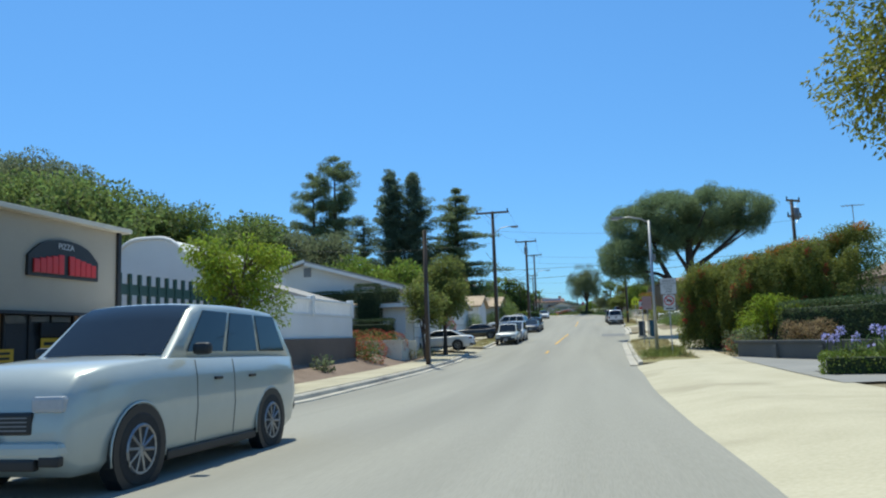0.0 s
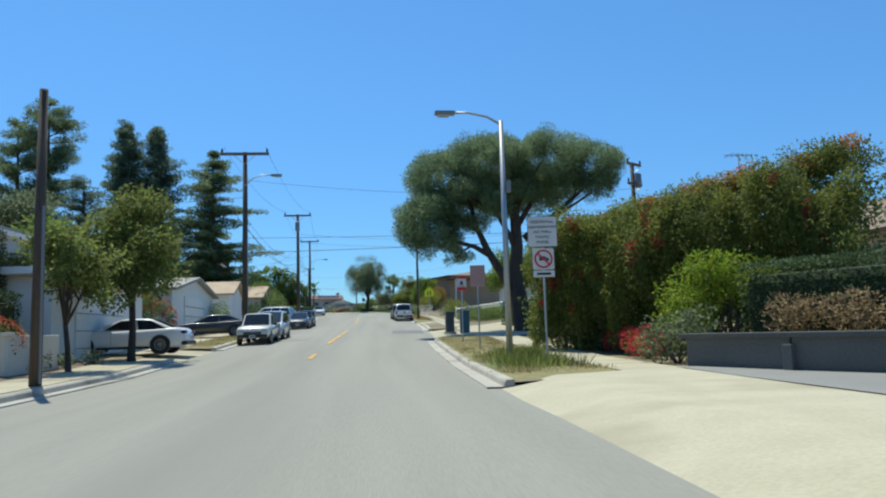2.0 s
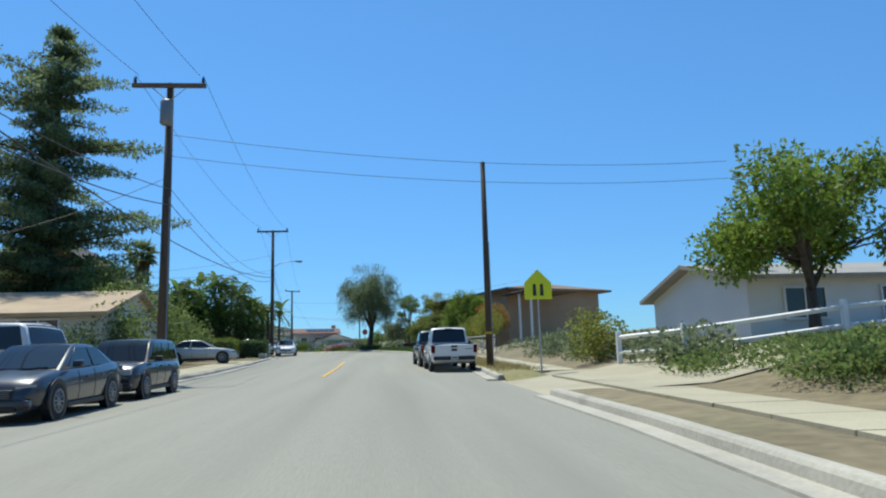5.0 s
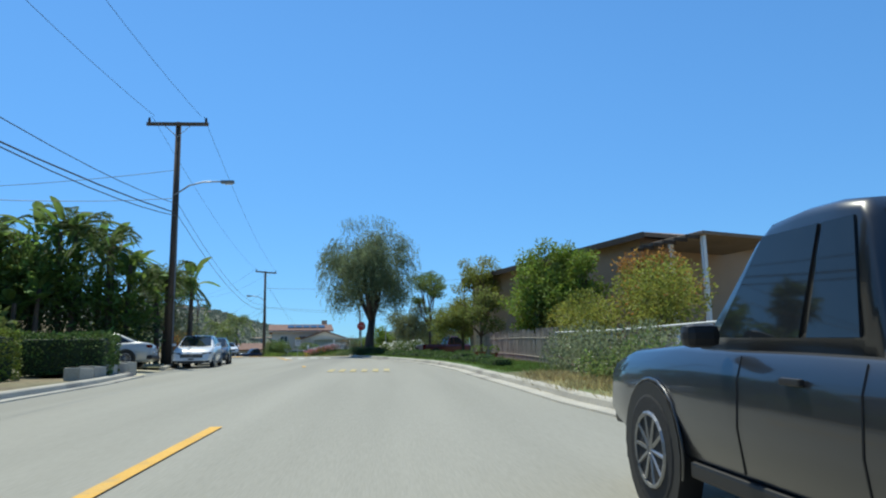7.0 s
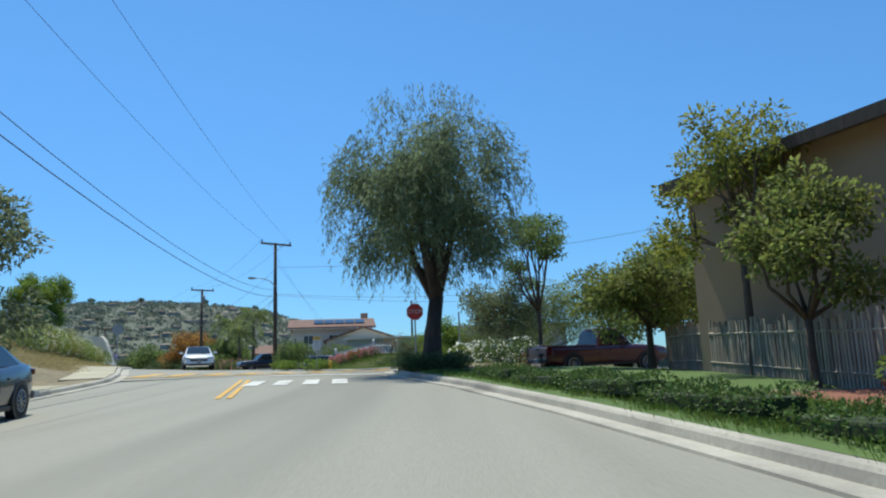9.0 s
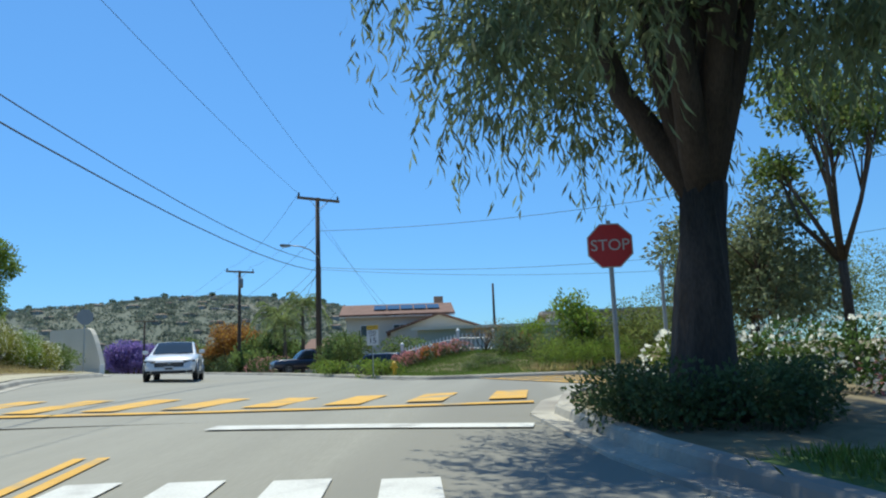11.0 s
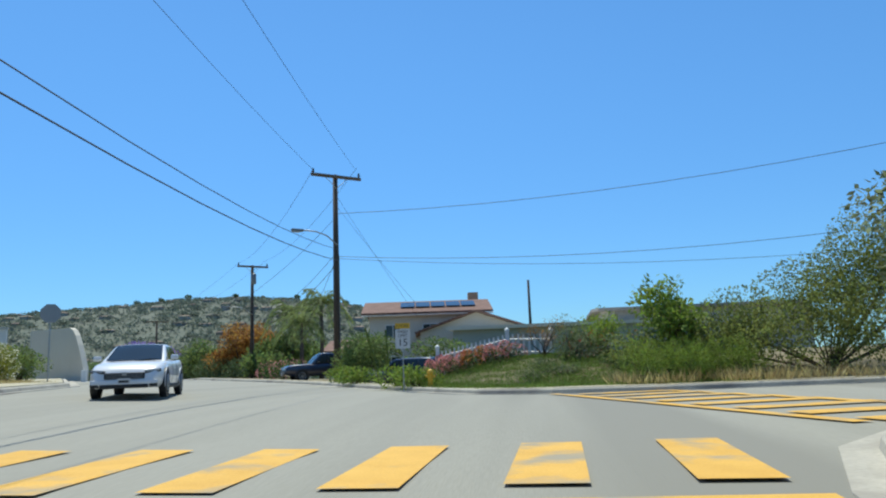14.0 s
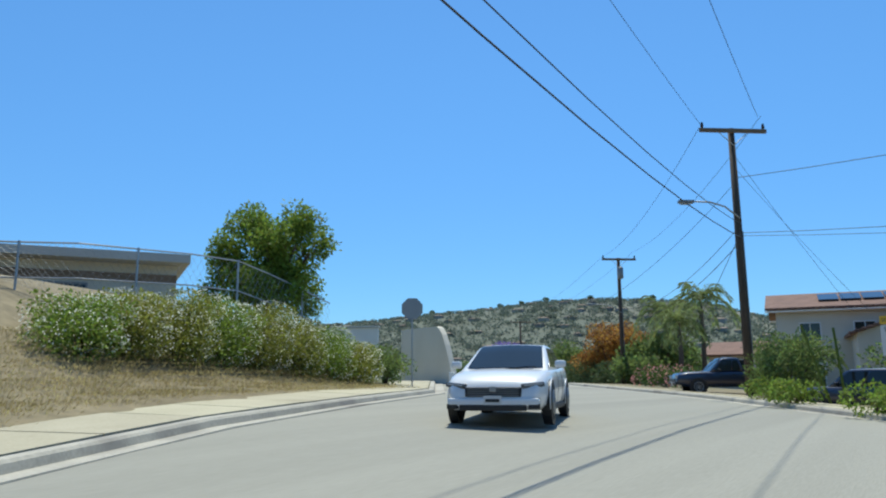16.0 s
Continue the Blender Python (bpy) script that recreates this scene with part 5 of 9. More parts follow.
def gable_roof(owner, x0, x1, y0, y1, eave, ridge, along, over, mat, t=0.14, apex=None, name="roof"):
    """Two roof planes; along: the ridge's axis; apex: where the ridge lies across."""
    if along == "y":
        c = (x0 + x1) / 2 if apex is None else apex
        a, b = y0 - over, y1 + over
        sl, sr = (ridge - eave) / (c - x0), (ridge - eave) / (x1 - c)
        planes = [[(x0 - over, a, eave - over * sl), (c, a, ridge), (c, b, ridge), (x0 - over, b, eave - over * sl)], [(c, a, ridge), (x1 + over, a, eave - over * sr), (x1 + over, b, eave - over * sr), (c, b, ridge)]]
    else:
        c = (y0 + y1) / 2 if apex is None else apex
        a, b = x0 - over, x1 + over
        sl, sr = (ridge - eave) / (c - y0), (ridge - eave) / (y1 - c)
        planes = [[(a, y0 - over, eave - over * sl), (b, y0 - over, eave - over * sl), (b, c, ridge), (a, c, ridge)], [(a, c, ridge), (b, c, ridge), (b, y1 + over, eave - over * sr), (a, y1 + over, eave - over * sr)]]
    obs = []
    for p in planes:
        bm = bmesh.new()
        slab(bm, [(x, y, z + t) for x, y, z in p], t)
        bmesh.ops.recalc_face_normals(bm, faces=bm.faces[:])
        obs.append(part(name, bm, mat, owner))
    return obs


def gable_body(owner, x0, x1, y0, y1, z0, eave, ridge, along, mat, apex=None):
    bm = bmesh.new()
    if along == "y":
        c = (x0 + x1) / 2 if apex is None else apex
        prof = [(x0, z0), (x1, z0), (x1, eave), (c, ridge), (x0, eave)]
        a = [bm.verts.new((x, y0, z)) for x, z in prof]
        b = [bm.verts.new((x, y1, z)) for x, z in prof]
    else:
        c = (y0 + y1) / 2 if apex is None else apex
        prof = [(y0, z0), (y1, z0), (y1, eave), (c, ridge), (y0, eave)]
        a = [bm.verts.new((x0, y, z)) for y, z in prof]
        b = [bm.verts.new((x1, y, z)) for y, z in prof]
    bm.faces.new(a)
    bm.faces.new(b[::-1])
    for k in range(5):
        bm.faces.new((a[k], b[k], b[(k + 1) % 5], a[(k + 1) % 5]))
    bmesh.ops.recalc_face_normals(bm, faces=bm.faces[:])
    return part("wall", bm, mat, owner)


def window(owner, c, w, h, facing, frame_mat=TRIM_WHITE, bars=1):
    """A framed window set on a wall; facing: '+x', '-x', '-y'."""
    turn = {"-y": 0, "+x": 90, "-x": -90, "+y": 180}[facing]
    win = thing("window", "", "")
    win.parent = owner
    win.matrix_basis = pose(*c, 0, 0, turn)
    f = 0.07
    part("frame", boxes(((0, -0.02, h / 2 + f / 2), (w + 2 * f, 0.1, f)), ((0, -0.02, -h / 2 - f / 2), (w + 2 * f, 0.14, f)), ((-w / 2 - f / 2, -0.02, 0), (f, 0.1, h)), ((w / 2 + f / 2, -0.02, 0), (f, 0.1, h)),
                        *[(((k + 1) / (bars + 1) * w - w / 2, -0.02, 0), (0.045, 0.07, h)) for k in range(bars)]), frame_mat, win)
    part("pane", boxes(((0, 0.0, 0), (w, 0.03, h))), GLASS_HOUSE, win)
    return win


def picket_fence(label, line, z_fn, h, gap, wd, mat, t=0.03, pointed=True, group="", name="fence", rails=(0.3, 0.8), jitter=0.0, posts=2.4):
    owner = thing(name, label, "fence", None, group)
    pts = resample(line, gap)
    shared = {}
    for i, (x, y) in enumerate(pts):
        ax, ay = pts[max(i - 1, 0)]
        bx, by = pts[min(i + 1, len(pts) - 1)]
        a = math.degrees(math.atan2(by - ay, bx - ax))
        v = random.randint(0, 3)
        if v not in shared:
            bm = bmesh.new()
            hh = h * (1 + jitter * (v - 1.5))
            prism(bm, [(-wd / 2, -t / 2), (wd / 2, -t / 2), (wd / 2, t / 2), (-wd / 2, t / 2)], 0, hh)
            if pointed:
                bm.verts.ensure_lookup_table()
                for q in bm.verts:
                    if q.co.z > 0.5 * hh:
                        q.co.x *= 0.45
                        q.co.z += 0.02
            me = bpy.data.meshes.new("picket")
            bm.to_mesh(me)
            bm.free()
            me.materials.append(mat)
            shared[v] = me
        ob = new("picket", shared[v])
        ob.parent = owner
        ob.matrix_basis = pose(x, y, z_fn(x, y), random.uniform(-1, 1) * jitter * 20, 0, a + random.uniform(-1, 1) * jitter * 40)
    for rz in rails:
        bm = bmesh.new()
        tube(bm, [(x, y, z_fn(x, y) + h * rz) for x, y in resample(line, 2.0)], 0.04, 4)
        part("rail", bm, mat, owner)
    return owner

# ================================================================ things: the start of the street, left side
def shop():
    z = 0.0
    o = thing("shop", "beige single-storey pizza shop with a red wall sign", "shop", pose(-16, 16, z + 0.3))
    part("wall", boxes(((-5, 0, 3.45), (10, 14, 2.9))), STUCCO_TAN, o)
    part("wall", boxes(((-5.2, 0, 1.0), (9.6, 13.6, 2.1))), STUCCO_BROWN, o)
    part("cornice", boxes(((-4.9, 0, 4.97), (10.4, 14.4, 0.16)), bevel=0.03), STUCCO_CREAM, o)
    part("downpipe", boxes(((0.05, 6.8, 2.45), (0.09, 0.16, 4.9))), BLACK, o)
    part("soffit", boxes(((0.05, 0, 2.03), (0.14, 13.6, 0.10))), BLACK, o)
    for y, w in ((-4.6, 3.6), (-0.4, 3.4), (3.6, 2.8)):
        window(o, (-0.36, y, 1.05), w, 1.9, "+x", BLACK, 2)
    d = part("door", boxes(((-0.38, 5.9, 1.0), (0.08, 1.0, 2.05)), bevel=0.01), BLACK, o)
    part("handle", boxes(((-0.30, 5.55, 1.0), (0.06, 0.03, 0.4))), STEEL, d)
    for y, zz, w, h in ((1.9, 0.72, 1.15, 0.55), (4.0, 0.92, 0.9, 0.75)):
        p = part("poster", boxes(((-0.24, y, zz), (0.02, w, h))), SIGN_ORANGE, o, "yellow window poster")
        for k in range(3):
            part("poster_bar", boxes(((-0.226, y, zz + h * (0.28 - 0.26 * k)), (0.006, w * 0.75, h * 0.13))), SIGN_BLACK, p)
    part("poster_board", boxes(((-0.22, 4.1, 1.55), (0.03, 1.2, 0.42))), BLACK, o)
    bm = bmesh.new()
    arch = [(2.55, 3.12), (5.65, 3.12), (5.65, 3.72)] + [(4.1 + 1.35 * math.cos(radians(q)), 3.78 + 0.52 * math.sin(radians(q))) for q in range(20, 161, 20)] + [(2.55, 3.72)]
    rings = [[bm.verts.new((xx, yy, zz)) for yy, zz in arch] for xx in (0.0, 0.10)]
    bm.faces.new(rings[0][::-1])
    bm.faces.new(rings[1])
    for k in range(len(arch)):
        bm.faces.new((rings[0][k], rings[0][(k + 1) % len(arch)], rings[1][(k + 1) % len(arch)], rings[1][k]))
    bmesh.ops.recalc_face_normals(bm, faces=bm.faces[:])
    sgn = part("wall_sign", bm, SIGN_BLACK, o, "dark arched backing of the shop sign")
    for g, y0 in enumerate((2.72, 4.22)):
        for k in range(5):
            hh = 0.40 + 0.05 * (k if g == 0 else 4 - k)
            part("sign_letter", boxes(((0.13, y0 + 0.12 + 0.255 * k, 3.22 + hh / 2), (0.06, 0.235, hh)), bevel=0.02), SIGN_RED, sgn, "glossy red raised sign shape")
    lettering("lettering", "PIZZA", 0.26, SIGN_WHITE, sgn, pose(0.115, 4.1, 4.08, 90, 0, 90))
    part("roof_sign", boxes(((-0.02, -4.2, 4.55), (0.12, 1.2, 0.6)), bevel=0.02), SIGN_WHITE, o)
    part("sign_bar", boxes(((0.05, -4.2, 4.55), (0.02, 0.9, 0.22))), plain("sign_blue", (0.03, 0.10, 0.4)), o)
    return o


shop()
wall = thing("garden_wall", "white stucco wall under the green iron fence", "wall", pose(-16.3, 27, 0))
part("wall", boxes(((0, 0, 0.9), (0.3, 8, 2.0)), bevel=0.02), STUCCO_WHITE, wall)
fence = thing("iron_fence", "dark green iron picket fence on a white wall", "fence", pose(-16.15, 27, 1.9))
for zz in (0.25, 1.25, 1.55):
    part("rail", boxes(((0, 0, zz), (0.06, 8, 0.10 if zz < 1.5 else 0.06))), IRON_GREEN, fence)
part("panel", boxes(((0, 0, 1.4), (0.03, 8, 0.26))), IRON_GREEN, fence)
for k in range(14):
    part("picket", boxes(((0, -3.85 + 0.59 * k, 0.98), (0.13, 0.13, 1.96)), bevel=0.012), IRON_GREEN, fence)


def mission_building():
    o = thing("mission_building", "white stucco building with a curved parapet", "building", pose(-20.6, 31, 0))
    bm = bmesh.new()
    prof = [(-5.5, 0), (3.4, 0)]
    for k in range(31):
        u = 3.4 - 8.9 * k / 30
        prof.append((u, 4.9 + 1.35 * math.exp(-(((u - 0.5) / 1.9) ** 4))))
    a = [bm.verts.new((u, 0, z)) for u, z in prof]
    b = [bm.verts.new((u, 9, z)) for u, z in prof]
    bm.faces.new(a)
    bm.faces.new(b[::-1])
    for k in range(len(a)):
        bm.faces.new((a[k], b[k], b[(k + 1) % len(a)], a[(k + 1) % len(a)]))
    bmesh.ops.recalc_face_normals(bm, faces=bm.faces[:])
    part("wall", bm, STUCCO_WHITE, o)
    bm = bmesh.new()
    tube(bm, [(u, -0.02, z + 0.03) for u, z in prof[2:]], 0.09, 6)
    part("coping", bm, TRIM_WHITE, o)
    return o


mission_building()
tree("small street tree with light lacy yellow-green leaves", -9.3, 18.3, 4.7, clumps(32, 1.2, 1.55, 4.25, 0.36, 0.6, 3), L_LIME, 0.11, 0.36, 0.13, 66, 0.9, 0.36, gap=0.45, lean=(0.15, 0))


def terrace_house():
    z = 0.1
    o = thing("terrace_house", "white stucco house with terrace balustrade and low gabled roof", "house", pose(0, 0, z))
    gable_body(o, -25.7, -11.6, 47, 51.6, 0, 4.35, 6.35, "y", STUCCO_WHITE, -18.6)
    gable_roof(o, -25.7, -11.6, 47, 51.6, 4.35, 6.35, "y", 0.5, ROOF_GREY, 0.16, -18.6)
    part("vent", boxes(((-18.6, 46.96, 5.75), (0.5, 0.08, 0.6))), SHADE_GREY, o)
    for s in (-1, 1):
        x1 = -18.6 + s * 7.6
        bm = bmesh.new()
        slab(bm, [(-18.6, 46.44, 6.40), (x1, 46.44, 4.22), (x1, 46.50, 4.22), (-18.6, 46.50, 6.40)], 0.2)
        bmesh.ops.recalc_face_normals(bm, faces=bm.faces[:])
        part("bargeboard", bm, TRIM_WHITE, o)
    window(o, (-16.2, 46.98, 3.3), 3.4, 0.8, "-y", TRIM_WHITE, 3)
    # garage wing
    part("wall", boxes(((-12.2, 42.6, 1.4), (5.0, 8.6, 2.9))), STUCCO_WHITE, o)
    bm = bmesh.new()
    slab(bm, [(-15.0, 37.9, 3.05), (-9.4, 37.9, 2.95), (-9.4, 47.0, 2.95), (-15.0, 47.0, 3.55)], 0.24)
    bmesh.ops.recalc_face_normals(bm, faces=bm.faces[:])
    part("roof", bm, ROOF_TAN, o)
    part("fascia", boxes(((-12.2, 37.88, 2.88), (5.7, 0.06, 0.2)), ((-9.37, 42.4, 2.82), (0.06, 9.1, 0.2))), TRIM_WHITE, o)
    gd = part("garage_door", boxes(((-9.68, 42.2, 1.15), (0.08, 4.4, 2.2))), TRIM_WHITE, o)
    for k in range(3):
        part("groove", boxes(((-9.63, 42.2, 0.6 + 0.55 * k), (0.02, 4.4, 0.025))), SHADE_GREY, gd)
    # raised terrace with balusters
    part("terrace_wall", boxes(((-12.6, 25.2, 1.0), (5.6, 9.0, 2.1)), bevel=0.02), STUCCO_WHITE, o)
    part("plinth", boxes(((-9.74, 25.2, 0.62), (0.14, 9.0, 1.2))), PLINTH_BROWN, o)
    bal = part("balustrade_rail", boxes(((-9.86, 25.2, 2.62), (0.16, 9.0, 0.09)), ((-9.86, 25.2, 2.09), (0.16, 9.0, 0.07)), ((-12.6, 29.62, 2.62), (5.6, 0.16, 0.09)), bevel=0.015), TRIM_WHITE, o)
    for k in range(42):
        part("baluster", boxes(((-9.86, 20.95 + 0.207 * k, 2.34), (0.075, 0.085, 0.48)), bevel=0.015), TRIM_WHITE, o)
    for y in (20.8, 25.2, 29.6):
        part("pier", boxes(((-9.86, y, 2.40), (0.24, 0.24, 0.72)), bevel=0.02), TRIM_WHITE, o)
    # low wing behind the balustrade, its roof falling towards the street
    bm = bmesh.new()
    prism(bm, [(-16.2, 0.0), (-12.3, 0.0), (-12.3, 2.95), (-16.2, 4.15)], 0, 3)
    bmesh.ops.rotate(bm, verts=bm.verts[:], cent=(0, 0, 0), matrix=Matrix.Rotation(radians(90), 3, "X"))
    bmesh.ops.translate(bm, verts=bm.verts[:], vec=(0, 34.2, 0))
    bmesh.ops.recalc_face_normals(bm, faces=bm.faces[:])
    part("wing_wall", bm, STUCCO_GREY, o)
    bm = bmesh.new()
    slab(bm, [(-16.4, 30.8, 4.40), (-11.8, 30.8, 2.98), (-11.8, 34.4, 2.98), (-16.4, 34.4, 4.40)], 0.14)
    bmesh.ops.recalc_face_normals(bm, faces=bm.faces[:])
    part("wing_roof", bm, ROOF_GREY, o)
    return o


terrace_house()
hedge("dark leafy hedge along the roof terrace under the gable", -15.4, 46.3, 6.4, 0.7, 0.85, 0, L_DARK, 0.10, 110, z=3.55)
picket_fence("short white balustrade beside the gable", [(-11.4, 46.6), (-9.6, 46.6)], lambda x, y: 3.2, 0.7, 0.2, 0.1, TRIM_WHITE, pointed=False, name="balustrade")
hedge("dark clipped columnar cypress", -11.5, 37.6, 1.15, 1.1, 3.85, 0, L_CYPRESS, 0.06, 420, name="topiary", rough=0.03)
hedge("dark clipped hedge before the white house", -11.6, 36.0, 3.6, 1.3, 2.0, 0, L_CYPRESS, 0.07, 260)
planter = thing("planter_wall", "low pale stucco planter wall by the pavement", "planter", pose(-10.4, 33.3, 0.22))
part("wall", boxes(((0, 0, 0.4), (3.6, 0.22, 0.95)), ((1.7, 1.4, 0.4), (0.22, 2.8, 0.95)), bevel=0.02), STUCCO_CREAM, planter)
part("cap", boxes(((0, -0.0, 0.9), (3.8, 0.32, 0.07)), bevel=0.01), STUCCO_CREAM, planter)
bush("bougainvillea with red blooms spilling over a planter wall", -10.6, 33.7, [(-1.5, 0, 0.9, 0.8, 0.7, 0.55), (-0.5, -0.1, 0.95, 0.8, 0.7, 0.6), (0.5, 0, 0.95, 0.85, 0.7, 0.6), (1.4, 0.1, 0.85, 0.7, 0.6, 0.55), (-0.8, -0.35, 0.4, 1.0, 0.3, 0.45), (0.7, -0.35, 0.45, 0.9, 0.3, 0.45)], L_MID, 0.07, 130, flowers=(L_REDBROWN, 800, 0.055))
bush("rust-brown shrub beside the planter", -9.2, 30.0, [(0, 0, 0.6, 0.7, 0.6, 0.7), (-0.7, 0.2, 0.5, 0.6, 0.5, 0.55)], L_MID, 0.08, 110, flowers=(L_REDBROWN, 900, 0.06))
bush("small spiky shrub in the dirt yard", -9.0, 24, [(0, 0, 0.3, 0.4, 0.4, 0.4)], L_GREY, 0.15, 60)
utility_pole("thin dark timber pole at the kerb", -6.75, 30.4, 5.75, 0, z=0.05, r=0.115)
tree("round dense leafy street tree over the pavement", -7.8, 39.4, 5.6, clumps(24, 1.25, 1.9, 5.0, 0.5, 0.8, 17, 0.9), L_OLIVE, 0.11, 0.32, 0.14, 60, 0.2, 0.5, bark=BARK_DARK, gap=0.3, group="street trees by the white house")
tree("smaller forked street tree with loose sunlit leaves", -7.9, 34.9, 4.1, clumps(16, 0.85, 1.75, 3.7, 0.35, 0.55, 18, 0.9), L_OLIVE, 0.07, 0.3, 0.14, 56, 0.2, 0.5, bark=BARK_DARK, gap=0.4, group="street trees by the white house", lean=(-0.1, 0))
for x, y, r in ((-8.7, 34.6, 0.35), (-8.5, 36.2, 0.3), (-8.2, 37.4, 0.28), (-8.9, 35.4, 0.4)):
    bush("low drought-tolerant shrub by the pavement", x, y, [(0, 0, r * 0.7, r, r, r * 0.8)], random.choice((L_GREY, L_MID, L_DRYGRASS)), 0.10, 90)

# parked cars, left kerb
def set_down(x, y, turn, lift=0.0):
    """Where a car stands: on the road or the land, following the slope."""
    fx, fy = -math.sin(radians(turn)), math.cos(radians(turn))
    h = [road_z(0, y + s * fy * 1.4) + lift + 0.03 for s in (-1, 1)] if left_x(min(y, 136)) < x < right_x(min(y, 136)) or y > 136 else [max(land(x + s * fx * 1.4, y + s * fy * 1.4) + 0.05, road_z(x, y) + 0.1) for s in (-1, 1)]
    tilt = math.degrees(math.atan2(h[1] - h[0], 2.8))
    return pose(x, y, (h[0] + h[1]) / 2, 0, 0, turn) @ pose(0, 0, 0, tilt, 0, 0)


car("pale silver-green estate SUV facing down the street", "car", set_down(-4.25, 6.55, 180), "estate", 4.95, 1.86, 1.92, CAR_PALE, wheel=0.37, group="cars parked along the street", roof_rails=False)
car("white saloon parked across the driveway", "car", set_down(-8.65, 42.0, 90), "sedan", 4.95, 1.88, 1.46, CAR_WHITE, wheel=0.35)
car("cream old pickup parked facing down the hill", "pickup truck", set_down(-5.5, 49.9, 180), "pickup", 4.9, 1.78, 1.65, CAR_CREAM, wheel=0.34, doors=3, bed=True, group="cars parked along the street", name="pickup_truck")
car("silver minivan parked facing down the hill", "van", set_down(-5.45, 53.9, 180), "van", 4.8, 1.88, 1.72, CAR_SILVER, group="cars parked along the street", name="minivan")
car("black car parked in a driveway", "car", set_down(-8.5, 54.6, 98), "sedan", 4.6, 1.8, 1.4, CAR_BLACK)
car("white SUV parked in a driveway", "car", set_down(-7.9, 71.4, 82), "suv", 4.8, 1.9, 1.75, CAR_WHITE, wheel=0.36, roof_rails=True)
car("dark saloon parked facing down the hill", "car", set_down(-5.45, 69.4, 180), "sedan", 4.6, 1.8, 1.42, CAR_CHARCOAL, group="cars parked along the street")
car("dark hatchback parked behind another car", "car", set_down(-5.45, 73.6, 180), "suv", 4.3, 1.78, 1.55, CAR_BLACK, group="cars parked along the street")


def simple_house(label, x0, x1, y0, y1, z, eave, ridge, along, wall, roof, wins=(), door=None, over=0.5, category="house", chimney=None, apex=None):
    o = thing("house", label, category, pose(0, 0, z))
    gable_body(o, x0, x1, y0, y1, -0.6, eave, ridge, along, wall, apex)
    rf = gable_roof(o, x0, x1, y0, y1, eave, ridge, along, over, roof, 0.15, apex)
    if chimney:
        part("chimney", boxes(((chimney[0], chimney[1], ridge + 0.3), (0.7, 0.7, 1.6)), ((chimney[0], chimney[1], ridge + 1.12), (0.85, 0.85, 0.12))), STUCCO_BROWN, rf[0])
    for c, w, h, f in wins:
        window(o, c, w, h, f)
    if door:
        d = part("garage_door", boxes((door[0], door[1])), TRIM_WHITE, o)
        for k in range(3):
            part("groove", boxes(((door[0][0] + (0.05 if door[1][0] < 0.2 else 0), door[0][1] - (0.05 if door[1][1] < 0.2 else 0), door[0][2] - door[1][2] * (0.25 - 0.25 * k)), (door[1][0] + 0.001, door[1][1] - 0.0, 0.025))), SHADE_GREY, d)
    return o


def street_house(label, x0, x1, y0, y1, eave, ridge, wall, roof, wins=(), door=None):
    """A low house with its gable end to the street; eave and ridge are heights over the datum."""
    z = land(x1 - 0.4, (y0 + y1) / 2)
    return simple_house(label, x0, x1, y0, y1, z, eave - z, ridge - z, "x", wall, roof, [((c[0], c[1], c[2]), w, h, f) for c, w, h, f in wins], door, over=0.35)


street_house("white garage house with a grey shingle roof", -19, -10.9, 56.2, 66.4, 3.55, 4.4, STUCCO_WHITE, ROOF_GREY, [((-13.5, 56.17, 1.3), 1.6, 0.9, "-y")], ((-10.87, 61.0, 1.0), (0.08, 4.6, 2.2)))
street_house("low white gabled house with a tan shingle roof", -16.6, -10.9, 72.7, 77.8, 4.2, 5.15, STUCCO_WHITE, ROOF_TAN)
street_house("low house with a tan roof behind shrubs", -16.5, -10.7, 86.4, 94.6, 4.55, 5.75, STUCCO_CREAM, ROOF_TAN, [((-13, 86.37, 1.4), 1.5, 1.0, "-y")])
simple_house("house with a steep dark roof under the conifers", -24.5, -14.4, 101, 109, land(-16, 104), 7.1 - land(-16, 104), 10.6 - land(-16, 104), "y", STUCCO_BROWN, ROOF_DARK)
simple_house("grey-roofed house among trees", -27, -17, 64, 74, land(-18, 68) - 0.3, 3.0, 4.6, "x", STUCCO_GREY, ROOF_GREY)
bush("bougainvillea arch with red blooms", -10.2, 50.0, [(-.9, .2, 1.75, .7, .6, .35), (-.2, 0, 1.85, .6, .5, .28), (.45, 0, 1.6, .4, .4, .35), (.8, 0, 1.1, .28, .3, .5), (.9, 0, .5, .25, .3, .5)], L_MID, 0.09, 110, flowers=(L_RED, 190, 0.06), gap=0.35)
bush("dark shrubs under the bougainvillea arch", -11.0, 50.6, [(-1.2, 0, .8, 1.0, .8, .9), (0, .2, .7, .8, .7, .8), (.8, 0, .4, .5, .5, .45)], L_DARK, 0.09, 110, gap=0.25)
bush("tall light-green hedge trees on the slope", -13.2, 54.0, [(-4, 0, 2.9, 2.2, 1.3, 1.7), (-1.6, .1, 2.7, 1.9, 1.2, 1.6), (.3, 0, 2.3, 1.5, 1.1, 1.4), (-2.6, .2, 3.6, 2.0, 1.3, 1.3), (1.2, -.2, 1.5, 1.0, .9, 1.2), (-.4, .1, 3.1, 1.3, 1.0, 1.0)], L_BRIGHT, 0.16, 60, category="hedge", gap=0.25)
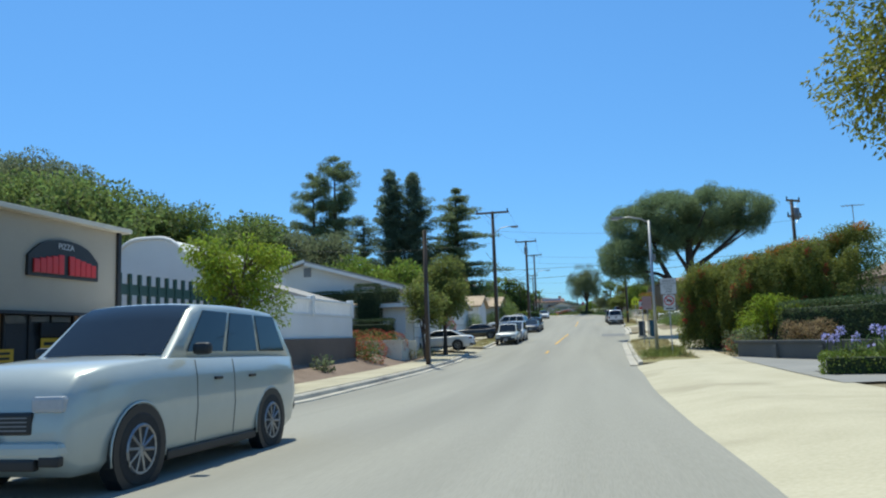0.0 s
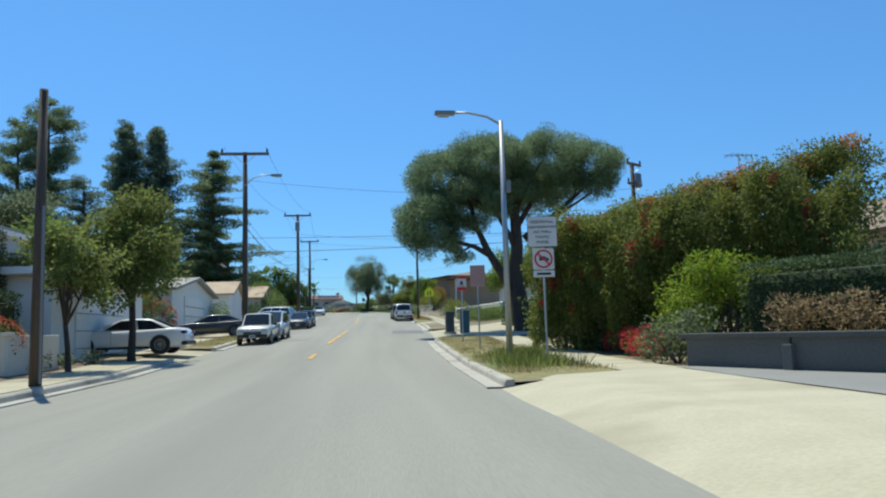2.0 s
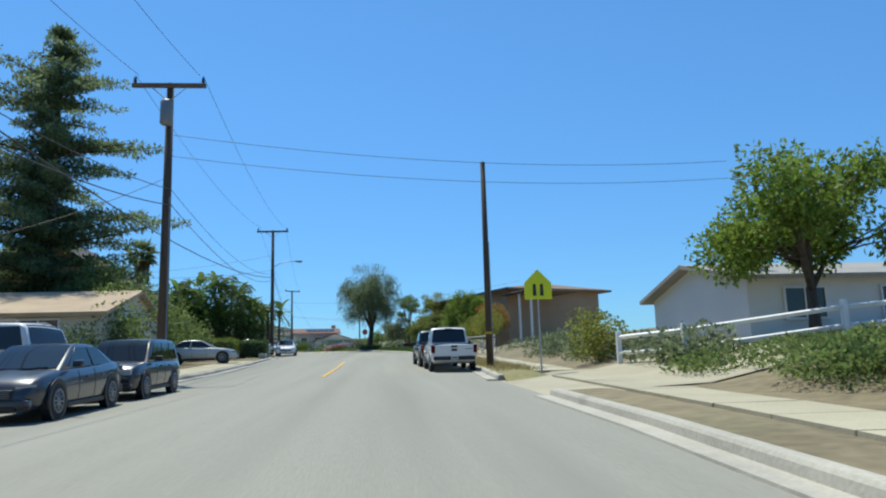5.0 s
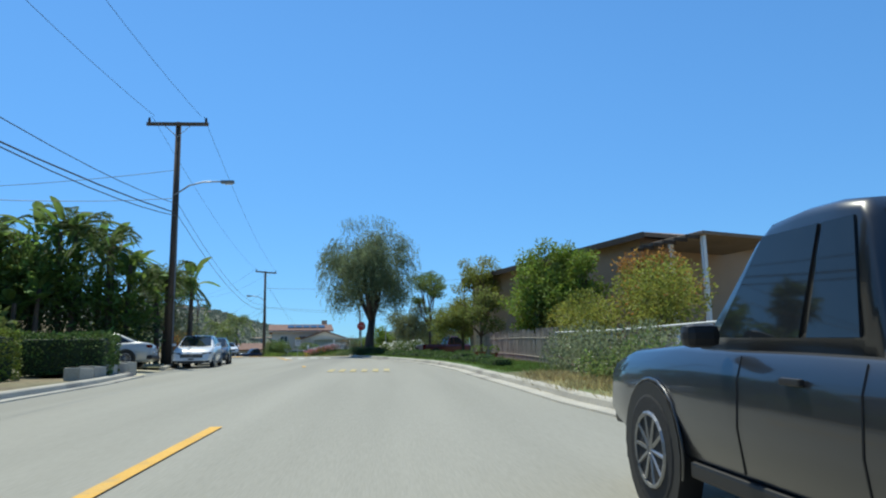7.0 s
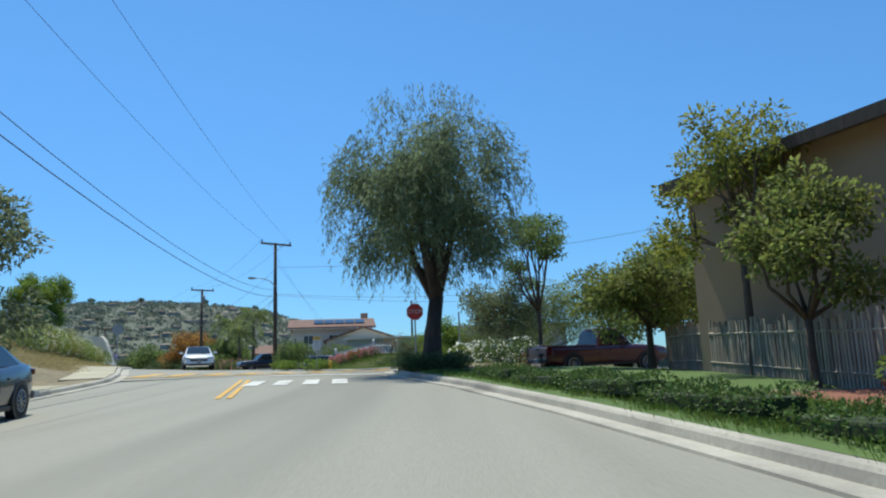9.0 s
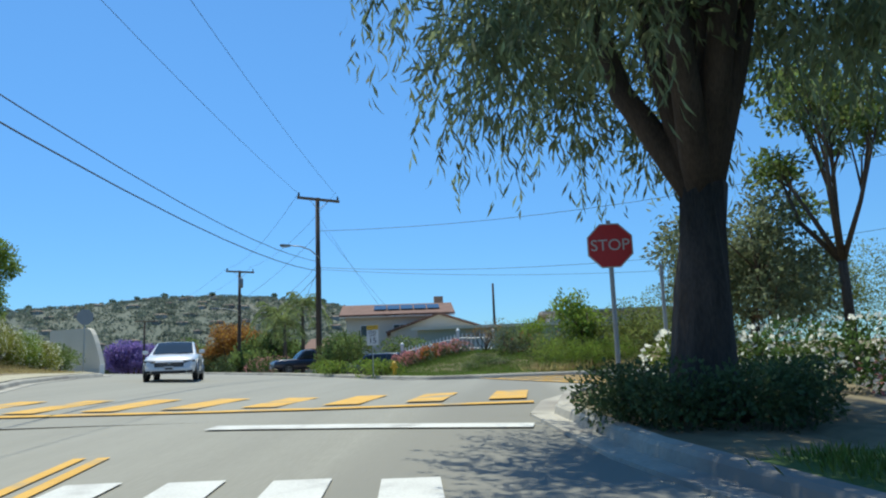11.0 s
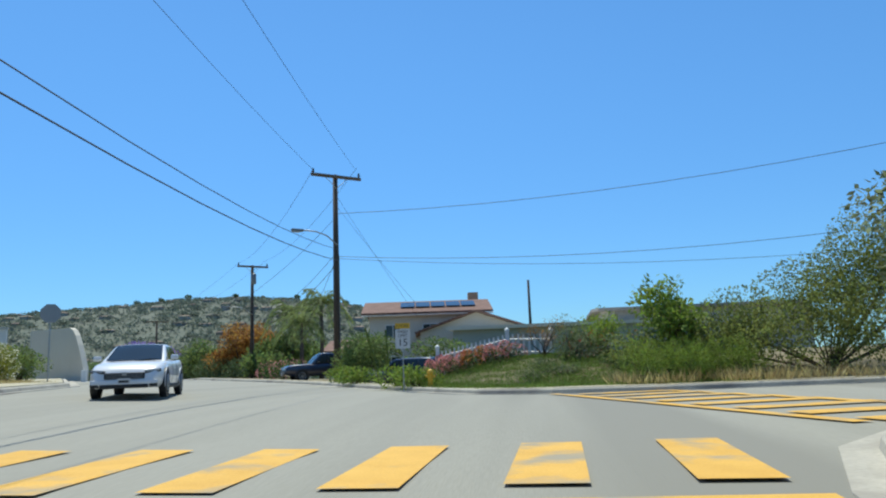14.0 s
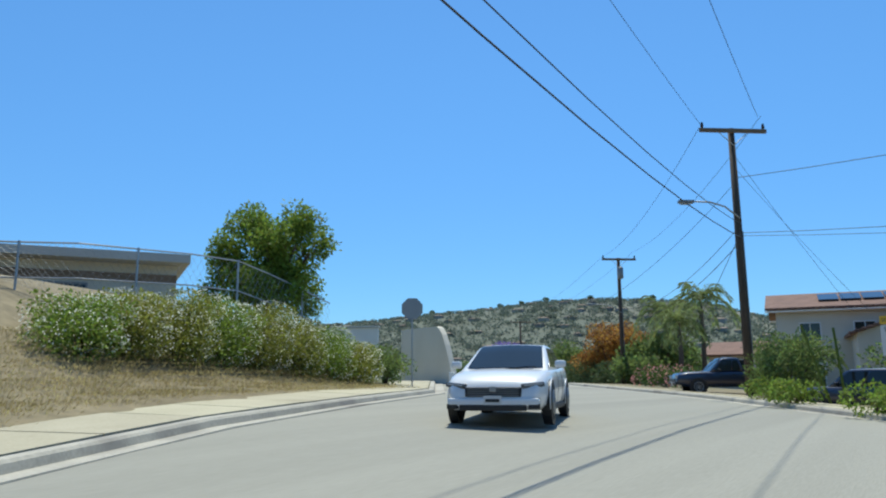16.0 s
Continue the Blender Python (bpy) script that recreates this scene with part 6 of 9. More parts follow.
bush("dense green shrubbery along the pavement", -10.2, 99, [(-.4, -11, 1.1, 1.2, 1.8, 1.2), (-1.5, -8, 1.8, 1.6, 2.0, 1.9), (-.6, -4, 1.4, 1.4, 2.2, 1.6), (-2.2, -1, 2.2, 1.8, 2.2, 2.2), (-.7, 2, 1.3, 1.3, 1.9, 1.4), (-3, -5, 2.8, 2, 2.2, 2.0)], L_MID, 0.17, 40, category="shrubbery", gap=0.25)
bush("dark green shrubs beside a driveway", -10.4, 84, [(-.2, -2, .7, .9, 1.2, .8), (-.6, 1, .9, 1.0, 1.5, 1.0), (-.3, 3.4, .8, .9, 1.2, .9)], L_DARK, 0.15, 50)
bush("shrub with small white flowers at a garage corner", -10.0, 64.5, [(0, 0, .8, .7, .9, .8), (-.5, 1.2, 1.0, .8, .8, 1.0)], L_MID, 0.11, 70, flowers=(L_WHITE, 120, 0.07))

# hillside trees on the left
conifer("tall dark pine with open cushioned crown", -33.9, 96, 26.5 - land(-33.9, 96), ((0.0, 0.5), (0.36, 1.4), (0.46, 2.3), (0.6, 2.1), (0.8, 2.6), (0.93, 1.9), (1.0, 0.5)), L_PINE, 11, "open", bare=0.34, size=0.26, per=20)
conifer("tall dark pine leaning close to a taller one", -37.4, 97, 24.6 - land(-37.4, 97), ((0.0, 0.5), (0.3, 2.2), (0.5, 3.0), (0.68, 2.8), (0.86, 2.0), (1.0, 0.5)), L_PINE, 15, "open", bare=0.2, size=0.26, per=20)
conifer("tall dense conifer with a rounded feathery top", -25.3, 94, 23.4 - land(-25.3, 94), ((0.0, 2.6), (0.35, 2.5), (0.6, 2.0), (0.8, 1.5), (0.93, 1.0), (1.0, 0.25)), L_PINEB, 12, "plume", size=0.26, per=15)
conifer("tall dense conifer beside its twin", -22.3, 94.4, 22.9 - land(-22.3, 94.4), ((0.0, 2.7), (0.35, 2.6), (0.6, 2.1), (0.8, 1.6), (0.93, 1.0), (1.0, 0.25)), L_PINEB, 16, "plume", size=0.26, per=15)
conifer("layered dark cedar between taller trees", -28.0, 90, 17.3 - land(-28, 90), ((0.0, 2.6), (0.5, 2.7), (0.75, 2.2), (0.9, 1.3), (1.0, 0.2)), L_PINEB, 13, "tier", size=0.24)
conifer("broad dark conifer with upswept layered boughs", -16.9, 96, 20.8 - land(-16.9, 96), ((0.0, 4.2), (0.3, 4.4), (0.5, 4.0), (0.68, 3.3), (0.84, 2.2), (0.95, 1.1), (1.0, 0.2)), L_PINE, 14, "tier", bare=0.05, size=0.28, per=17)


def hill_tree(label, x, y, top, r, mat, seed, n=12, z=None, group="trees on the hillside"):
    z = land(x, y) if z is None else z
    h = top - z
    return tree(label, x, y, h, clumps(n, r * 0.72, h * 0.42, h - r * 0.22, r * 0.34, r * 0.5, seed), mat, 0.2 + r * 0.03, 0.38, 0.34, 11, 0.1, 0.5, gap=0.3, group=group, z=z)


hill_tree("broad grey-green oak on the hillside", -56, 62, 21, 7.5, L_GREY, 21, 16)
hill_tree("broad grey-green oak on the hillside", -49, 58, 19.5, 6.0, L_GREY, 22, 14)
hill_tree("leafy green tree on the hillside", -41, 62, 15.5, 4.6, L_MID, 23)
hill_tree("leafy green tree on the hillside", -36.5, 62, 14.6, 4.2, L_MID, 24)
hill_tree("leafy green tree on the hillside", -33.5, 67, 13.8, 4.2, L_MID, 25)
hill_tree("leafy olive-green tree on the hillside", -31, 72, 13.6, 4.0, L_GREY, 26)
hill_tree("grey-green rounded oak on the slope", -27.5, 76, 13.0, 4.0, L_GREY, 27)
hill_tree("yellow-green tree on the slope", -29, 58, 12.6, 4.4, L_MID, 28)
hill_tree("leafy green tree behind the terrace house", -22, 66, 9.5, 3.2, L_BRIGHT, 29)
hill_tree("leafy green tree behind the terrace house", -17.5, 67.5, 8.6, 2.8, L_BRIGHT, 30)
hill_tree("leafy green tree above low roofs", -24, 80, 10, 3.4, L_MID, 31)
hill_tree("dark tree behind the shop", -30, 40, 12, 5, L_MID, 32)
hill_tree("dark tree behind the shop", -38, 46, 14, 5.5, L_MID, 33)
hill_tree("dark tree behind the shop", -62, 46, 19, 7, L_GREY, 34)

# ================================================================ the start of the street, right side
tree("tall yellow-green feathery tree over a driveway", 7.3, 12.2, 9.0, [(0, 0, 7.5, 2.6, 2.4, 2.4), (-1.8, -.6, 6.2, 1.6, 1.5, 1.6), (1.6, .6, 6.5, 1.9, 1.8, 1.9), (-1.2, .3, 8.6, 1.5, 1.4, 1.3), (-2.2, -.4, 5.1, 1.2, 1.2, 1.1), (.6, -.8, 5.0, 1.8, 1.6, 1.2), (.8, .4, 9.2, 1.6, 1.5, 1.4), (-2.6, -.5, 7.2, 1.0, 1.0, 1.0), (-1.9, -.2, 4.0, 1.0, 1.0, .8), (-.8, .6, 3.6, 1.2, 1.1, .9), (-2.6, .5, 5.0, .9, .9, .8), (.6, -.4, 3.9, 1.3, 1.2, 1.0), (-1.2, -.9, 5.2, 1.2, 1.0, 1.0)], L_YELLOW, 0.2, 0.3, 0.12, 88, 0.5, 0.4, gap=0.42)
hedge("low clipped hedge in a raised bed", 7.2, 18.1, 4.2, 0.9, 0.5, -14, L_HEDGE_LIT, 0.07, 200)
kb = thing("planter_kerb", "low concrete kerb round a front garden", "kerb", pose(5.2, 17.0, -0.25))
part("edge", boxes(((2.4, 0.1, 0.15), (5.4, 0.2, 0.34), Matrix.Rotation(radians(-12), 4, "Z")), ((0.1, 1.4, 0.15), (0.2, 2.6, 0.34)), bevel=0.02), KERB, kb)
bush("agapanthus with lilac flower heads", 6.9, 18.9, [(-.9, 0, .35, .5, .4, .4), (0, .1, .4, .6, .5, .45), (.9, 0, .4, .5, .5, .4)], L_MID, 0.30, 60, flowers=(L_LILAC, 10, 0.1), slim=0.12, category="flowers", name="agapanthus")
ag = thing("agapanthus", "lilac agapanthus heads on tall stems", "flowers", pose(6.9, 18.8, land(6.9, 18.8)))
bm = bmesh.new()
heads_p, heads_d = [], []
for k in range(16):
    x, y, h = random.uniform(-1.6, 1.6), random.uniform(-.4, .5), random.uniform(.75, 1.05)
    bm = bmesh.new()
    tube(bm, [(x, y, 0), (x, y, h)], 0.012, 4)
    part("stalk", bm, L_GRASS, ag)
    d = GEN.normal(size=(40, 3))
    d /= np.linalg.norm(d, axis=1, keepdims=True)
    heads_p.append(d * 0.06 + np.array([x, y, h]))
    heads_d.append(d)
tagged(leaf_mesh("flower_heads", np.concatenate(heads_p), np.concatenate(heads_d), 0.08, 0.04, L_LILAC, ag), kind="stuff")
bush("bright green strappy clump on the lawn edge", 8.6, 17.3, [(0, 0, .2, .7, .4, .35)], L_BRIGHT, 0.35, 70, slim=0.1)

# dark retaining wall of cast blocks
wl = thing("retaining_wall", "dark grey block retaining wall beside the driveway", "wall", pose(5.25, 29.25, -0.12, 0, 0, -63))
for k in range(6):
    part("wall_panel", boxes(((1.05 + 2.1 * k, 0.12, 0.36), (2.07, 0.24, 0.78)), bevel=0.015), BLOCKWALL, wl)
    part("pilaster", boxes(((2.1 + 2.1 * k, -0.03, 0.3), (0.16, 0.2, 0.66)), bevel=0.015), BLOCKWALL, wl)
part("coping", boxes(((6.3, 0.1, 0.78), (12.8, 0.34, 0.09)), bevel=0.015), BLOCKWALL, wl)


def vine_bank():
    z = land(8, 36)
    blobs, lit, red = [], [], []
    rnd = random.Random(5)
    for k in range(22):
        u = k / 21
        bx, by = u * 5.4 - 2.5, 3.4 - u * 6.4
        blobs.append((bx, by, 1.5 + rnd.uniform(-.2, .3) + u * 0.5, 1.0, 1.0, 1.7))
        blobs.append((bx + 0.5, by + 0.8, 2.9 + u * 1.05 + rnd.uniform(-.3, .3), 0.95, 1.0, 1.0))
        # hanging curtains of shoots down the street side
        for q in range(4):
            lit.append((bx - 0.75 + rnd.uniform(-.3, .3), by - 0.6 + rnd.uniform(-.4, .4), rnd.uniform(1.0, 3.4) + u, rnd.uniform(.28, .45), rnd.uniform(.28, .45), rnd.uniform(.5, .95)))
        lit.append((bx + 0.3, by + 0.5, 3.75 + u * 1.05 + rnd.uniform(-.2, .25), .7, .7, .4))
    o = thing("vine", "high bank of olive-green bougainvillea vine with scattered red blooms", "vine", pose(7.6, 34.5, z - 0.3))
    bm = bmesh.new()
    for b in blobs[::2]:
        tube(bm, [(b[0] + 0.3, b[1] + 0.3, -0.1), (b[0] + rnd.uniform(-.3, .3), b[1], b[2]), (b[0] + rnd.uniform(-.5, .5), b[1] + 0.4, b[2] + 1.2)], [0.07, 0.05, 0.02], 5, False)
    part("woody_base", bm, BARK, o)
    # sun on the bank painted by leaf colour: green inside, olive and yellow outside
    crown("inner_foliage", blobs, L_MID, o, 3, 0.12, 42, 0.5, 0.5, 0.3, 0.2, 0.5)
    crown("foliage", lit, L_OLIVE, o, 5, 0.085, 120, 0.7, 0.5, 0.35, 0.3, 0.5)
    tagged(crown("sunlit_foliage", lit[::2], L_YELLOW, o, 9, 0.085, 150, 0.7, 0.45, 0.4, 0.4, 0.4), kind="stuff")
    for k in range(44):
        b = lit[rnd.randrange(len(lit))]
        red.append((b[0] - .1, b[1] - .1, b[2] + rnd.uniform(-.3, .3), rnd.uniform(.1, .22), rnd.uniform(.1, .22), rnd.uniform(.15, .35)))
    tagged(crown("blossom", red, L_RED, o, 11, 0.06, 130, 0.2, 0.8, 0.4, 0.4, 0.6), kind="stuff")
    high = [(rnd.uniform(-.4, 3.2), 0, 0, .35, .35, .22) for _ in range(16)]
    high = [(q[0], 0.9 - q[0] * 1.15 + rnd.uniform(-.4, .4), 3.75 + 0.2 * (q[0] + 2.5) + rnd.uniform(-.1, .25), *q[3:]) for q in high]
    tagged(crown("orange_blossom", high, L_ORANGE, o, 12, 0.06, 90, 0.1, 0.8, 0.4, 0.5, 0.6), kind="stuff")
    return o


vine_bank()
bush("bright lime-green shrub before the vine", 6.5, 31.6, [(0, 0, 1.4, .75, .7, .8), (.7, -.3, 1.75, .75, .7, .6), (-.3, -.2, .8, .6, .6, .7), (.3, -.3, 2.0, .5, .5, .4), (1.2, -.7, 1.6, .6, .5, .5)], L_LIME, 0.09, 110)
hedge("dark clipped hedge above the wall", 8.7, 28.8, 4.4, 1.6, 2.0, -63, L_DARK, 0.08, 170)
bush("dry-headed round shrub above the wall", 7.2, 28.8, [(0, 0, .95, .55, .5, .4), (.6, -.9, .95, .6, .6, .42)], L_THATCH, 0.08, 160)
bush("grey-green shrub at the wall's end", 5.9, 30.4, [(0, 0, .6, .55, .5, .6), (-.4, .6, .5, .5, .5, .5)], L_GREY, 0.11, 80)
for x, y, hgt in ((5.75, 32.6, .45), (6.0, 33.9, .6), (6.05, 35.4, .45), (6.3, 37.4, .8), (6.45, 39.2, .55), (6.7, 41.2, .45)):
    bush("loose crimson bougainvillea low by the pavement", x, y, [(0, 0, hgt * .6, .35, .5, hgt * .5), (.1, .5, hgt * .8, .3, .35, hgt * .4), (.15, -.4, hgt * .9, .25, .3, hgt * .35)], L_OLIVE, 0.06, 120, flowers=(L_RED, 420, 0.045), gap=0.4, group="bougainvillea along the pavement")
bush("tangled shrubs over a low wooden fence", 7.5, 42, [(0, -3, .7, .8, 1.3, .8), (.3, -.5, .9, .9, 1.4, 1.0), (.4, 2.4, 1.0, .9, 1.3, 1.1), (1, 4.6, 1.2, 1.0, 1.3, 1.2)], L_GREY, 0.10, 80, gap=0.3, flowers=(L_RED, 260, 0.055))


def street_lamp():
    z = land(2.75, 33.4)
    o = thing("street_lamp", "slim galvanised street lamp on the grass strip", "street lamp", pose(2.72, 33.4, z))
    h = 6.0 - z
    bm = bmesh.new()
    tube(bm, [(0, 0, -0.2), (0, 0, h)], [0.085, 0.055], 10)
    part("pole", bm, STEEL, o, smooth=True)
    bm = bmesh.new()
    tube(bm, [(0, 0, h - 0.1), (-0.35, 0, h + 0.10), (-0.8, 0, h + 0.2), (-1.2, 0, h + 0.2)], 0.03, 8)
    part("arm", bm, STEEL, o, smooth=True)
    hd = part("lamp_head", boxes(((-1.38, 0, h + 0.19), (0.5, 0.2, 0.10)), bevel=0.035), SHADE_GREY, o)
    part("lens", boxes(((-1.42, 0, h + 0.125), (0.28, 0.15, 0.05)), bevel=0.01), LAMP_CLEAR, hd)
    part("control_box", boxes(((0.12, 0, h * 0.72), (0.13, 0.16, 0.28)), bevel=0.02), SHADE_GREY, o)
    part("base_plate", boxes(((0, 0, 0.02), (0.3, 0.3, 0.06)), bevel=0.01), STEEL, o)
    return o


street_lamp()
o = thing("traffic_sign", "white residential notice over a no-trucks sign", "traffic sign", pose(3.15, 31.4, land(3.15, 31.4), 0, 0, -4))
sign_post(o, 3.0)
panel(o, "notice_back", 0.64, 0.66, 2.86, SIGN_BLACK, 0.002)
pn = panel(o, "notice_panel", 0.62, 0.64, 2.86, SIGN_WHITE, -0.006)
for txt, zz, sz in (("RESIDENTIAL", 3.07, 0.085), ("NEIGHBORHOOD", 2.96, 0.075), ("NO THRU", 2.85, 0.085), ("TRAFFIC", 2.74, 0.085), ("PLEASE", 2.63, 0.085)):
    face_text(o, txt, sz, 0, zz, SIGN_BLACK, -0.010)
panel(o, "truck_panel", 0.46, 0.46, 2.27, SIGN_WHITE, -0.006)
ring_plate(o, "red_ring", 0.16, 0.20, 2.27, SIGN_RED, -0.014)
part("truck_shape", boxes(((-0.02, -0.010, 2.28), (0.14, 0.004, 0.09)), ((0.085, -0.010, 2.26), (0.06, 0.004, 0.06))), SIGN_BLACK, o)
part("slash", boxes(((0, -0.016, 2.27), (0.34, 0.004, 0.035), Matrix.Translation((0, 0, 2.27)) @ Matrix.Rotation(radians(45), 4, "Y") @ Matrix.Translation((0, 0, -2.27)))), SIGN_RED, o)
pp = panel(o, "tonnage_plate", 0.46, 0.14, 1.95, SIGN_WHITE, -0.006, round_=0.015)
part("plate_bar", boxes(((0, -0.010, 1.95), (0.3, 0.004, 0.05))), SIGN_BLACK, pp)

o = thing("watch_sign", "faded red and white neighbourhood watch board on a pole", "sign", pose(2.85, 43.1, land(2.85, 43.1)))
sign_post(o, 2.35)
panel(o, "board", 0.36, 0.52, 2.18, SIGN_WHITE, -0.006)
part("red_band", boxes(((0, -0.010, 2.40), (0.35, 0.005, 0.085))), SIGN_RED, o)
part("red_band", boxes(((0, -0.010, 1.985), (0.35, 0.005, 0.12))), SIGN_RED, o)
polygon_plate(o, "emblem", [(-.06, 2.14), (.06, 2.14), (.05, 2.22), (.02, 2.28), (-.02, 2.28), (-.05, 2.22)], SIGN_BLACK, -0.012, 0.004)
part("text_bar", boxes(((0, -0.010, 2.09), (0.26, 0.004, 0.02))), SIGN_RED, o)
o = thing("notice_board", "faded pink notice board on a steel post", "sign", pose(2.78, 38.55, land(2.78, 38.55), 0, 0, -6))
sign_post(o, 2.5)
panel(o, "board", 0.46, 0.66, 2.28, SIGN_PINK, -0.006)


def stone_pine():
    x, y = 7.0, 51.0
    z = land(x, y)
    o = thing("stone_pine", "great spreading stone pine with a dense billowing crown", "pine tree", pose(x, y, z))
    blobs = []
    rnd = random.Random(9)
    # billows of the crown: centre, reach, number of cushions on each, cushion radii
    for cx, cy, cz, sx, sy, sz, n, r0, r1 in ((-4.75, -.6, 5.1, 1.2, 1.5, 1.25, 46, .45, .72), (-3.9, .3, 7.4, 1.5, 1.9, 1.25, 44, .5, .78), (-1.6, .2, 8.15, 1.8, 2.4, 1.15, 50, .5, .8), (1.2, 0, 8.35, 1.7, 2.4, 1.05, 46, .5, .8),
                                              (3.4, -.2, 8.0, 1.25, 1.6, 1.0, 34, .45, .7), (3.7, -.4, 6.9, .95, 1.1, .45, 14, .35, .55), (-2.6, -.5, 6.1, 1.6, 1.6, 1.0, 40, .45, .72), (-.5, .4, 6.7, 1.7, 1.7, .9, 30, .45, .7),
                                              (1.9, .2, 6.9, 1.5, 1.4, .5, 14, .35, .6), (-3.2, .6, 3.75, .7, .5, .38, 15, .2, .36), (-3.6, .2, 4.5, .8, .7, .3, 10, .3, .5), (-1.1, 2.6, 6.6, 1.9, 1.2, 1.2, 24, .5, .8), (1.8, 2.4, 7.2, 1.6, 1.2, 1.0, 20, .5, .8)):
        for k in range(n):
            u = Vector((rnd.gauss(0, 1), rnd.gauss(0, 1), rnd.gauss(0.25, 1))).normalized() * rnd.uniform(0.78, 1.0)
            r = rnd.uniform(r0, r1)
            blobs.append((cx + u.x * sx, cy + u.y * sy, cz + u.z * sz, r, r, r * 0.8))
    bm = bmesh.new()
    tube(bm, [(-.1, 0, -0.3), (-.2, 0, 0.3), (-.3, 0, 1.0), (-.42, 0, 1.8), (-.5, 0, 2.5), (-.36, 0, 4.1), (-.39, .1, 5.8), (-.2, .2, 8.2)], [0.66, 0.48, 0.42, 0.42, 0.34, 0.29, 0.24, 0.10], 12)
    for pts, r in (([(-.55, 0, 1.7), (-1.0, -.05, 2.5), (-1.83, -.1, 3.9), (-2.35, -.15, 5.1), (-2.7, -.2, 6.6)], .27), ([(.0, 0, 4.5), (.9, -.1, 5.1), (1.93, -.2, 5.95), (3.4, -.3, 7.2)], .19), ([(-.4, 0, 3.9), (-.71, -.1, 4.6), (-1.47, -.3, 5.9), (-1.8, -.4, 7.2)], .17),
                   ([(-1.75, -.1, 3.7), (-2.5, -.3, 4.1), (-3.5, -.5, 4.35), (-4.4, -.6, 5.0)], .15), ([(-2.7, -.3, 4.1), (-3.0, .3, 3.95), (-3.2, .6, 3.7)], .06), ([(-2.3, -.15, 4.9), (-3.2, -.1, 5.6), (-4.4, .1, 6.3)], .13),
                   ([(-.35, .1, 5.0), (.6, .5, 6.4), (1.6, .9, 7.8)], .16), ([(-.35, .1, 5.6), (-1.4, .8, 7.0), (-2.3, 1.2, 7.8)], .14), ([(.9, -.1, 5.1), (2.2, -.7, 5.9), (3.6, -.5, 6.8)], .11), ([(-.3, .1, 6.0), (.3, -.9, 7.2), (.6, -1.6, 7.9)], .12),
                   ([(1.93, -.2, 5.95), (2.6, .2, 6.5), (3.1, .3, 7.6)], .08), ([(-1.47, -.3, 5.9), (-2.2, -.6, 6.2), (-3.0, -.7, 6.6)], .07)):
        tube(bm, pts, [r * (1 - 0.72 * k / (len(pts) - 1)) for k in range(len(pts))], 8)
    part("trunk", bm, BARK_DARK, o, smooth=True)
    crown("crown", blobs, L_STONE, o, 2, 0.12, 84, -0.5, 0.28, 0.3, 0.12, 0.35)
    return o


stone_pine()
utility_pole("timber pole with crossed arms behind the vine", 14.45, 55.8, 10.1, 1.3, can=True, second=True, turn=35, r=0.15)
o = thing("antenna", "thin rooftop television antenna", "antenna", pose(14.5, 44, 4.5))
part("mast", boxes(((0, 0, 1.6), (0.04, 0.04, 3.2))), STEEL, o)
for k in range(5):
    part("element", boxes(((-0.4 + 0.22 * k, 0, 3.15), (0.02, 0.8 - 0.1 * k, 0.02))), STEEL, o)
part("boom", boxes(((0, 0, 3.15), (1.2, 0.03, 0.03))), STEEL, o)
simple_house("house with a brown roof above the vine bank", 15.0, 23, 36, 47, land(13, 42), 2.9, 4.6, "y", STUCCO_CREAM, ROOF_BROWN)
o = thing("utility_box", "dark grey steel utility cabinet by the kerb", "utility box", pose(3.3, 51.6, land(3.3, 51.6)))
part("cabinet", boxes(((0, 0, 0.5), (0.40, 0.5, 1.06)), bevel=0.03), BOX_GREY, o)
part("door_seam", boxes(((0, -0.255, 0.5), (0.015, 0.01, 0.9))), BLACK, o)
part("plinth", boxes(((0, 0, 0.02), (0.55, 0.65, 0.1)), bevel=0.01), KERB, o)
o = thing("utility_box", "narrow teal utility pedestal beside the cabinet", "utility box", pose(4.0, 51.4, land(4.0, 51.4)))
part("cabinet", boxes(((0, 0, 0.5), (0.44, 0.4, 1.06)), bevel=0.03), BOX_TEAL, o)
part("cap", boxes(((0, 0, 1.04), (0.48, 0.46, 0.06)), bevel=0.01), BOX_TEAL, o)
bush("mixed green shrubs on the slope behind the planks", 11.5, 50.0, [(-1.5, -2, .9, 1.1, 1.2, 1.0), (.2, -.5, 1.3, 1.3, 1.3, 1.3), (1.8, 1.2, 1.5, 1.4, 1.3, 1.4), (.5, 2.6, 1.2, 1.2, 1.3, 1.2), (3.2, 3.4, 1.6, 1.5, 1.4, 1.6), (2.4, -2.2, 1.3, 1.4, 1.3, 1.4), (4.6, .6, 1.8, 1.6, 1.5, 1.8)], L_OLIVE, 0.13, 50, category="shrubbery", gap=0.3)


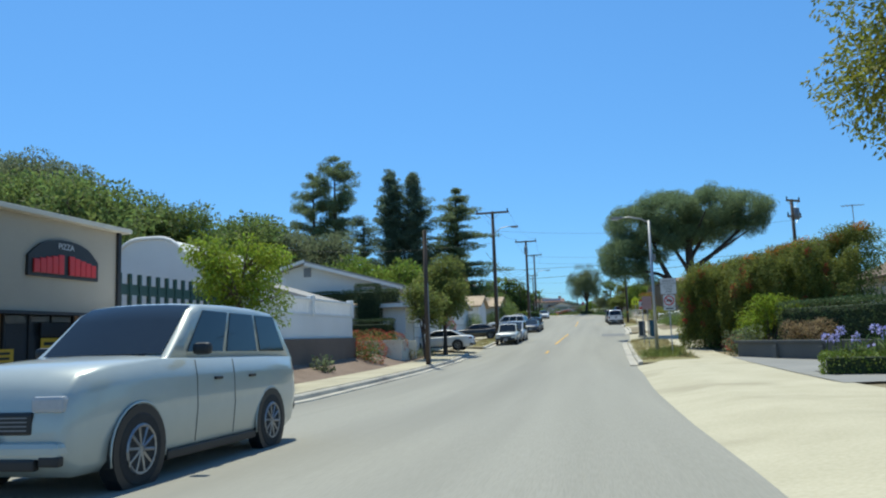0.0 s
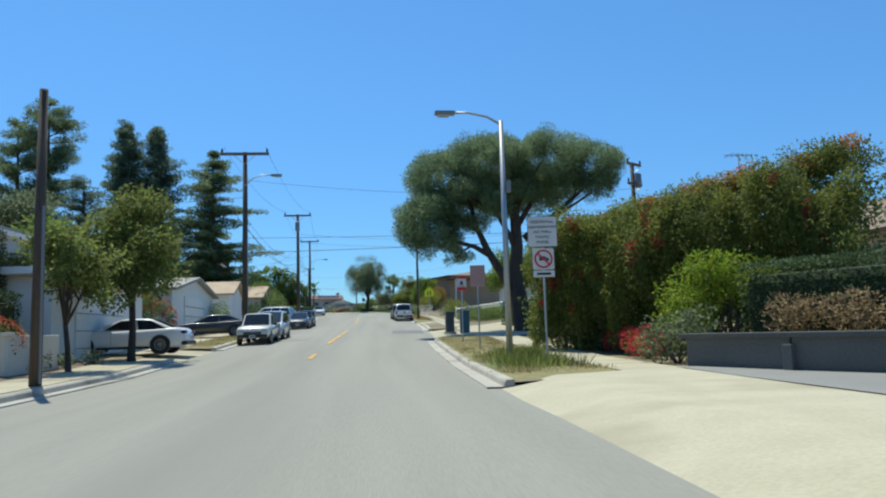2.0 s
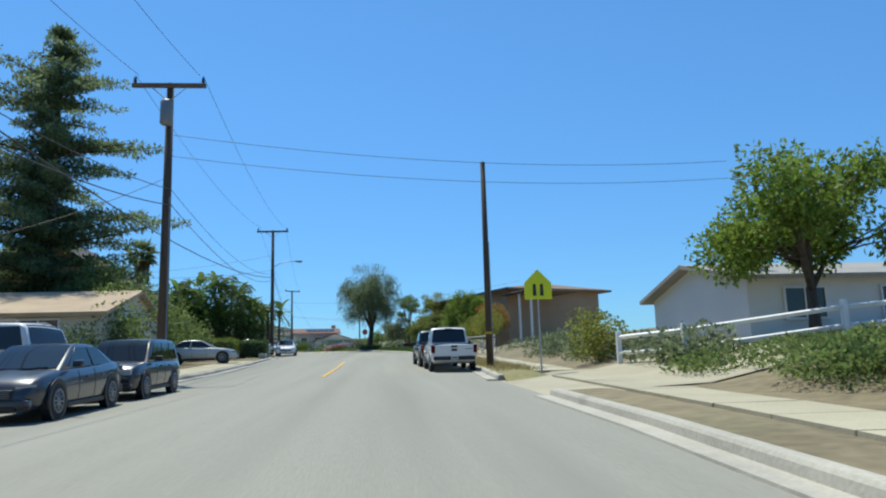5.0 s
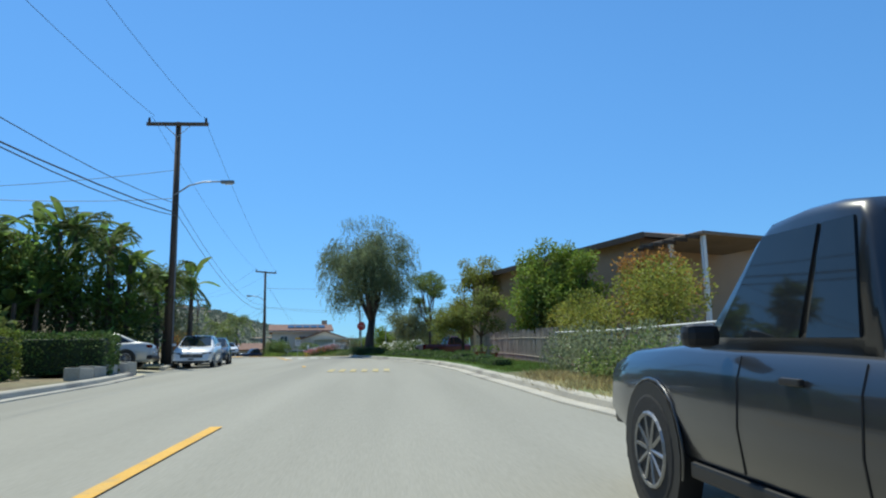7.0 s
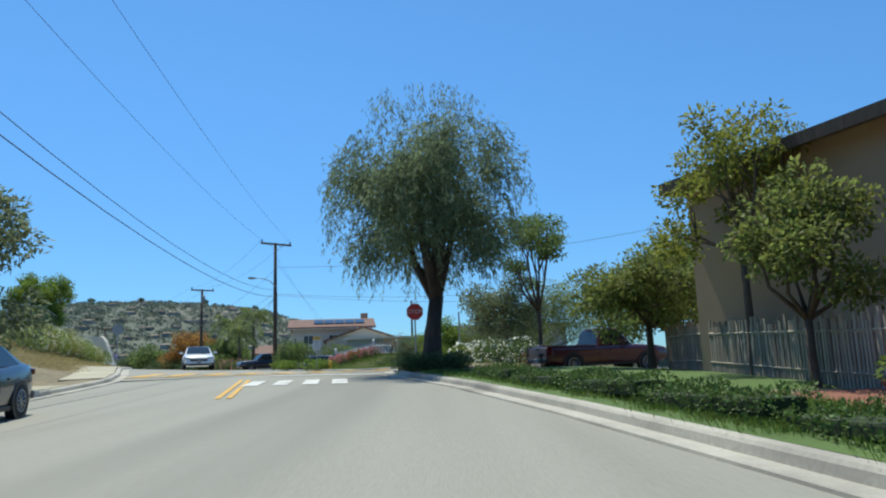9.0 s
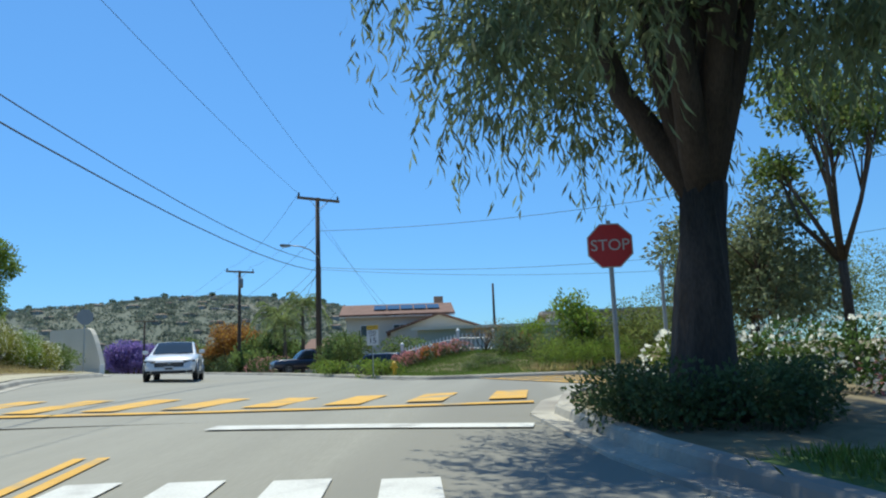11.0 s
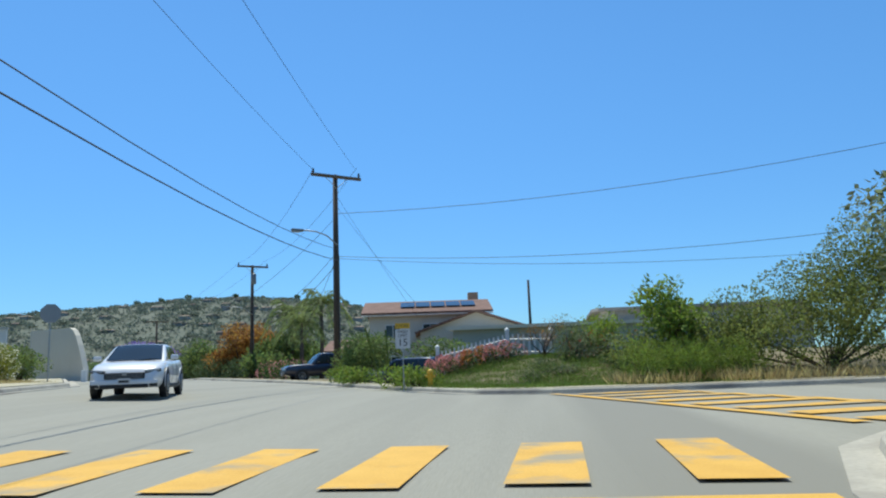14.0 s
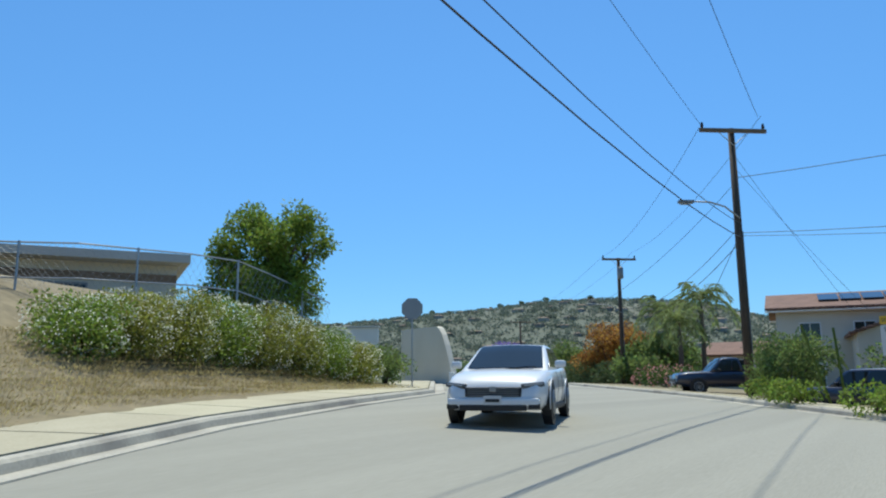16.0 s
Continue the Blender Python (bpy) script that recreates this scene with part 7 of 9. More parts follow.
def plank_wall(label, line, h):
    o = thing("plank_wall", label, "fence")
    pts = resample(line, 1.75)
    for x, y in pts:
        part("post", boxes(((x, y, land(x, y) + h * 0.5), (0.13, 0.13, h + 0.14)), bevel=0.015), WOOD_DARK, o)
    for (ax, ay), (bx, by) in zip(pts, pts[1:]):
        for k in range(3):
            zz = 0.02 + h * (k + 0.5) / 3
            za, zb = land(ax, ay) + zz + random.uniform(-.015, .015), land(bx, by) + zz + random.uniform(-.015, .015)
            bm = bmesh.new()
            half = h / 6 - 0.012
            ox = random.uniform(0, .025)
            ring = [[bm.verts.new((x + ox + sx, y, z + sz)) for sx, sz in ((-.03, -half), (.03, -half), (.03, half), (-.03, half))] for x, y, z in ((ax, ay, za), (bx, by, zb))]
            bm.faces.new(ring[0][::-1])
            bm.faces.new(ring[1])
            for q in range(4):
                bm.faces.new((ring[0][q], ring[1][q], ring[1][(q + 1) % 4], ring[0][(q + 1) % 4]))
            bmesh.ops.recalc_face_normals(bm, faces=bm.faces[:])
            part("plank", bm, WOOD_BROWN, o)
    return o


plank_wall("low weathered wall of brown horizontal planks beside the pavement", [(5.9, 36.5), (6.2, 42), (7.1, 48.5)], 0.72)


def rail_fence(label, line, n_rails, h, mat):
    o = thing("rail_fence", label, "fence")
    pts = resample(line, 2.1)
    for (x, y) in pts:
        part("post", boxes(((x, y, land(x, y) + h * 0.5), (0.13, 0.13, h + 0.12)), bevel=0.015), mat, o)
    for (ax, ay), (bx, by) in zip(pts, pts[1:]):
        for k in range(n_rails):
            zz = h * (k + 0.75) / n_rails
            bm = bmesh.new()
            tube(bm, [(ax, ay, land(ax, ay) + zz), (bx, by, land(bx, by) + zz)], 0.062, 4)
            part("rail", bm, mat, o)
    return o


rail_fence("white post-and-rail fence climbing the bank", [(6.6, 76.5), (7.2, 73.5), (10.5, 72.4), (16, 71.5)], 2, 0.85, TRIM_WHITE)
simple_house("white house behind the rail fence", 12.5, 22, 80.5, 89, land(14, 82) - 0.5, 2.3, 3.2, "x", STUCCO_WHITE, ROOF_GREY, [((14.5, 80.47, 1.4), 1.4, 1.0, "-y"), ((18, 80.47, 1.4), 1.4, 1.0, "-y")], chimney=(13.2, 82))
picket_fence("white picket panel beside a porch", [(10.5, 66.0), (15.5, 65.0)], lambda x, y: land(x, y) + 0.4, 0.8, 0.16, 0.09, TRIM_WHITE, name="picket_fence")
tree("broad loose leafy green tree behind the rail fence", 12.0, 76.0, 5.8, clumps(26, 2.7, 1.7, 4.9, 0.55, 1.0, 57, 0.85), L_BRIGHT, 0.16, 0.24, 0.19, 42, 0.15, 0.45, gap=0.42, z=land(12, 76))
hedge("rounded dark hedge under the pine", 9.0, 57.0, 3.6, 2.4, 1.35, 12, L_HEDGE, 0.10, 110)
bush("ivy-like groundcover on the bank", 7.6, 63.5, [(0, 0, .25, 1.3, 1.8, .45), (1.4, 1.6, .3, 1.5, 1.8, .5), (-.6, 3.4, .25, 1.0, 1.6, .4), (.6, 5.6, .3, 1.3, 1.8, .5), (2.4, 4.4, .35, 1.6, 1.8, .5), (-.8, 7.8, .2, .8, 1.4, .4), (1.4, 8.6, .35, 1.4, 1.6, .5), (3.4, .6, .3, 1.5, 1.6, .5), (.2, 10.4, .35, 1.2, 1.5, .5), (2.2, 6.8, .4, 1.6, 1.6, .55), (3.8, 3.0, .4, 1.6, 1.6, .6), (3.6, 6.2, .4, 1.6, 1.6, .6), (-.2, 1.8, .25, 1.1, 1.3, .4)], L_MID, 0.10, 110)
bush("tan groundcover scrub along the bank", 7.4, 74, [(0, 0, .3, 1.0, 2.4, .5), (.6, 4.4, .4, 1.1, 2.4, .6), (0.4, 9, .5, 1.2, 2.6, .7), (.3, 14, .6, 1.2, 2.8, .8), (1.4, 18.5, .8, 1.4, 2.6, 1.0), (.6, 23, .7, 1.2, 2.6, .9)], L_GREY, 0.16, 34, gap=0.3)
bush("yellow-flowering shrub by the school sign", 6.6, 79, [(0, 0, .9, .8, .9, .8), (.7, .8, .8, .7, .8, .7)], L_YELLOW, 0.12, 60, flowers=(L_YELLOW, 160, 0.1))

yp = utility_pole("slim brown timber pole with a yellow band at the verge", 3.85, 82.0, 9.3, 0, r=0.125)
bm = bmesh.new()
tube(bm, [(0, 0, 1.15), (0, 0, 1.22)], 0.135, 10)
part("yellow_band", bm, SIGN_ORANGE, yp)
o = thing("school_sign", "fluorescent yellow pentagon school crossing sign", "traffic sign", pose(4.4, 76.4, land(4.4, 76.4)))
sign_post(o, 2.6)
polygon_plate(o, "plate", [(-.38, 2.0), (.38, 2.0), (.38, 2.45), (0, 2.83), (-.38, 2.45)], SIGN_YELLOW, -0.006)
for s in (-.1, .1):
    polygon_plate(o, "symbol", [(s - .05, 2.1), (s + .05, 2.1), (s + .04, 2.42), (s - .04, 2.42)], SIGN_BLACK, -0.011, 0.004)

car("white pickup truck parked at the kerb", "pickup truck", set_down(2.6, 84.05, 0), "pickup", 5.7, 1.98, 1.92, CAR_WHITE, wheel=0.40, bed=True, badge=True, group="cars parked along the street", name="pickup_truck")
car("black pickup truck with tinted windows parked at the kerb", "pickup truck", set_down(2.45, 88.9, 2), "pickup", 5.6, 1.95, 1.85, CAR_BLACK, wheel=0.40, bed=True, doors=3, group="cars parked along the street", name="pickup_truck")

# ================================================================ middle of the street
utility_pole("timber utility pole with crossarm and street lamp", -6.75, 53.9, 10.35, 2.45, (1, 9.1, 1.4), z=land(-7, 53.9))
utility_pole("timber utility pole with crossarm and transformer", -6.5, 79.8, 11.3, 2.3, can=True, second=False)
utility_pole("timber utility pole with crossarm and street lamp", -8.3, 116.4, 13.65, 2.5, (1, 11.05, 1.9))
utility_pole("timber utility pole with crossarm and street lamp", -12.3, 165.4, 14.3, 2.45, (-1, 11.55, 1.7), turn=38)
utility_pole("timber utility pole with crossarm, lamp and transformer", -24.6, 187.5, 13.75, 2.4, (-1, 10.5, 1.9), can=True, turn=38)
utility_pole("distant timber utility pole", -47, 216, 12.2, 2.4, turn=38)
utility_pole("distant timber utility pole", -3.45, 203, 13.4, 0)
TOPS = [(-7.0, 10, 10.9), (-6.75, 53.9, 10.45), (-6.5, 79.8, 11.4), (-8.3, 116.4, 13.75), (-12.3, 165.4, 14.4), (-24.6, 187.5, 13.85), (-47, 216, 12.3)]
for a, b in list(zip(TOPS, TOPS[1:]))[1:]:
    for s in (-1.05, 1.05):
        cable((a[0] + s, a[1] - .15, a[2] + 0.12), (b[0] + s * 0.9, b[1] - .15, b[2] + 0.12), 0.7, 0.009)
    dip = 0.4 if a[1] == 116.4 else 0.0
    cable((a[0] + .12, a[1], a[2] - 3.6), (b[0] + .12, b[1], b[2] - 3.6), 0.9 + dip, 0.012)
    cable((a[0] + .14, a[1], a[2] - 4.1), (b[0] + .14, b[1], b[2] - 4.1), 1.0 + dip * 0.55, 0.015)
cable((-6.7, 53.9, 5.9), (14.45, 57.6, 6.55), 0.08, 0.013)
cable((-6.7, 53.9, 5.15), (14.45, 59.0, 6.3), 0.08, 0.016)
cable((-6.75, 53.9, 8.9), (14.45, 55.8, 8.6), 0.5, 0.009)
cable((-6.5, 79.8, 9.6), (14, 84, 9.9), 0.5, 0.010)
cable((-6.5, 79.8, 8.9), (14, 84, 9.2), 0.5, 0.010)
cable((-6.75, 53.9, 8.0), (-30, 60, 10), 0.7, 0.012)
cable((-6.5, 79.8, 8.2), (-12, 76, 5.2), 0.3, 0.010)
cable((-8.3, 116.4, 11.6), (-30, 108, 9.2), 0.8, 0.012)
cable((-8.3, 116.4, 10.4), (-24, 104, 9.4), 0.8, 0.012)
cable((-8.3, 116.4, 9.8), (-8.2, 60, 8.0), 1.4, 0.022)
cable((-12.3, 165.4, 12.48), (20, 158, 14.25), 1.0, 0.014)
cable((-12.3, 165.4, 10.5), (20, 160, 11.05), 1.05, 0.012)
cable((-12.3, 165.4, 10.4), (20, 162, 9.85), 0.85, 0.010)
cable((-12.3, 165.4, 12.3), (-21, 172, 8.6), 0.5, 0.010)
cable((-12.3, 165.4, 10.4), (-17.5, 175, 6.8), 0.4, 0.010)
for s in (0.4, 0.9):
    cable((-12.3, 165.4, 13.8 - s), (-9.8 + s, 170.5, 8.0), 0.1, 0.008)

hedge("clipped box hedge before a garden", -11.2, 104.6, 4.6, 1.9, 1.25, 0, L_HEDGE_LIT, 0.09, 150)
hedge("dark clipped hedge by the driveway", -8.55, 107.6, 2.3, 1.7, 1.12, 8, L_HEDGE, 0.09, 150)
blk = thing("edging_blocks", "low row of pale concrete edging blocks", "edging")
for k in range(5):
    part("block", boxes(((left_x(105.2 + 1.25 * k) - 0.5, 105.2 + 1.25 * k, road_z(0, 105.2 + 1.25 * k) + 0.2), (0.4, 0.85, 0.42)), bevel=0.03), KERB, blk)
banana_clump("tall clump of banana plants and giant bird of paradise", -12.4, 117.3, [(-4.6, .5, 8.0), (-3.2, -1.0, 8.6), (-1.8, .6, 9.4), (-.3, -.6, 9.0), (1.0, .5, 8.0), (2.2, -.4, 6.8), (3.2, .5, 5.6), (4.4, .9, 6.0), (-5.8, -.6, 7.6), (-7.0, .4, 7.2), (-2.4, 1.8, 9.0), (.3, 1.6, 8.4)])
bush("dark undergrowth below the banana plants", -13.6, 116.8, [(-4, 0, 1.4, 1.8, 1.4, 1.6), (-1.5, -.4, 1.6, 1.9, 1.4, 1.9), (1.2, 0, 1.5, 1.8, 1.3, 1.8), (3.4, .4, 1.2, 1.3, 1.2, 1.4), (-2.6, .6, 3.0, 1.8, 1.4, 1.4), (0.2, .6, 3.2, 1.9, 1.4, 1.5)], L_DARK, 0.2, 36, category="undergrowth", gap=0.2)
banana_clump("dense low growth of young banana plants", -14.6, 115.8, [(-3.4, 0, 5.2), (-2.2, .6, 6.0), (-1.0, -.3, 5.4), (.2, .4, 5.8), (1.4, -.2, 5.0), (2.4, .5, 4.6), (-4.6, .5, 5.0), (-1.6, -.8, 4.2), (.8, -.7, 4.0)])
bush("broad-leaved green foliage among the banana stems", -12.6, 116.4, [(-3, 0, 3.2, 1.5, 1.2, 1.6), (-1, -.3, 3.7, 1.6, 1.2, 1.8), (1, 0, 3.2, 1.5, 1.1, 1.7), (2.6, .2, 2.3, 1.2, 1.0, 1.3), (-5, .2, 3.0, 1.5, 1.2, 1.6)], L_BANANA, 0.42, 13, slim=0.32, category="undergrowth", gap=0.3)
feather_palm("small feathery palm beside the banana plants", -8.9, 118.0, 3.6, 1.9, n=22)
feather_palm("feathery palm rising through the banana plants", -12.6, 117.6, 5.6, 2.1, n=24)
feather_palm("feathery palm rising through the banana plants", -15.2, 116.6, 5.2, 2.2, n=24)
feather_palm("feathery palm rising through the banana plants", -10.8, 116.6, 4.8, 1.9, n=22)
fan_palm("tall fan palm with a skirt of dead fronds", -21.0, 124.5, 13.1 - land(-21.0, 124.5), 1.75)
for k, (x, y, top, r, m) in enumerate(((-16.6, 120.5, 9.6, 2.2, L_MID), (-19.4, 122.5, 8.8, 2.6, L_GREY), (-23.5, 124.5, 9.6, 2.8, L_MID), (-21.0, 119.0, 8.2, 2.2, L_DARK), (-14.2, 113.2, 5.8, 1.6, L_MID), (-17.4, 114.2, 6.8, 1.9, L_DARK))):
    hill_tree("leafy tree in the dense garden behind the banana plants", x, y, top, r, m, 140 + k, group="trees round the banana plants")
hill_tree("leafy green tree behind the driveway", -18, 106, 8.8, 3.2, L_MID, 41)
hill_tree("leafy dark tree behind the driveway", -22.5, 109, 9.4, 3.6, L_DARK, 42)
hill_tree("leafy green tree behind the driveway", -15.5, 100.5, 7.6, 2.6, L_MID, 43)
car("silver saloon parked at a driveway mouth", "car", set_down(-8.9, 95.0, -82), "sedan", 4.6, 1.78, 1.45, CAR_SILVER)
car("silver saloon parked in a driveway", "car", set_down(-9.6, 112.3, 95), "sedan", 4.8, 1.82, 1.46, CAR_SILVER)
car("white saloon parked facing down the hill beside a pole", "car", set_down(-7.25, 116.8, 186), "sedan", 5.0, 1.92, 1.56, CAR_WHITE, group="cars parked along the street")
car("charcoal saloon parked facing down the hill", "car", set_down(-7.75, 121.8, 189), "sedan", 4.7, 1.85, 1.52, CAR_CHARCOAL, group="cars parked along the street")
tree("leafy grey-green tree at the corner garden", -11.9, 128.4, 6.0, clumps(13, 1.5, 1.6, 5.2, 0.65, 1.0, 44), L_GREY, 0.16, 0.3, 0.2, 34, 0.3, 0.4, gap=0.3)
bush("yellow-green shrub at the pavement", -14.6, 131.0, [(0, 0, .7, 1.1, 1.2, .8), (-1.6, .4, .8, 1.2, 1.2, .9), (-3.3, .8, .7, 1.2, 1.2, .8)], L_HEDGE_LIT, 0.12, 60)

# right-hand house and garden
def garden_house():
    z = 3.9
    o = thing("garden_house", "brown stucco house with a low overhanging roof and porch", "house", pose(5.2, 127.4, z, 0, 0, -68.3))
    part("wall", boxes(((7.0, 4.5, 2.0), (14.0, 9.0, 4.8))), STUCCO_BROWN, o)
    bm = bmesh.new()
    slab(bm, [(-0.3, -0.5, 4.45), (14.8, -0.5, 4.45), (12.0, 4.5, 5.2), (2.5, 4.5, 5.2)], 0.16)
    slab(bm, [(2.5, 4.5, 5.2), (12.0, 4.5, 5.2), (14.8, 9.8, 4.45), (-0.3, 9.8, 4.45)], 0.16)
    slab(bm, [(-0.3, 9.8, 4.45), (-0.3, -0.5, 4.45), (2.5, 4.5, 5.2)], 0.16)
    slab(bm, [(14.8, -0.5, 4.45), (14.8, 9.8, 4.45), (12.0, 4.5, 5.2)], 0.16)
    bmesh.ops.recalc_face_normals(bm, faces=bm.faces[:])
    part("roof", bm, ROOF_BROWN, o)
    part("fascia", boxes(((7.25, -0.52, 4.34), (15.1, 0.06, 0.24)), ((-0.32, 4.65, 4.34), (0.06, 10.3, 0.24))), WOOD_DARK, o)
    part("porch_roof", boxes(((15.9, 2.0, 3.95), (3.4, 4.6, 0.14)), bevel=0.03), ROOF_BROWN, o)
    for k in range(6):
        part("rafter", boxes(((14.4 + 0.58 * k, -0.5, 3.82), (0.09, 0.6, 0.12))), WOOD_DARK, o)
    for x in (15.8, 17.4):
        part("porch_post", boxes(((x, -0.1, 1.6), (0.14, 0.14, 4.6))), TRIM_WHITE, o)
    return o


garden_house()
picket_fence("silvered grape-stake fence along a front garden", [(5.0, 106.5), (5.1, 112), (5.2, 122), (5.4, 130.4), (9.2, 131.6)], lambda x, y: land(x, y) - 0.05, 1.1, 0.1, 0.062, WOOD_GREY, 0.045, False, jitter=0.05, rails=(0.25, 0.8))
for k in range(8):
    y = 108.0 + 2.75 * k
    hedge("low clipped boxwood hedge section along the lawn", right_x(y) + 0.78, y, 0.62, 2.62, 0.22 + 0.03 * (k % 3), -math.degrees(math.atan2(right_x(y - 1) - right_x(y + 1), 2)) * -1, L_HEDGE, 0.05, 330, z=road_z(0, y) + 0.15, group="low hedges along the lawn", rough=0.12)
def pipe_fence():
    o = thing("chain_link_fence", "sagging chain-link fence with a pale pipe rail among weeds", "fence")
    pts = resample([(4.9, 106.3), (5.6, 101.0), (6.3, 96.0)], 1.7)
    for x, y in pts:
        bm = bmesh.new()
        tube(bm, [(x, y, land(x, y) - 0.2), (x, y, land(x, y) + 1.0)], 0.025, 6)
        part("post", bm, STEEL, o)
    bm = bmesh.new()
    tube(bm, [(x, y, land(x, y) + 0.98) for x, y in pts], 0.022, 6)
    part("rail", bm, TRIM_WHITE, o, "pale painted pipe rail")
    bm = bmesh.new()
    for (ax, ay), (bx, by) in zip(pts, pts[1:]):
        n = 11
        for k in range(-n, n):
            for turn in (0, 1):
                p = []
                for q in (max(0, k), min(n, k + n)):
                    u, v = q / n, (q - k) / n
                    x, y = ax + (bx - ax) * u, ay + (by - ay) * u
                    p.append((x, y, land(x, y) + 0.03 + 0.93 * (1 - v if turn else v)))
                tube(bm, p, 0.003, 3, False)
    part("mesh", bm, STEEL, o)
    return o


pipe_fence()
bush("rank weeds and brambles along the pipe fence", 4.6, 101.6, [(0, -3.6, .35, .6, .9, .4), (.2, -2, .5, .7, .9, .55), (-.1, -.4, .45, .6, .9, .5), (.1, 1.2, .6, .6, .8, .65), (0, 2.8, .5, .55, .8, .55), (.4, 4.2, .7, .5, .6, .7)], L_GREY, 0.08, 110, gap=0.3, category="weeds", name="weeds")
bush("low leafy brambles beside the verge", 4.3, 98.2, [(0, -1.4, .3, .5, .7, .35), (.1, 0, .4, .5, .7, .45), (0, 1.5, .35, .5, .8, .4)], L_MID, 0.08, 110, gap=0.3, category="weeds", name="weeds")
for x, y in ((4.4, 114.5), (4.3, 117.2), (4.25, 119.0)):
    pot = thing("plant_pot", "small terracotta plant pot by the fence", "plant pot", pose(x, y, road_z(0, y) + 0.17))
    bm = bmesh.new()
    tube(bm, [(0, 0, 0), (0, 0, 0.2), (0, 0, 0.2), (0, 0, 0.25)], [0.09, 0.13, 0.15, 0.15], 12)
    part("pot", bm, MULCH, pot)
    p, d = ellipsoid_points([(0, 0, 0.35, .14, .14, .14)], 120)
    leaf_mesh("leaves", p, d, 0.09, 0.05, L_MID, pot)
tree("vine-covered green tree beside the house", 7.0, 115.0, 5.2, clumps(40, 1.6, 0.8, 4.6, 0.4, 0.7, 51), L_BRIGHT, 0.16, 0.3, 0.14, 66, 0.1, 0.5, gap=0.35, group="garden trees")
bush("dense green vine climbing the house", 6.6, 114.2, [(0, 0, 1.3, 1.0, 1.2, 1.3), (.3, .6, 2.6, 1.0, 1.1, 1.2)], L_MID, 0.16, 45, category="vine")
bush("pale yellow-green feathery shrub over the fence", 6.9, 110.4, [(0, 0, 1.3, 1.0, 1.2, .9), (.3, 1.4, 1.5, 1.0, 1.0, .9), (-.2, -1.6, 1.0, .9, 1.2, .8), (0, 2.6, 1.2, .8, .9, .8)], L_YELLOW, 0.11, 80, gap=0.25)
tree("rust-leaved small tree by the porch", 8.0, 106.6, 3.4, clumps(12, 0.9, 1.4, 2.9, 0.4, 0.6, 58), L_RUST, 0.08, 0.3, 0.11, 70, 0.1, 0.5, gap=0.35)
tree("small leafy tree against the house wall", 4.9, 122.0, 3.6, clumps(14, 0.9, 1.3, 3.1, 0.35, 0.6, 59), L_OLIVE, 0.07, 0.3, 0.12, 66, 0.2, 0.5, gap=0.35)
tree("leafy grey-green tree beyond the lawn", 2.4, 142.4, 4.6, clumps(18, 1.5, 1.2, 3.8, 0.5, 0.8, 60), L_GREY, 0.1, 0.25, 0.13, 60, 0.2, 0.5, gap=0.35)
bush("yellow-green shrub over the fence", 7.2, 104.8, [(0, 0, 1.6, 1.0, 1.3, 1.0), (.6, 1.8, 1.8, 1.1, 1.3, 1.1), (-.3, -1.6, 1.4, .9, 1.2, .9)], L_YELLOW, 0.10, 90, flowers=(L_ORANGE, 60, 0.05))
tree("loose leafy tree behind the fence", 4.9, 130.2, 3.9, clumps(26, 1.6, 1.0, 3.1, 0.4, 0.75, 52), L_OLIVE, 0.10, 0.3, 0.13, 66, 0.2, 0.45, gap=0.4)
tree("slender tree with loose yellowish leaves", 5.3, 125.0, 6.4, clumps(22, 1.5, 2.4, 5.4, 0.3, 0.6, 53), L_YELLOW, 0.08, 0.4, 0.13, 60, 0.2, 0.45, gap=0.45)
tree("slender tree with loose layered leaves", 3.6, 141.0, 7.1, clumps(18, 1.4, 3.2, 6.8, 0.4, 0.7, 54, 0.5), L_MID, 0.10, 0.3, 0.15, 56, 0.2, 0.45, gap=0.45)
tree("broad green tree behind the driveway", 9.5, 138.5, 7.0, clumps(20, 2.3, 1.4, 4.6, 0.6, 1.0, 55), L_MID, 0.13, 0.25, 0.16, 52, 0.2, 0.5, gap=0.4)
car("maroon pickup truck parked beside the lawn", "pickup truck", pose(4.5, 134.6, land(4.5, 134.6) + 0.05, 0, 0, -72), "pickup", 5.3, 1.85, 1.75, CAR_MAROON, wheel=0.37, bed=True, doors=3, name="pickup_truck")
bush("white-flowering shrub at the driveway", 1.4, 138.2, [(0, 0, .4, .7, .6, .5), (1.0, 0, .45, .7, .6, .5)], L_HEDGE, 0.10, 80, flowers=(L_WHITE, 200, 0.08))
bush("pink-flowering shrub at the driveway", 3.2, 138.0, [(0, 0, .4, .8, .6, .5), (1.2, .2, .4, .7, .6, .45)], L_HEDGE, 0.10, 80, flowers=(L_PINK, 200, 0.08))
lp = thing("garden_light", "small black garden path light", "garden light", pose(2.2, 131.2, land(2.2, 131.2)))
part("stake", boxes(((0, 0, 0.25), (0.04, 0.04, 0.55))), BLACK, lp)
part("cap", boxes(((0, 0, 0.54), (0.14, 0.14, 0.07)), bevel=0.02), BLACK, lp)


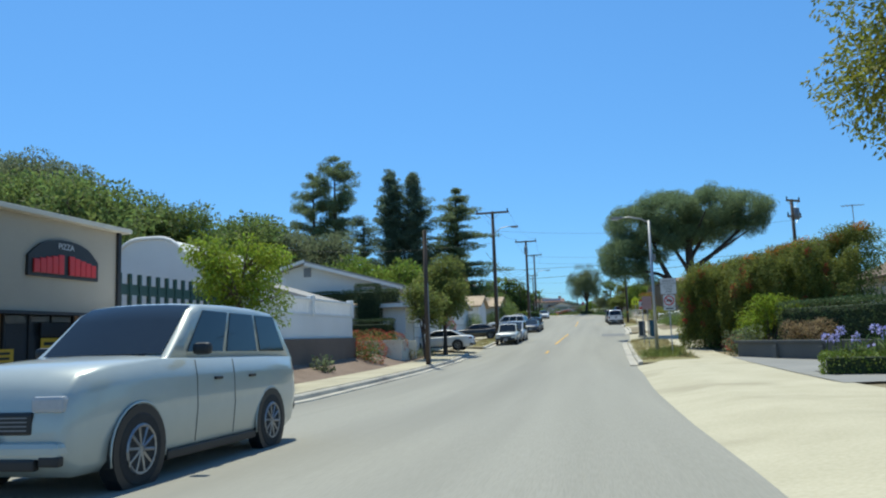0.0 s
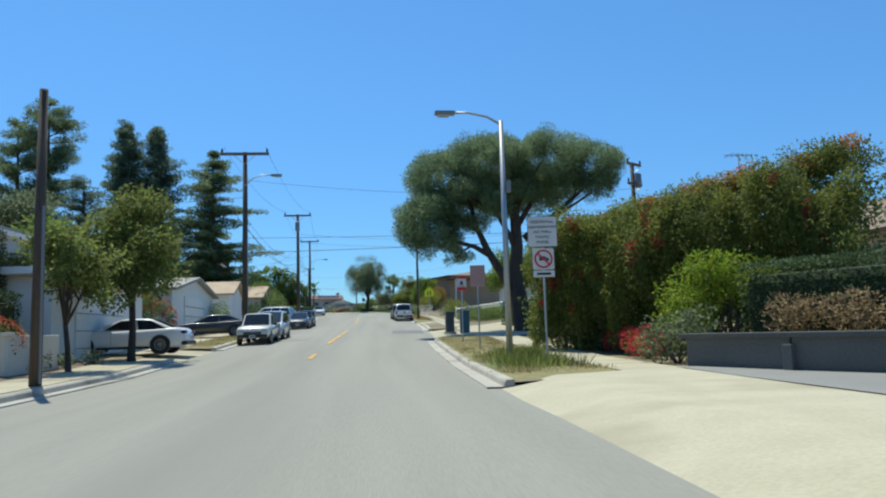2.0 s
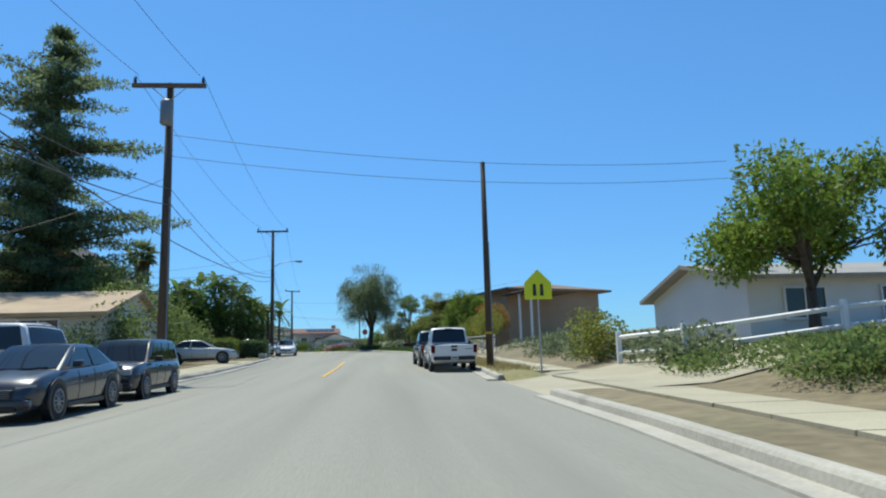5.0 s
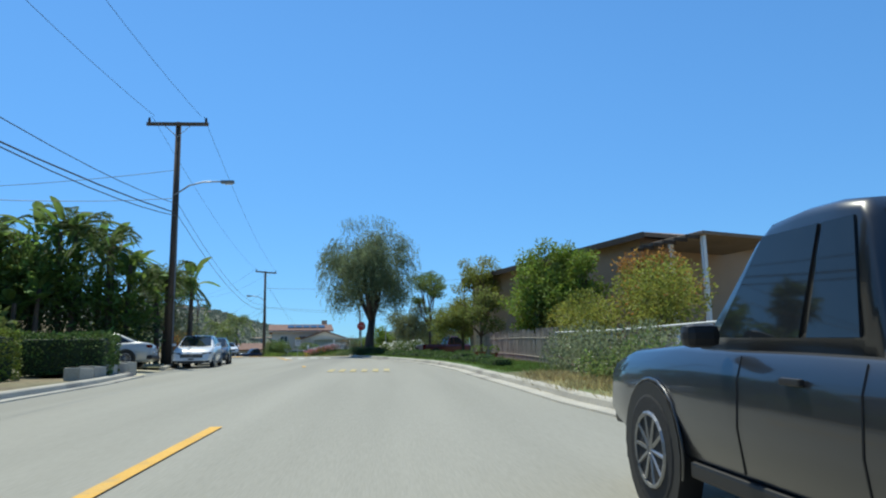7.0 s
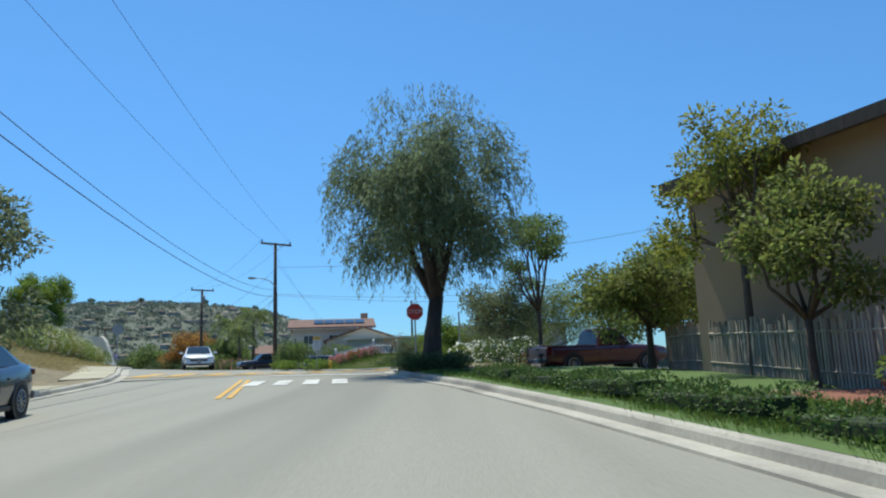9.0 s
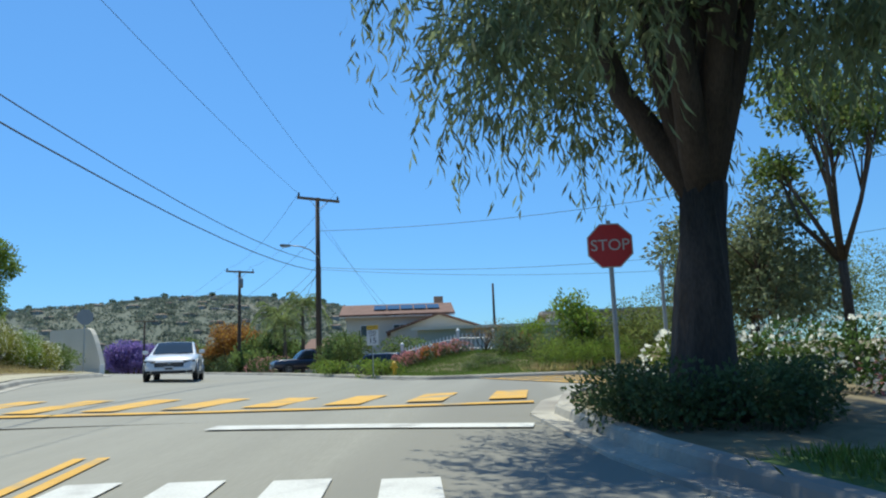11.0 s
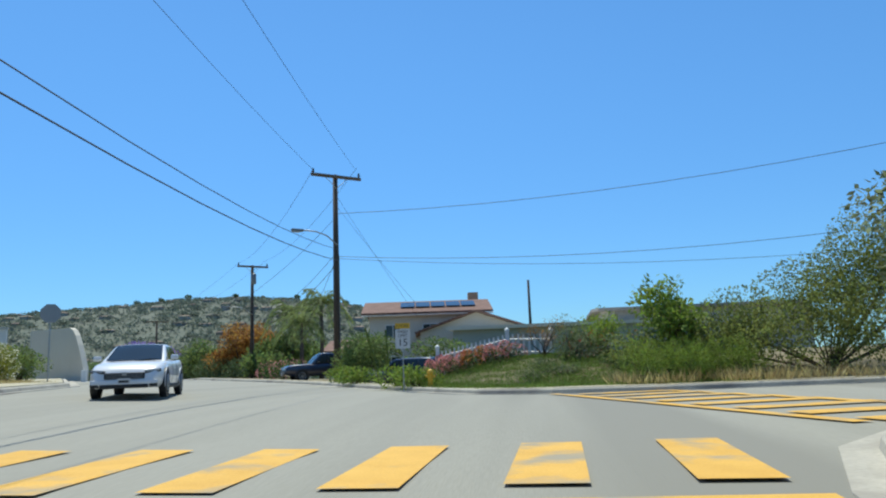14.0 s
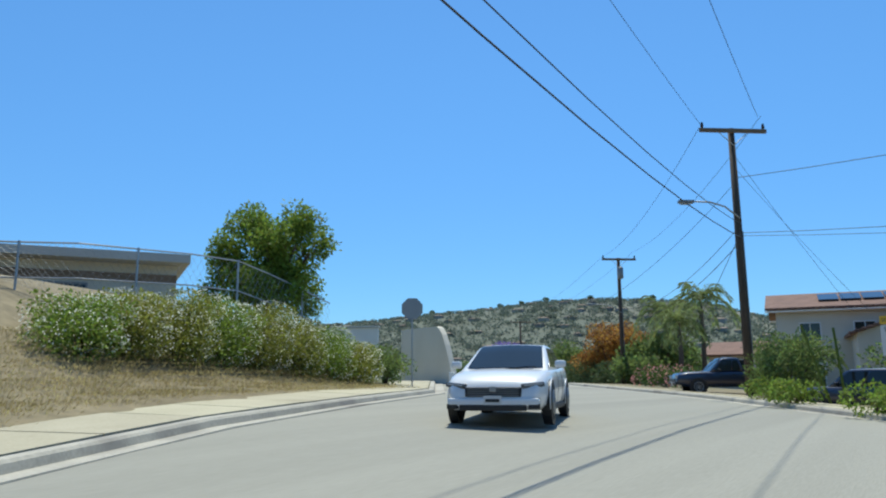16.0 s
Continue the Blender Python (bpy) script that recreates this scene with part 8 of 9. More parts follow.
def weeping_tree():
    x, y = -0.75, 134.5
    z = land(x, y)
    o = thing("weeping_tree", "full weeping willow-leaved tree at the stop corner", "tree", pose(x, y, z))
    blobs = clumps(26, 2.5, 4.2, 7.9, 0.8, 1.2, 61, 0.95) + [(math.cos(t) * 1.9, math.sin(t) * 1.9, 4.0 + 0.5 * math.sin(3 * t), .8, .8, .8) for t in [k * math.tau / 9 for k in range(9)]] + [(0, 0, 4.3, 1.2, 1.2, .9)]
    bm = bmesh.new()
    limbs(bm, (0, 0, 0), (0.2, 0.1, 2.3), [(b[0] * .9, b[1] * .9, b[2]) for b in blobs[:9]], 0.30, 10)
    part("trunk", bm, BARK_DARK, o, smooth=True)
    crown("crown", blobs, L_WILLOW, o, 4, 0.22, 42, 1.0, 0.2, 0.3, 0.25, 0.75)
    ps, ds = [], []
    rnd = random.Random(3)
    for k in range(560):
        a, e = rnd.random() * math.tau, rnd.uniform(-0.95, 1.35)
        q = np.array([math.cos(a) * math.cos(e) * 3.15, math.sin(a) * math.cos(e) * 3.15, 5.6 + math.sin(e) * 2.9])
        q *= np.array([rnd.uniform(.86, 1.08)] * 2 + [1])
        ln = rnd.uniform(0.35, 1.25) if e < 0.9 else rnd.uniform(0.3, 0.5)
        n = int(ln * 22)
        for j in range(n):
            s = j / n
            if e >= 0.9:
                p = q + np.array([math.cos(a) * .25 * s, math.sin(a) * .25 * s, 0.75 * s])
            else:
                p = q + np.array([math.cos(a) * 0.35 * s, math.sin(a) * 0.35 * s, -ln * s * s])
            ps.append(p + GEN.normal(size=3) * 0.02)
            ds.append(np.array([math.cos(a + j) * 0.5, math.sin(a + j) * 0.5, -0.9]))
    leaf_mesh("drooping_foliage", np.array(ps), np.array(ds), 0.20, 0.032, L_WILLOW, o)
    return o


weeping_tree()
bush("dark clipped ring hedge round the tree's foot", -0.75, 134.5, [(math.cos(a) * .85, math.sin(a) * .85, .2, .45, .45, .32) for a in [k * math.tau / 9 for k in range(9)]], L_DARK, 0.06, 300, gap=0.02, category="hedge", name="ring_hedge")
o = thing("stop_sign", "red octagonal stop sign on a steel post", "stop sign", pose(-1.3, 136.2, land(-1.3, 136.2) + 0.0, 0, 0, -2))
sign_post(o, 2.2, 0.03)
z0 = 6.38 - land(-1.3, 136.2)
oct_ = [(0.30 * math.cos(radians(22.5 + 45 * k)), z0 + 0.30 * math.sin(radians(22.5 + 45 * k))) for k in range(8)]
polygon_plate(o, "border", oct_, SIGN_WHITE, -0.004, 0.005)
polygon_plate(o, "face", [(px * 0.94, z0 + (pz - z0) * 0.94) for px, pz in oct_], SIGN_RED, -0.010, 0.005)
face_text(o, "STOP", 0.2, 0, z0, SIGN_WHITE, -0.014)

# ================================================================ the crossing
o = thing("speed_sign", "white school speed limit sign on a steel post", "traffic sign", pose(-7.6, 157.4, land(-7.6, 157.4) - 0.1, 0, 0, 8))
sign_post(o, 2.5)
panel(o, "school_plate", 0.6, 0.22, 2.45, SIGN_ORANGE, -0.006)
face_text(o, "SCHOOL", 0.13, 0, 2.45, SIGN_BLACK, -0.010)
panel(o, "limit_panel", 0.6, 0.78, 1.92, SIGN_WHITE, -0.006)
for txt, zz, sz in (("SPEED", 2.2, 0.16), ("LIMIT", 2.04, 0.16), ("15", 1.76, 0.42)):
    face_text(o, txt, sz, 0, zz, SIGN_BLACK, -0.010)
o.matrix_basis = pose(-7.65, 155.2, road_z(-8, 155) + 0.15, 0, 0, 8) @ Matrix.Scale(0.74, 4)
hy = thing("fire_hydrant", "small yellow fire hydrant on the pavement", "fire hydrant", pose(-6.9, 155.6, road_z(-7, 155) + 0.15) @ Matrix.Scale(TRUE, 4))
bm = bmesh.new()
tube(bm, [(0, 0, 0), (0, 0, 0.06), (0, 0, 0.07), (0, 0, 0.5), (0, 0, 0.52), (0, 0, 0.62), (0, 0, 0.68)], [0.16, 0.16, 0.10, 0.10, 0.14, 0.10, 0.03], 10)
tube(bm, [(-0.18, 0, 0.4), (0.18, 0, 0.4)], 0.05, 8)
part("barrel", bm, SIGN_ORANGE, hy)


def tile_house():
    x, y = -9.9, 178.0
    z = 4.75
    o = thing("tile_house", "cream two-storey house with terracotta tile roof and solar panels", "house", pose(x, y, z, 0, 0, 8) @ Matrix.Scale(0.71, 4))
    part("wall", boxes(((0, 0, 2.4), (9.4, 8, 6.0))), STUCCO_CREAM, o)
    part("wall", boxes(((3.6, -5.5, 1.4), (8.4, 6.4, 4.4))), STUCCO_CREAM, o)
    gable_roof(o, -4.7, 4.7, -4, 4, 5.4, 6.5, "x", 0.6, ROOF_TILE, 0.16, name="roof")
    gable_roof(o, -0.6, 7.8, -8.7, -3.9, 3.5, 4.9, "y", 0.4, ROOF_TILE, 0.16, name="garage_roof")
    gable_body(o, -0.55, 7.75, -8.68, -4.0, 3.3, 3.5, 4.88, "y", STUCCO_CREAM)
    for k in range(14):
        part("verge_tile", boxes(((-0.9 + 0.31 * k, -9.12, 3.50 + 0.1035 * k), (0.26, 0.24, 0.13)), bevel=0.03), ROOF_TILE, o)
    for s_ in (-1, 1):
        part("gutter", boxes(((0, s_ * 4.66, 5.16), (10.6, 0.12, 0.1)), bevel=0.02), TRIM_WHITE, o)
    for k in range(30):
        part("roof_tile", boxes(((-5.1 + 0.35 * k, -4.62, 5.30), (0.24, 0.4, 0.12)), bevel=0.03), ROOF_TILE, o)
    for k in range(5):
        sp = part("solar_panel", boxes(((-1.6 + 1.25 * k, -2.2, 6.18), (1.15, 2.0, 0.05), Matrix.Translation((0, -2.2, 6.18)) @ Matrix.Rotation(radians(15.4), 4, "X") @ Matrix.Translation((0, 2.2, -6.18)))), GLASS_HOUSE, o)
    for xx in (-2.8, 0.2, 3.0):
        window(o, (xx, -4.03, 3.9), 1.1, 1.0, "-y", TRIM_WHITE, 1)
    window(o, (-3.0, -4.03, 1.2), 1.6, 1.3, "-y", TRIM_WHITE, 1)
    gd = part("garage_door", boxes(((3.6, -8.72, 0.9), (4.6, 0.08, 2.1))), STUCCO_WHITE, o)
    for k in range(3):
        part("groove", boxes(((3.6, -8.765, 0.4 + 0.5 * k), (4.6, 0.01, 0.03))), SHADE_GREY, gd)
    part("chimney", boxes(((4.2, 2.5, 6.4), (0.9, 0.9, 2.2))), STUCCO_BROWN, o)
    return o


tile_house()
simple_house("pale green flat-roofed house behind a picket fence", -7.2, 1.5, 166.5, 175, 4.6, 2.4, 2.55, "x", material("sage_stucco", (0.27, 0.31, 0.29), (0.35, 0.39, 0.36), 0.5, 0.9, 0.2, fine=60), STUCCO_CREAM, over=0.3)
simple_house("pale low house behind shrubs on the rise", 0.2, 10, 171, 178, 5.0, 2.9, 3.1, "x", STUCCO_GREY, ROOF_GREY)
picket_fence("white picket fence rising across a garden", [(-7.2, 160.2), (-4.6, 159.0), (-3.1, 158.8)], lambda x, y: float(np.interp(x, (-7.2, -4.6, -3.1), (5.0, 5.5, 5.45))), 0.88, 0.17, 0.105, TRIM_WHITE, name="picket_fence")
for x, y, zz, hh in ((-7.2, 160.2, 4.8, 1.25), (-4.6, 158.95, 5.15, 1.36), (-3.1, 158.8, 5.1, 1.34)):
    o = thing("gate_post", "square white fence post with a pointed cap", "fence post", pose(x, y, zz))
    part("post", boxes(((0, 0, hh / 2 - 0.15), (0.13, 0.13, hh + 0.3)), bevel=0.01), TRIM_WHITE, o)
    bm = bmesh.new()
    tube(bm, [(0, 0, hh), (0, 0, hh + 0.05), (0, 0, hh + 0.12)], [0.10, 0.085, 0.01], 8)
    part("cap", bm, TRIM_WHITE, o)
for k in range(16):
    x, y = random.uniform(-4.2, -0.2), random.uniform(153.6, 156.6)
    bush("low brown-green twiggy groundcover clump on the slope", x, y, [(0, 0, .14, .36, .3, .2), (.25, .1, .12, .3, .26, .16)], random.choice((L_DARK, L_MID, L_GREY)), 0.06, 120, gap=0.35, category="groundcover", name="groundcover", group="groundcover clumps on the slope")
for x, y in ((-2.6, 157.0), (-2.2, 157.3), (-1.8, 157.0), (-1.4, 157.2), (-0.6, 156.9)):
    bush("tall strappy clump with rust-pink flower spikes", x, y, [(0, 0, .35, .3, .3, .5)], L_MID, 0.42, 80, slim=0.05, flowers=(L_REDBROWN, 60, 0.05), category="flowers", name="kangaroo_paw", group="tall red-flowered clumps by the fence")
bush("round bright yellow-green shrub by the fence", -1.55, 158.0, [(0, 0, .8, .55, .5, .5), (.4, .1, .9, .45, .45, .45), (-.2, .1, .45, .5, .5, .4)], L_LIME, 0.08, 130, gap=0.25)
bush("dark shrubs under the loose green tree", 0.4, 155.6, [(-.5, 0, .6, .7, .6, .6), (.6, .2, .8, .9, .7, .8), (1.8, .1, .8, .9, .8, .8)], L_DARK, 0.10, 90, gap=0.25, category="shrubbery")
car("navy saloon parked in a driveway", "car", set_down(-8.6, 161.6, 66), "suv", 4.3, 1.75, 1.5, CAR_BLUE)
car("navy pickup truck parked at the far kerb", "pickup truck", pose(-13.7, 168.6, road_z(-14, 168) + 0.1, 0, 0, 118), "pickup", 5.2, 1.85, 1.7, CAR_BLUE, bed=True, doors=3, name="pickup_truck")
for x, y, m in ((-6.9, 159.4, L_PINK), (-6.2, 158.9, L_PINK), (-5.5, 158.6, L_ORANGE), (-4.7, 158.3, L_PINK), (-6.6, 160.0, L_PINK)):
    bush("rose bushes with pink blooms on a garden slope", x, y, [(-.3, 0, .22, .42, .4, .30), (.35, .1, .30, .42, .4, .32), (0, .1, .5, .22, .22, .22), (-.5, .1, .42, .18, .18, .2)], L_HEDGE, 0.07, 110, flowers=(m, 300, 0.05), group="rose bushes on the slope")
for x, y in ((-10.4, 158.6), (-11.2, 160.6), (-7.6, 154.9), (-8.3, 155.6)):
    bush("low green shrub along the far pavement", x, y + 0.8, [(0, 0, .3, .55, .5, .35), (.5, .2, .3, .5, .4, .3)], L_BRIGHT, 0.11, 80, group="shrubs along the far pavement")
bush("dark green shrub beside the utility pole", -10.9, 163.6, [(0, 0, 1.0, .8, .8, 1.0), (.7, .2, 1.2, .7, .7, .9), (-.6, 0, .7, .6, .6, .7)], L_MID, 0.12, 70)
bush("round green shrub before the house", -7.9, 163.4, [(0, 0, .9, .9, .9, .9), (1, 0, .8, .8, .8, .8)], L_MID, 0.13, 60)
feather_palm("spiky green yucca-like palm by the pole", -10.6, 166.4, 1.2, 1.4, n=20)
lt = thing("leaning_stakes", "two leaning yellow-green bamboo stakes", "stakes", pose(-9.4, 160.5, land(-9.4, 160.5)))
for a, b in (((0, 0, 0), (-.55, 0, 2.1)), ((.35, 0, 0), (.2, .1, 2.0))):
    bm = bmesh.new()
    tube(bm, [a, b], 0.035, 6)
    part("stake", bm, L_HEDGE_LIT, lt)
# tangled shrubs on the far right of the crossing
bush("tall tangled shrubs and small trees across the branch", 1.6, 154.8, [(-2.4, .6, .6, .8, .7, .7), (-1.2, .2, .9, 1.0, 1.0, .9), (.4, 0, 1.2, 1.2, 1.2, 1.1), (2.4, .4, 1.7, 1.4, 1.4, 1.5), (4.6, 1, 2.6, 1.8, 1.5, 2.1), (.6, -1.2, 1.0, 1.3, .9, 1.0), (3.2, -1, 1.2, 1.5, 1.0, 1.2), (6.6, 1.4, 2.4, 1.8, 1.5, 2.0), (9, 2, 2.4, 2.0, 1.6, 2.0), (5.2, .2, 3.4, 1.2, 1.1, 1.3), (3.6, .6, 2.4, 1.1, 1.0, 1.1)], L_OLIVE, 0.10, 90, category="shrubbery", gap=0.35)
tree("loose bright green small tree over the shrubs", 0.2, 154.6, 3.6, clumps(9, 0.9, 1.1, 2.5, 0.4, 0.7, 71), L_BRIGHT, 0.1, 0.35, 0.17, 34, 0.0, 0.45, gap=0.5)
tree("bare twiggy plum tree with few small leaves", -3.4, 157.5, 2.0, clumps(12, 0.75, 0.9, 1.7, 0.25, 0.4, 73), L_RUST, 0.05, 0.25, 0.05, 34, 0.0, 0.5, gap=0.5, z=5.1)
tree("round green tree beside the yucca", -11.4, 166.6, 2.4, clumps(14, 0.9, 0.8, 2.1, 0.4, 0.6, 74), L_MID, 0.07, 0.25, 0.10, 70, 0.0, 0.5, gap=0.25)
for x, y in ((-2.75, 156.5), (-2.35, 156.3), (-1.95, 156.6), (-0.9, 155.6), (-0.5, 155.4)):
    bush("strappy clump with rust-red flower spikes", x, y, [(0, 0, .25, .28, .28, .4)], L_GREY, 0.34, 60, slim=0.06, flowers=(L_REDBROWN, 40, 0.05), category="flowers", name="kangaroo_paw", group="red-flowered clumps on the slope")
bush("fine-leaved twiggy shrub by the fence", -2.7, 156.8, [(0, 0, .8, .6, .5, .55), (.4, .1, .6, .5, .4, .4)], L_GREY, 0.06, 90, gap=0.5)
for x, y, k in ((-2.2, 157.4, .35), (-1.2, 156.6, .4)):
    bush("brownish twiggy shrub by the picket fence", x, y, [(0, 0, .45, .5, .45, k)], L_RUST if k > .45 else L_GREY, 0.09, 40, gap=0.45, group="dry shrubs on the slope")
for x, y in ((-1.6, 151.6), (-.4, 151.8), (.9, 152.2), (-.9, 152.4), (.3, 152.6)):
    bush("feathery green fennel clump at the kerb", x + 0.4, y + .6, [(0, 0, .55, .55, .45, .6), (.3, .1, .45, .4, .35, .45)], L_BRIGHT, 0.22, 130, slim=0.06, group="fennel at the kerb")
pts = scatter(70, lambda r: (r.uniform(-1.6, 6), r.uniform(151.4, 153.4)), 5)
tufts("dry golden grass along the far kerb", pts, 0.36, L_DRYGRASS, 30, 0.2)
# rose corner
bush("white rose bush on the lawn corner", 0.7, 141.0, [(-.3, 0, .4, .5, .4, .4), (.5, .1, .45, .6, .5, .42), (1.4, .2, .4, .5, .5, .4)], L_HEDGE_LIT, 0.11, 80, z=land(2, 140.9), flowers=(L_WHITE, 110, 0.12))
o = thing("sign_post", "perforated steel sign post on the lawn corner", "post", pose(0.35, 141.1, land(0.35, 141.1)))
part("post", boxes(((0, 0, 1.0), (0.06, 0.06, 2.2))), STEEL, o)
tree("green tree over the rose corner", 8.4, 139.5, 5.6, clumps(18, 2.2, 1.2, 4.0, 0.6, 1.0, 72), L_MID, 0.11, 0.2, 0.15, 54, 0.1, 0.5, gap=0.4)

car("white saloon coming round the crossing", "car", pose(-12.8, 149.4, road_z(-12.8, 149.4) + 0.05, 0, 0, 199), "sedan", 4.85, 1.86, 1.45, CAR_WHITE, wheel=0.34)


# the school corner
def school():
    o = thing("school_building", "long low pale grey school building with a flat roof", "school", pose(-43.4, 146.6, 6.15, 0, 0, 58))
    part("wall", boxes(((0, 0, 1.9), (30, 9, 4.0))), STUCCO_CREAM, o)
    part("roof", boxes(((0, -0.3, 4.0), (30.8, 10.4, 0.34)), bevel=0.03), STUCCO_GREY, o)
    part("wall_band", boxes(((0, -4.53, 3.3), (30, 0.06, 0.32))), ROOF_BROWN, o, "dull red-brown band under the eaves")
    for k in range(6):
        window(o, (-11.5 + 4.4 * k, -4.53, 2.3), 2.6, 1.3, "-y", SHADE_GREY, 2)
    part("door", boxes(((12.5, -4.52, 1.2), (1.2, 0.1, 2.2))), BLACK, o)
    return o


school()
CORNER = [(-31, 141.5), (-25.5, 143.9), (-22.6, 147.6), (-22.0, 151.6), (-22.4, 155.6)]


def fence_top(y):
    return float(np.interp(y, [146, 150.4, 151.6, 153.4, 154.4, 155.6], [8.48, 8.63, 8.60, 8.32, 8.10, 7.85]))


def chain_fence():
    o = thing("chain_link_fence", "galvanised chain-link fence along the top of the bank", "fence")
    pts = resample(CORNER, 1.15)
    for x, y in pts[::2]:
        bm = bmesh.new()
        tube(bm, [(x, y, land(x, y) - 0.2), (x, y, fence_top(y) + 0.03)], 0.028, 6)
        part("post", bm, STEEL, o)
    for drop in (0.78, 0.0):
        bm = bmesh.new()
        tube(bm, [(x, y, fence_top(y) - drop) for x, y in pts], 0.02, 6)
        part("rail", bm, STEEL, o)
    bm = bmesh.new()
    for (ax, ay), (bx, by) in zip(pts, pts[1:]):
        n = 7
        for k in range(-n, n):
            a0, a1 = max(0, k), min(n, k + n)
            for s in (0, 1):
                p = []
                for q in (a0, a1):
                    u, v = q / n, (q - k) / n
                    v = 1 - v if s else v
                    x, y = ax + (bx - ax) * u, ay + (by - ay) * u
                    top, low = fence_top(y), min(fence_top(y) - 0.8, land(x, y) + 0.1)
                    p.append((x, y, low + (top - low) * v))
                tube(bm, p, 0.003, 3, False)
    part("mesh", bm, STEEL, o)
    return o


chain_fence()
FL = [(-19.9, 146.0), (-20.2, 147.2), (-20.75, 149.9), (-21.05, 152.5), (-21.1, 154.9)]
for k, (x, y) in enumerate(resample(FL, 0.95)):
    top = float(np.interp(y, [145.8, 147, 149.3, 150.6, 152.8, 155], [7.05, 7.3, 7.45, 7.42, 7.2, 6.6]))
    zz = land(x, y) - 0.15
    hh = max(0.7, top - zz)
    j = 0.12 * math.sin(k * 2.7)
    bush("dense flowering shrub with small white daisies on the bank", x, y, [(0, 0, hh * .5, .85, .85, hh * .5), (.45, -.1, hh * .34, .75, .8, hh * .36), (-.45, .3, hh * .62 + j, .8, .8, hh * .36), (.1, .5, hh * .72 - j, .6, .6, hh * .28)], L_YELLOW if k % 3 else L_BRIGHT, 0.07, 170, z=zz, flowers=(L_WHITE, 420, 0.036), group="flowering shrubs on the bank", gap=0.1)
for x, y in ((-21.3, 155.9), (-21.2, 157.0)):
    bush("dark green shrub at the end of the bank", x, y, [(0, 0, .55, .8, .7, .6), (-.4, .3, .7, .7, .7, .5)], L_MID, 0.11, 80)
tree("leafy light green tree behind the school fence", -23.6, 154.2, 3.9, clumps(52, 1.65, 0.3, 3.7, 0.34, 0.6, 81, 1.0), L_BRIGHT, 0.09, 0.2, 0.13, 74, 0.1, 0.55, gap=0.3, z=7.2)
pts = scatter(1100, lambda r: (lambda u, w: (np.interp(u, [0, 1, 2, 3], [-14, -16.2, -17.9, -19.4]) - w, np.interp(u, [0, 1, 2, 3], [139, 143.5, 149, 155]) + w * 0.1))(r.uniform(0, 3), r.uniform(0.3, 4.0)), 8)
tufts("short dry grass on the school bank", [q for q in pts if not on_road(q[0] + 1.2, q[1])], 0.07, L_DRYGRASS, 60, 0.36)
sw = thing("ramp_wall", "pale stucco ramp wall with a rounded falling top", "wall", pose(-25.0, 165.5, 4.9, 0, 0, 30))
bm = bmesh.new()
prof = [(-4.0, 0.0), (1.6, 0.0), (1.6, 0.9)] + [(1.6 - 1.5 * u, 0.9 + 2.0 * math.sin(u * math.pi / 2)) for u in (0.2, 0.4, 0.6, 0.8, 1.0)] + [(-4.0, 3.0)]
prism(bm, prof, -0.12, 0.12)
bmesh.ops.rotate(bm, verts=bm.verts[:], cent=(0, 0, 0), matrix=Matrix.Rotation(radians(90), 3, "X"))
bmesh.ops.rotate(bm, verts=bm.verts[:], cent=(0, 0, 0), matrix=Matrix.Rotation(radians(-62), 3, "Z"))
part("ramp_side", bm, STUCCO_CREAM, sw)
part("low_wall", boxes(((0.7, -1.4, 0.4), (0.2, 2.6, 1.0)), bevel=0.02), STUCCO_WHITE, sw)
yw = thing("yard_wall", "long pale stucco wall behind the school fence", "wall", pose(-28.9, 162.3, 5.4, 0, 0, 28))
part("wall", boxes(((0, 0, 1.0), (5.0, 0.25, 2.6))), STUCCO_WHITE, yw)
part("coping", boxes(((0, 0, 2.34), (5.1, 0.34, 0.09)), bevel=0.015), STUCCO_GREY, yw)
o = thing("traffic_sign", "bare back of a sign on a post at the school corner", "traffic sign", pose(-20.0, 156.6, road_z(-20, 156.6) + 0.15, 0, 0, 36))
sign_post(o, 2.4)
oct2 = [(0.34 * math.cos(radians(22.5 + 45 * k)), 2.3 + 0.34 * math.sin(radians(22.5 + 45 * k))) for k in range(8)]
polygon_plate(o, "plate", oct2, SIGN_BACK, -0.01)

# down the left branch
tree("jacaranda in full lilac-purple bloom", -57, 233, 8.5, clumps(14, 3.2, 3.6, 7.4, 1.2, 1.8, 91), L_PURPLE, 0.2, 0.3, 0.34, 16, 0.0, 0.6)
tree("rust-orange flowering tree by the branch street", -28.5, 197, 5.6, clumps(11, 2.6, 2.0, 4.8, 1.0, 1.4, 92), L_RUST, 0.16, 0.3, 0.26, 22, 0.1, 0.5)
feather_palm("tall feathery palm with a light crown", -23.0, 192, 10.2 - land(-23, 192), 2.5, n=30, mat=L_PALM_LIT)
feather_palm("tall feathery palm with a light crown", -19.9, 190, 10.9 - land(-19.9, 190), 2.6, n=30, mat=L_PALM_LIT)
feather_palm("lower feathery palm beside a taller one", -20.6, 187, 9.2 - land(-20.6, 187), 2.2, n=26, mat=L_PALM_LIT)
hill_tree("green street tree by the crossing", -23.5, 187, 6.9, 1.9, L_MID, 93, group="trees down the branch street")
hill_tree("green street tree down the branch", -34, 212, 7.6, 3.6, L_MID, 94, group="trees down the branch street")
hill_tree("green street tree down the branch", -39, 216, 8.0, 4.0, L_DARK, 95, group="trees down the branch street")
hill_tree("green street tree down the branch", -46, 240, 8.0, 4.4, L_MID, 96, group="trees down the branch street")
hill_tree("green street tree down the branch", -68, 246, 8.5, 5.0, L_DARK, 97, group="trees down the branch street")
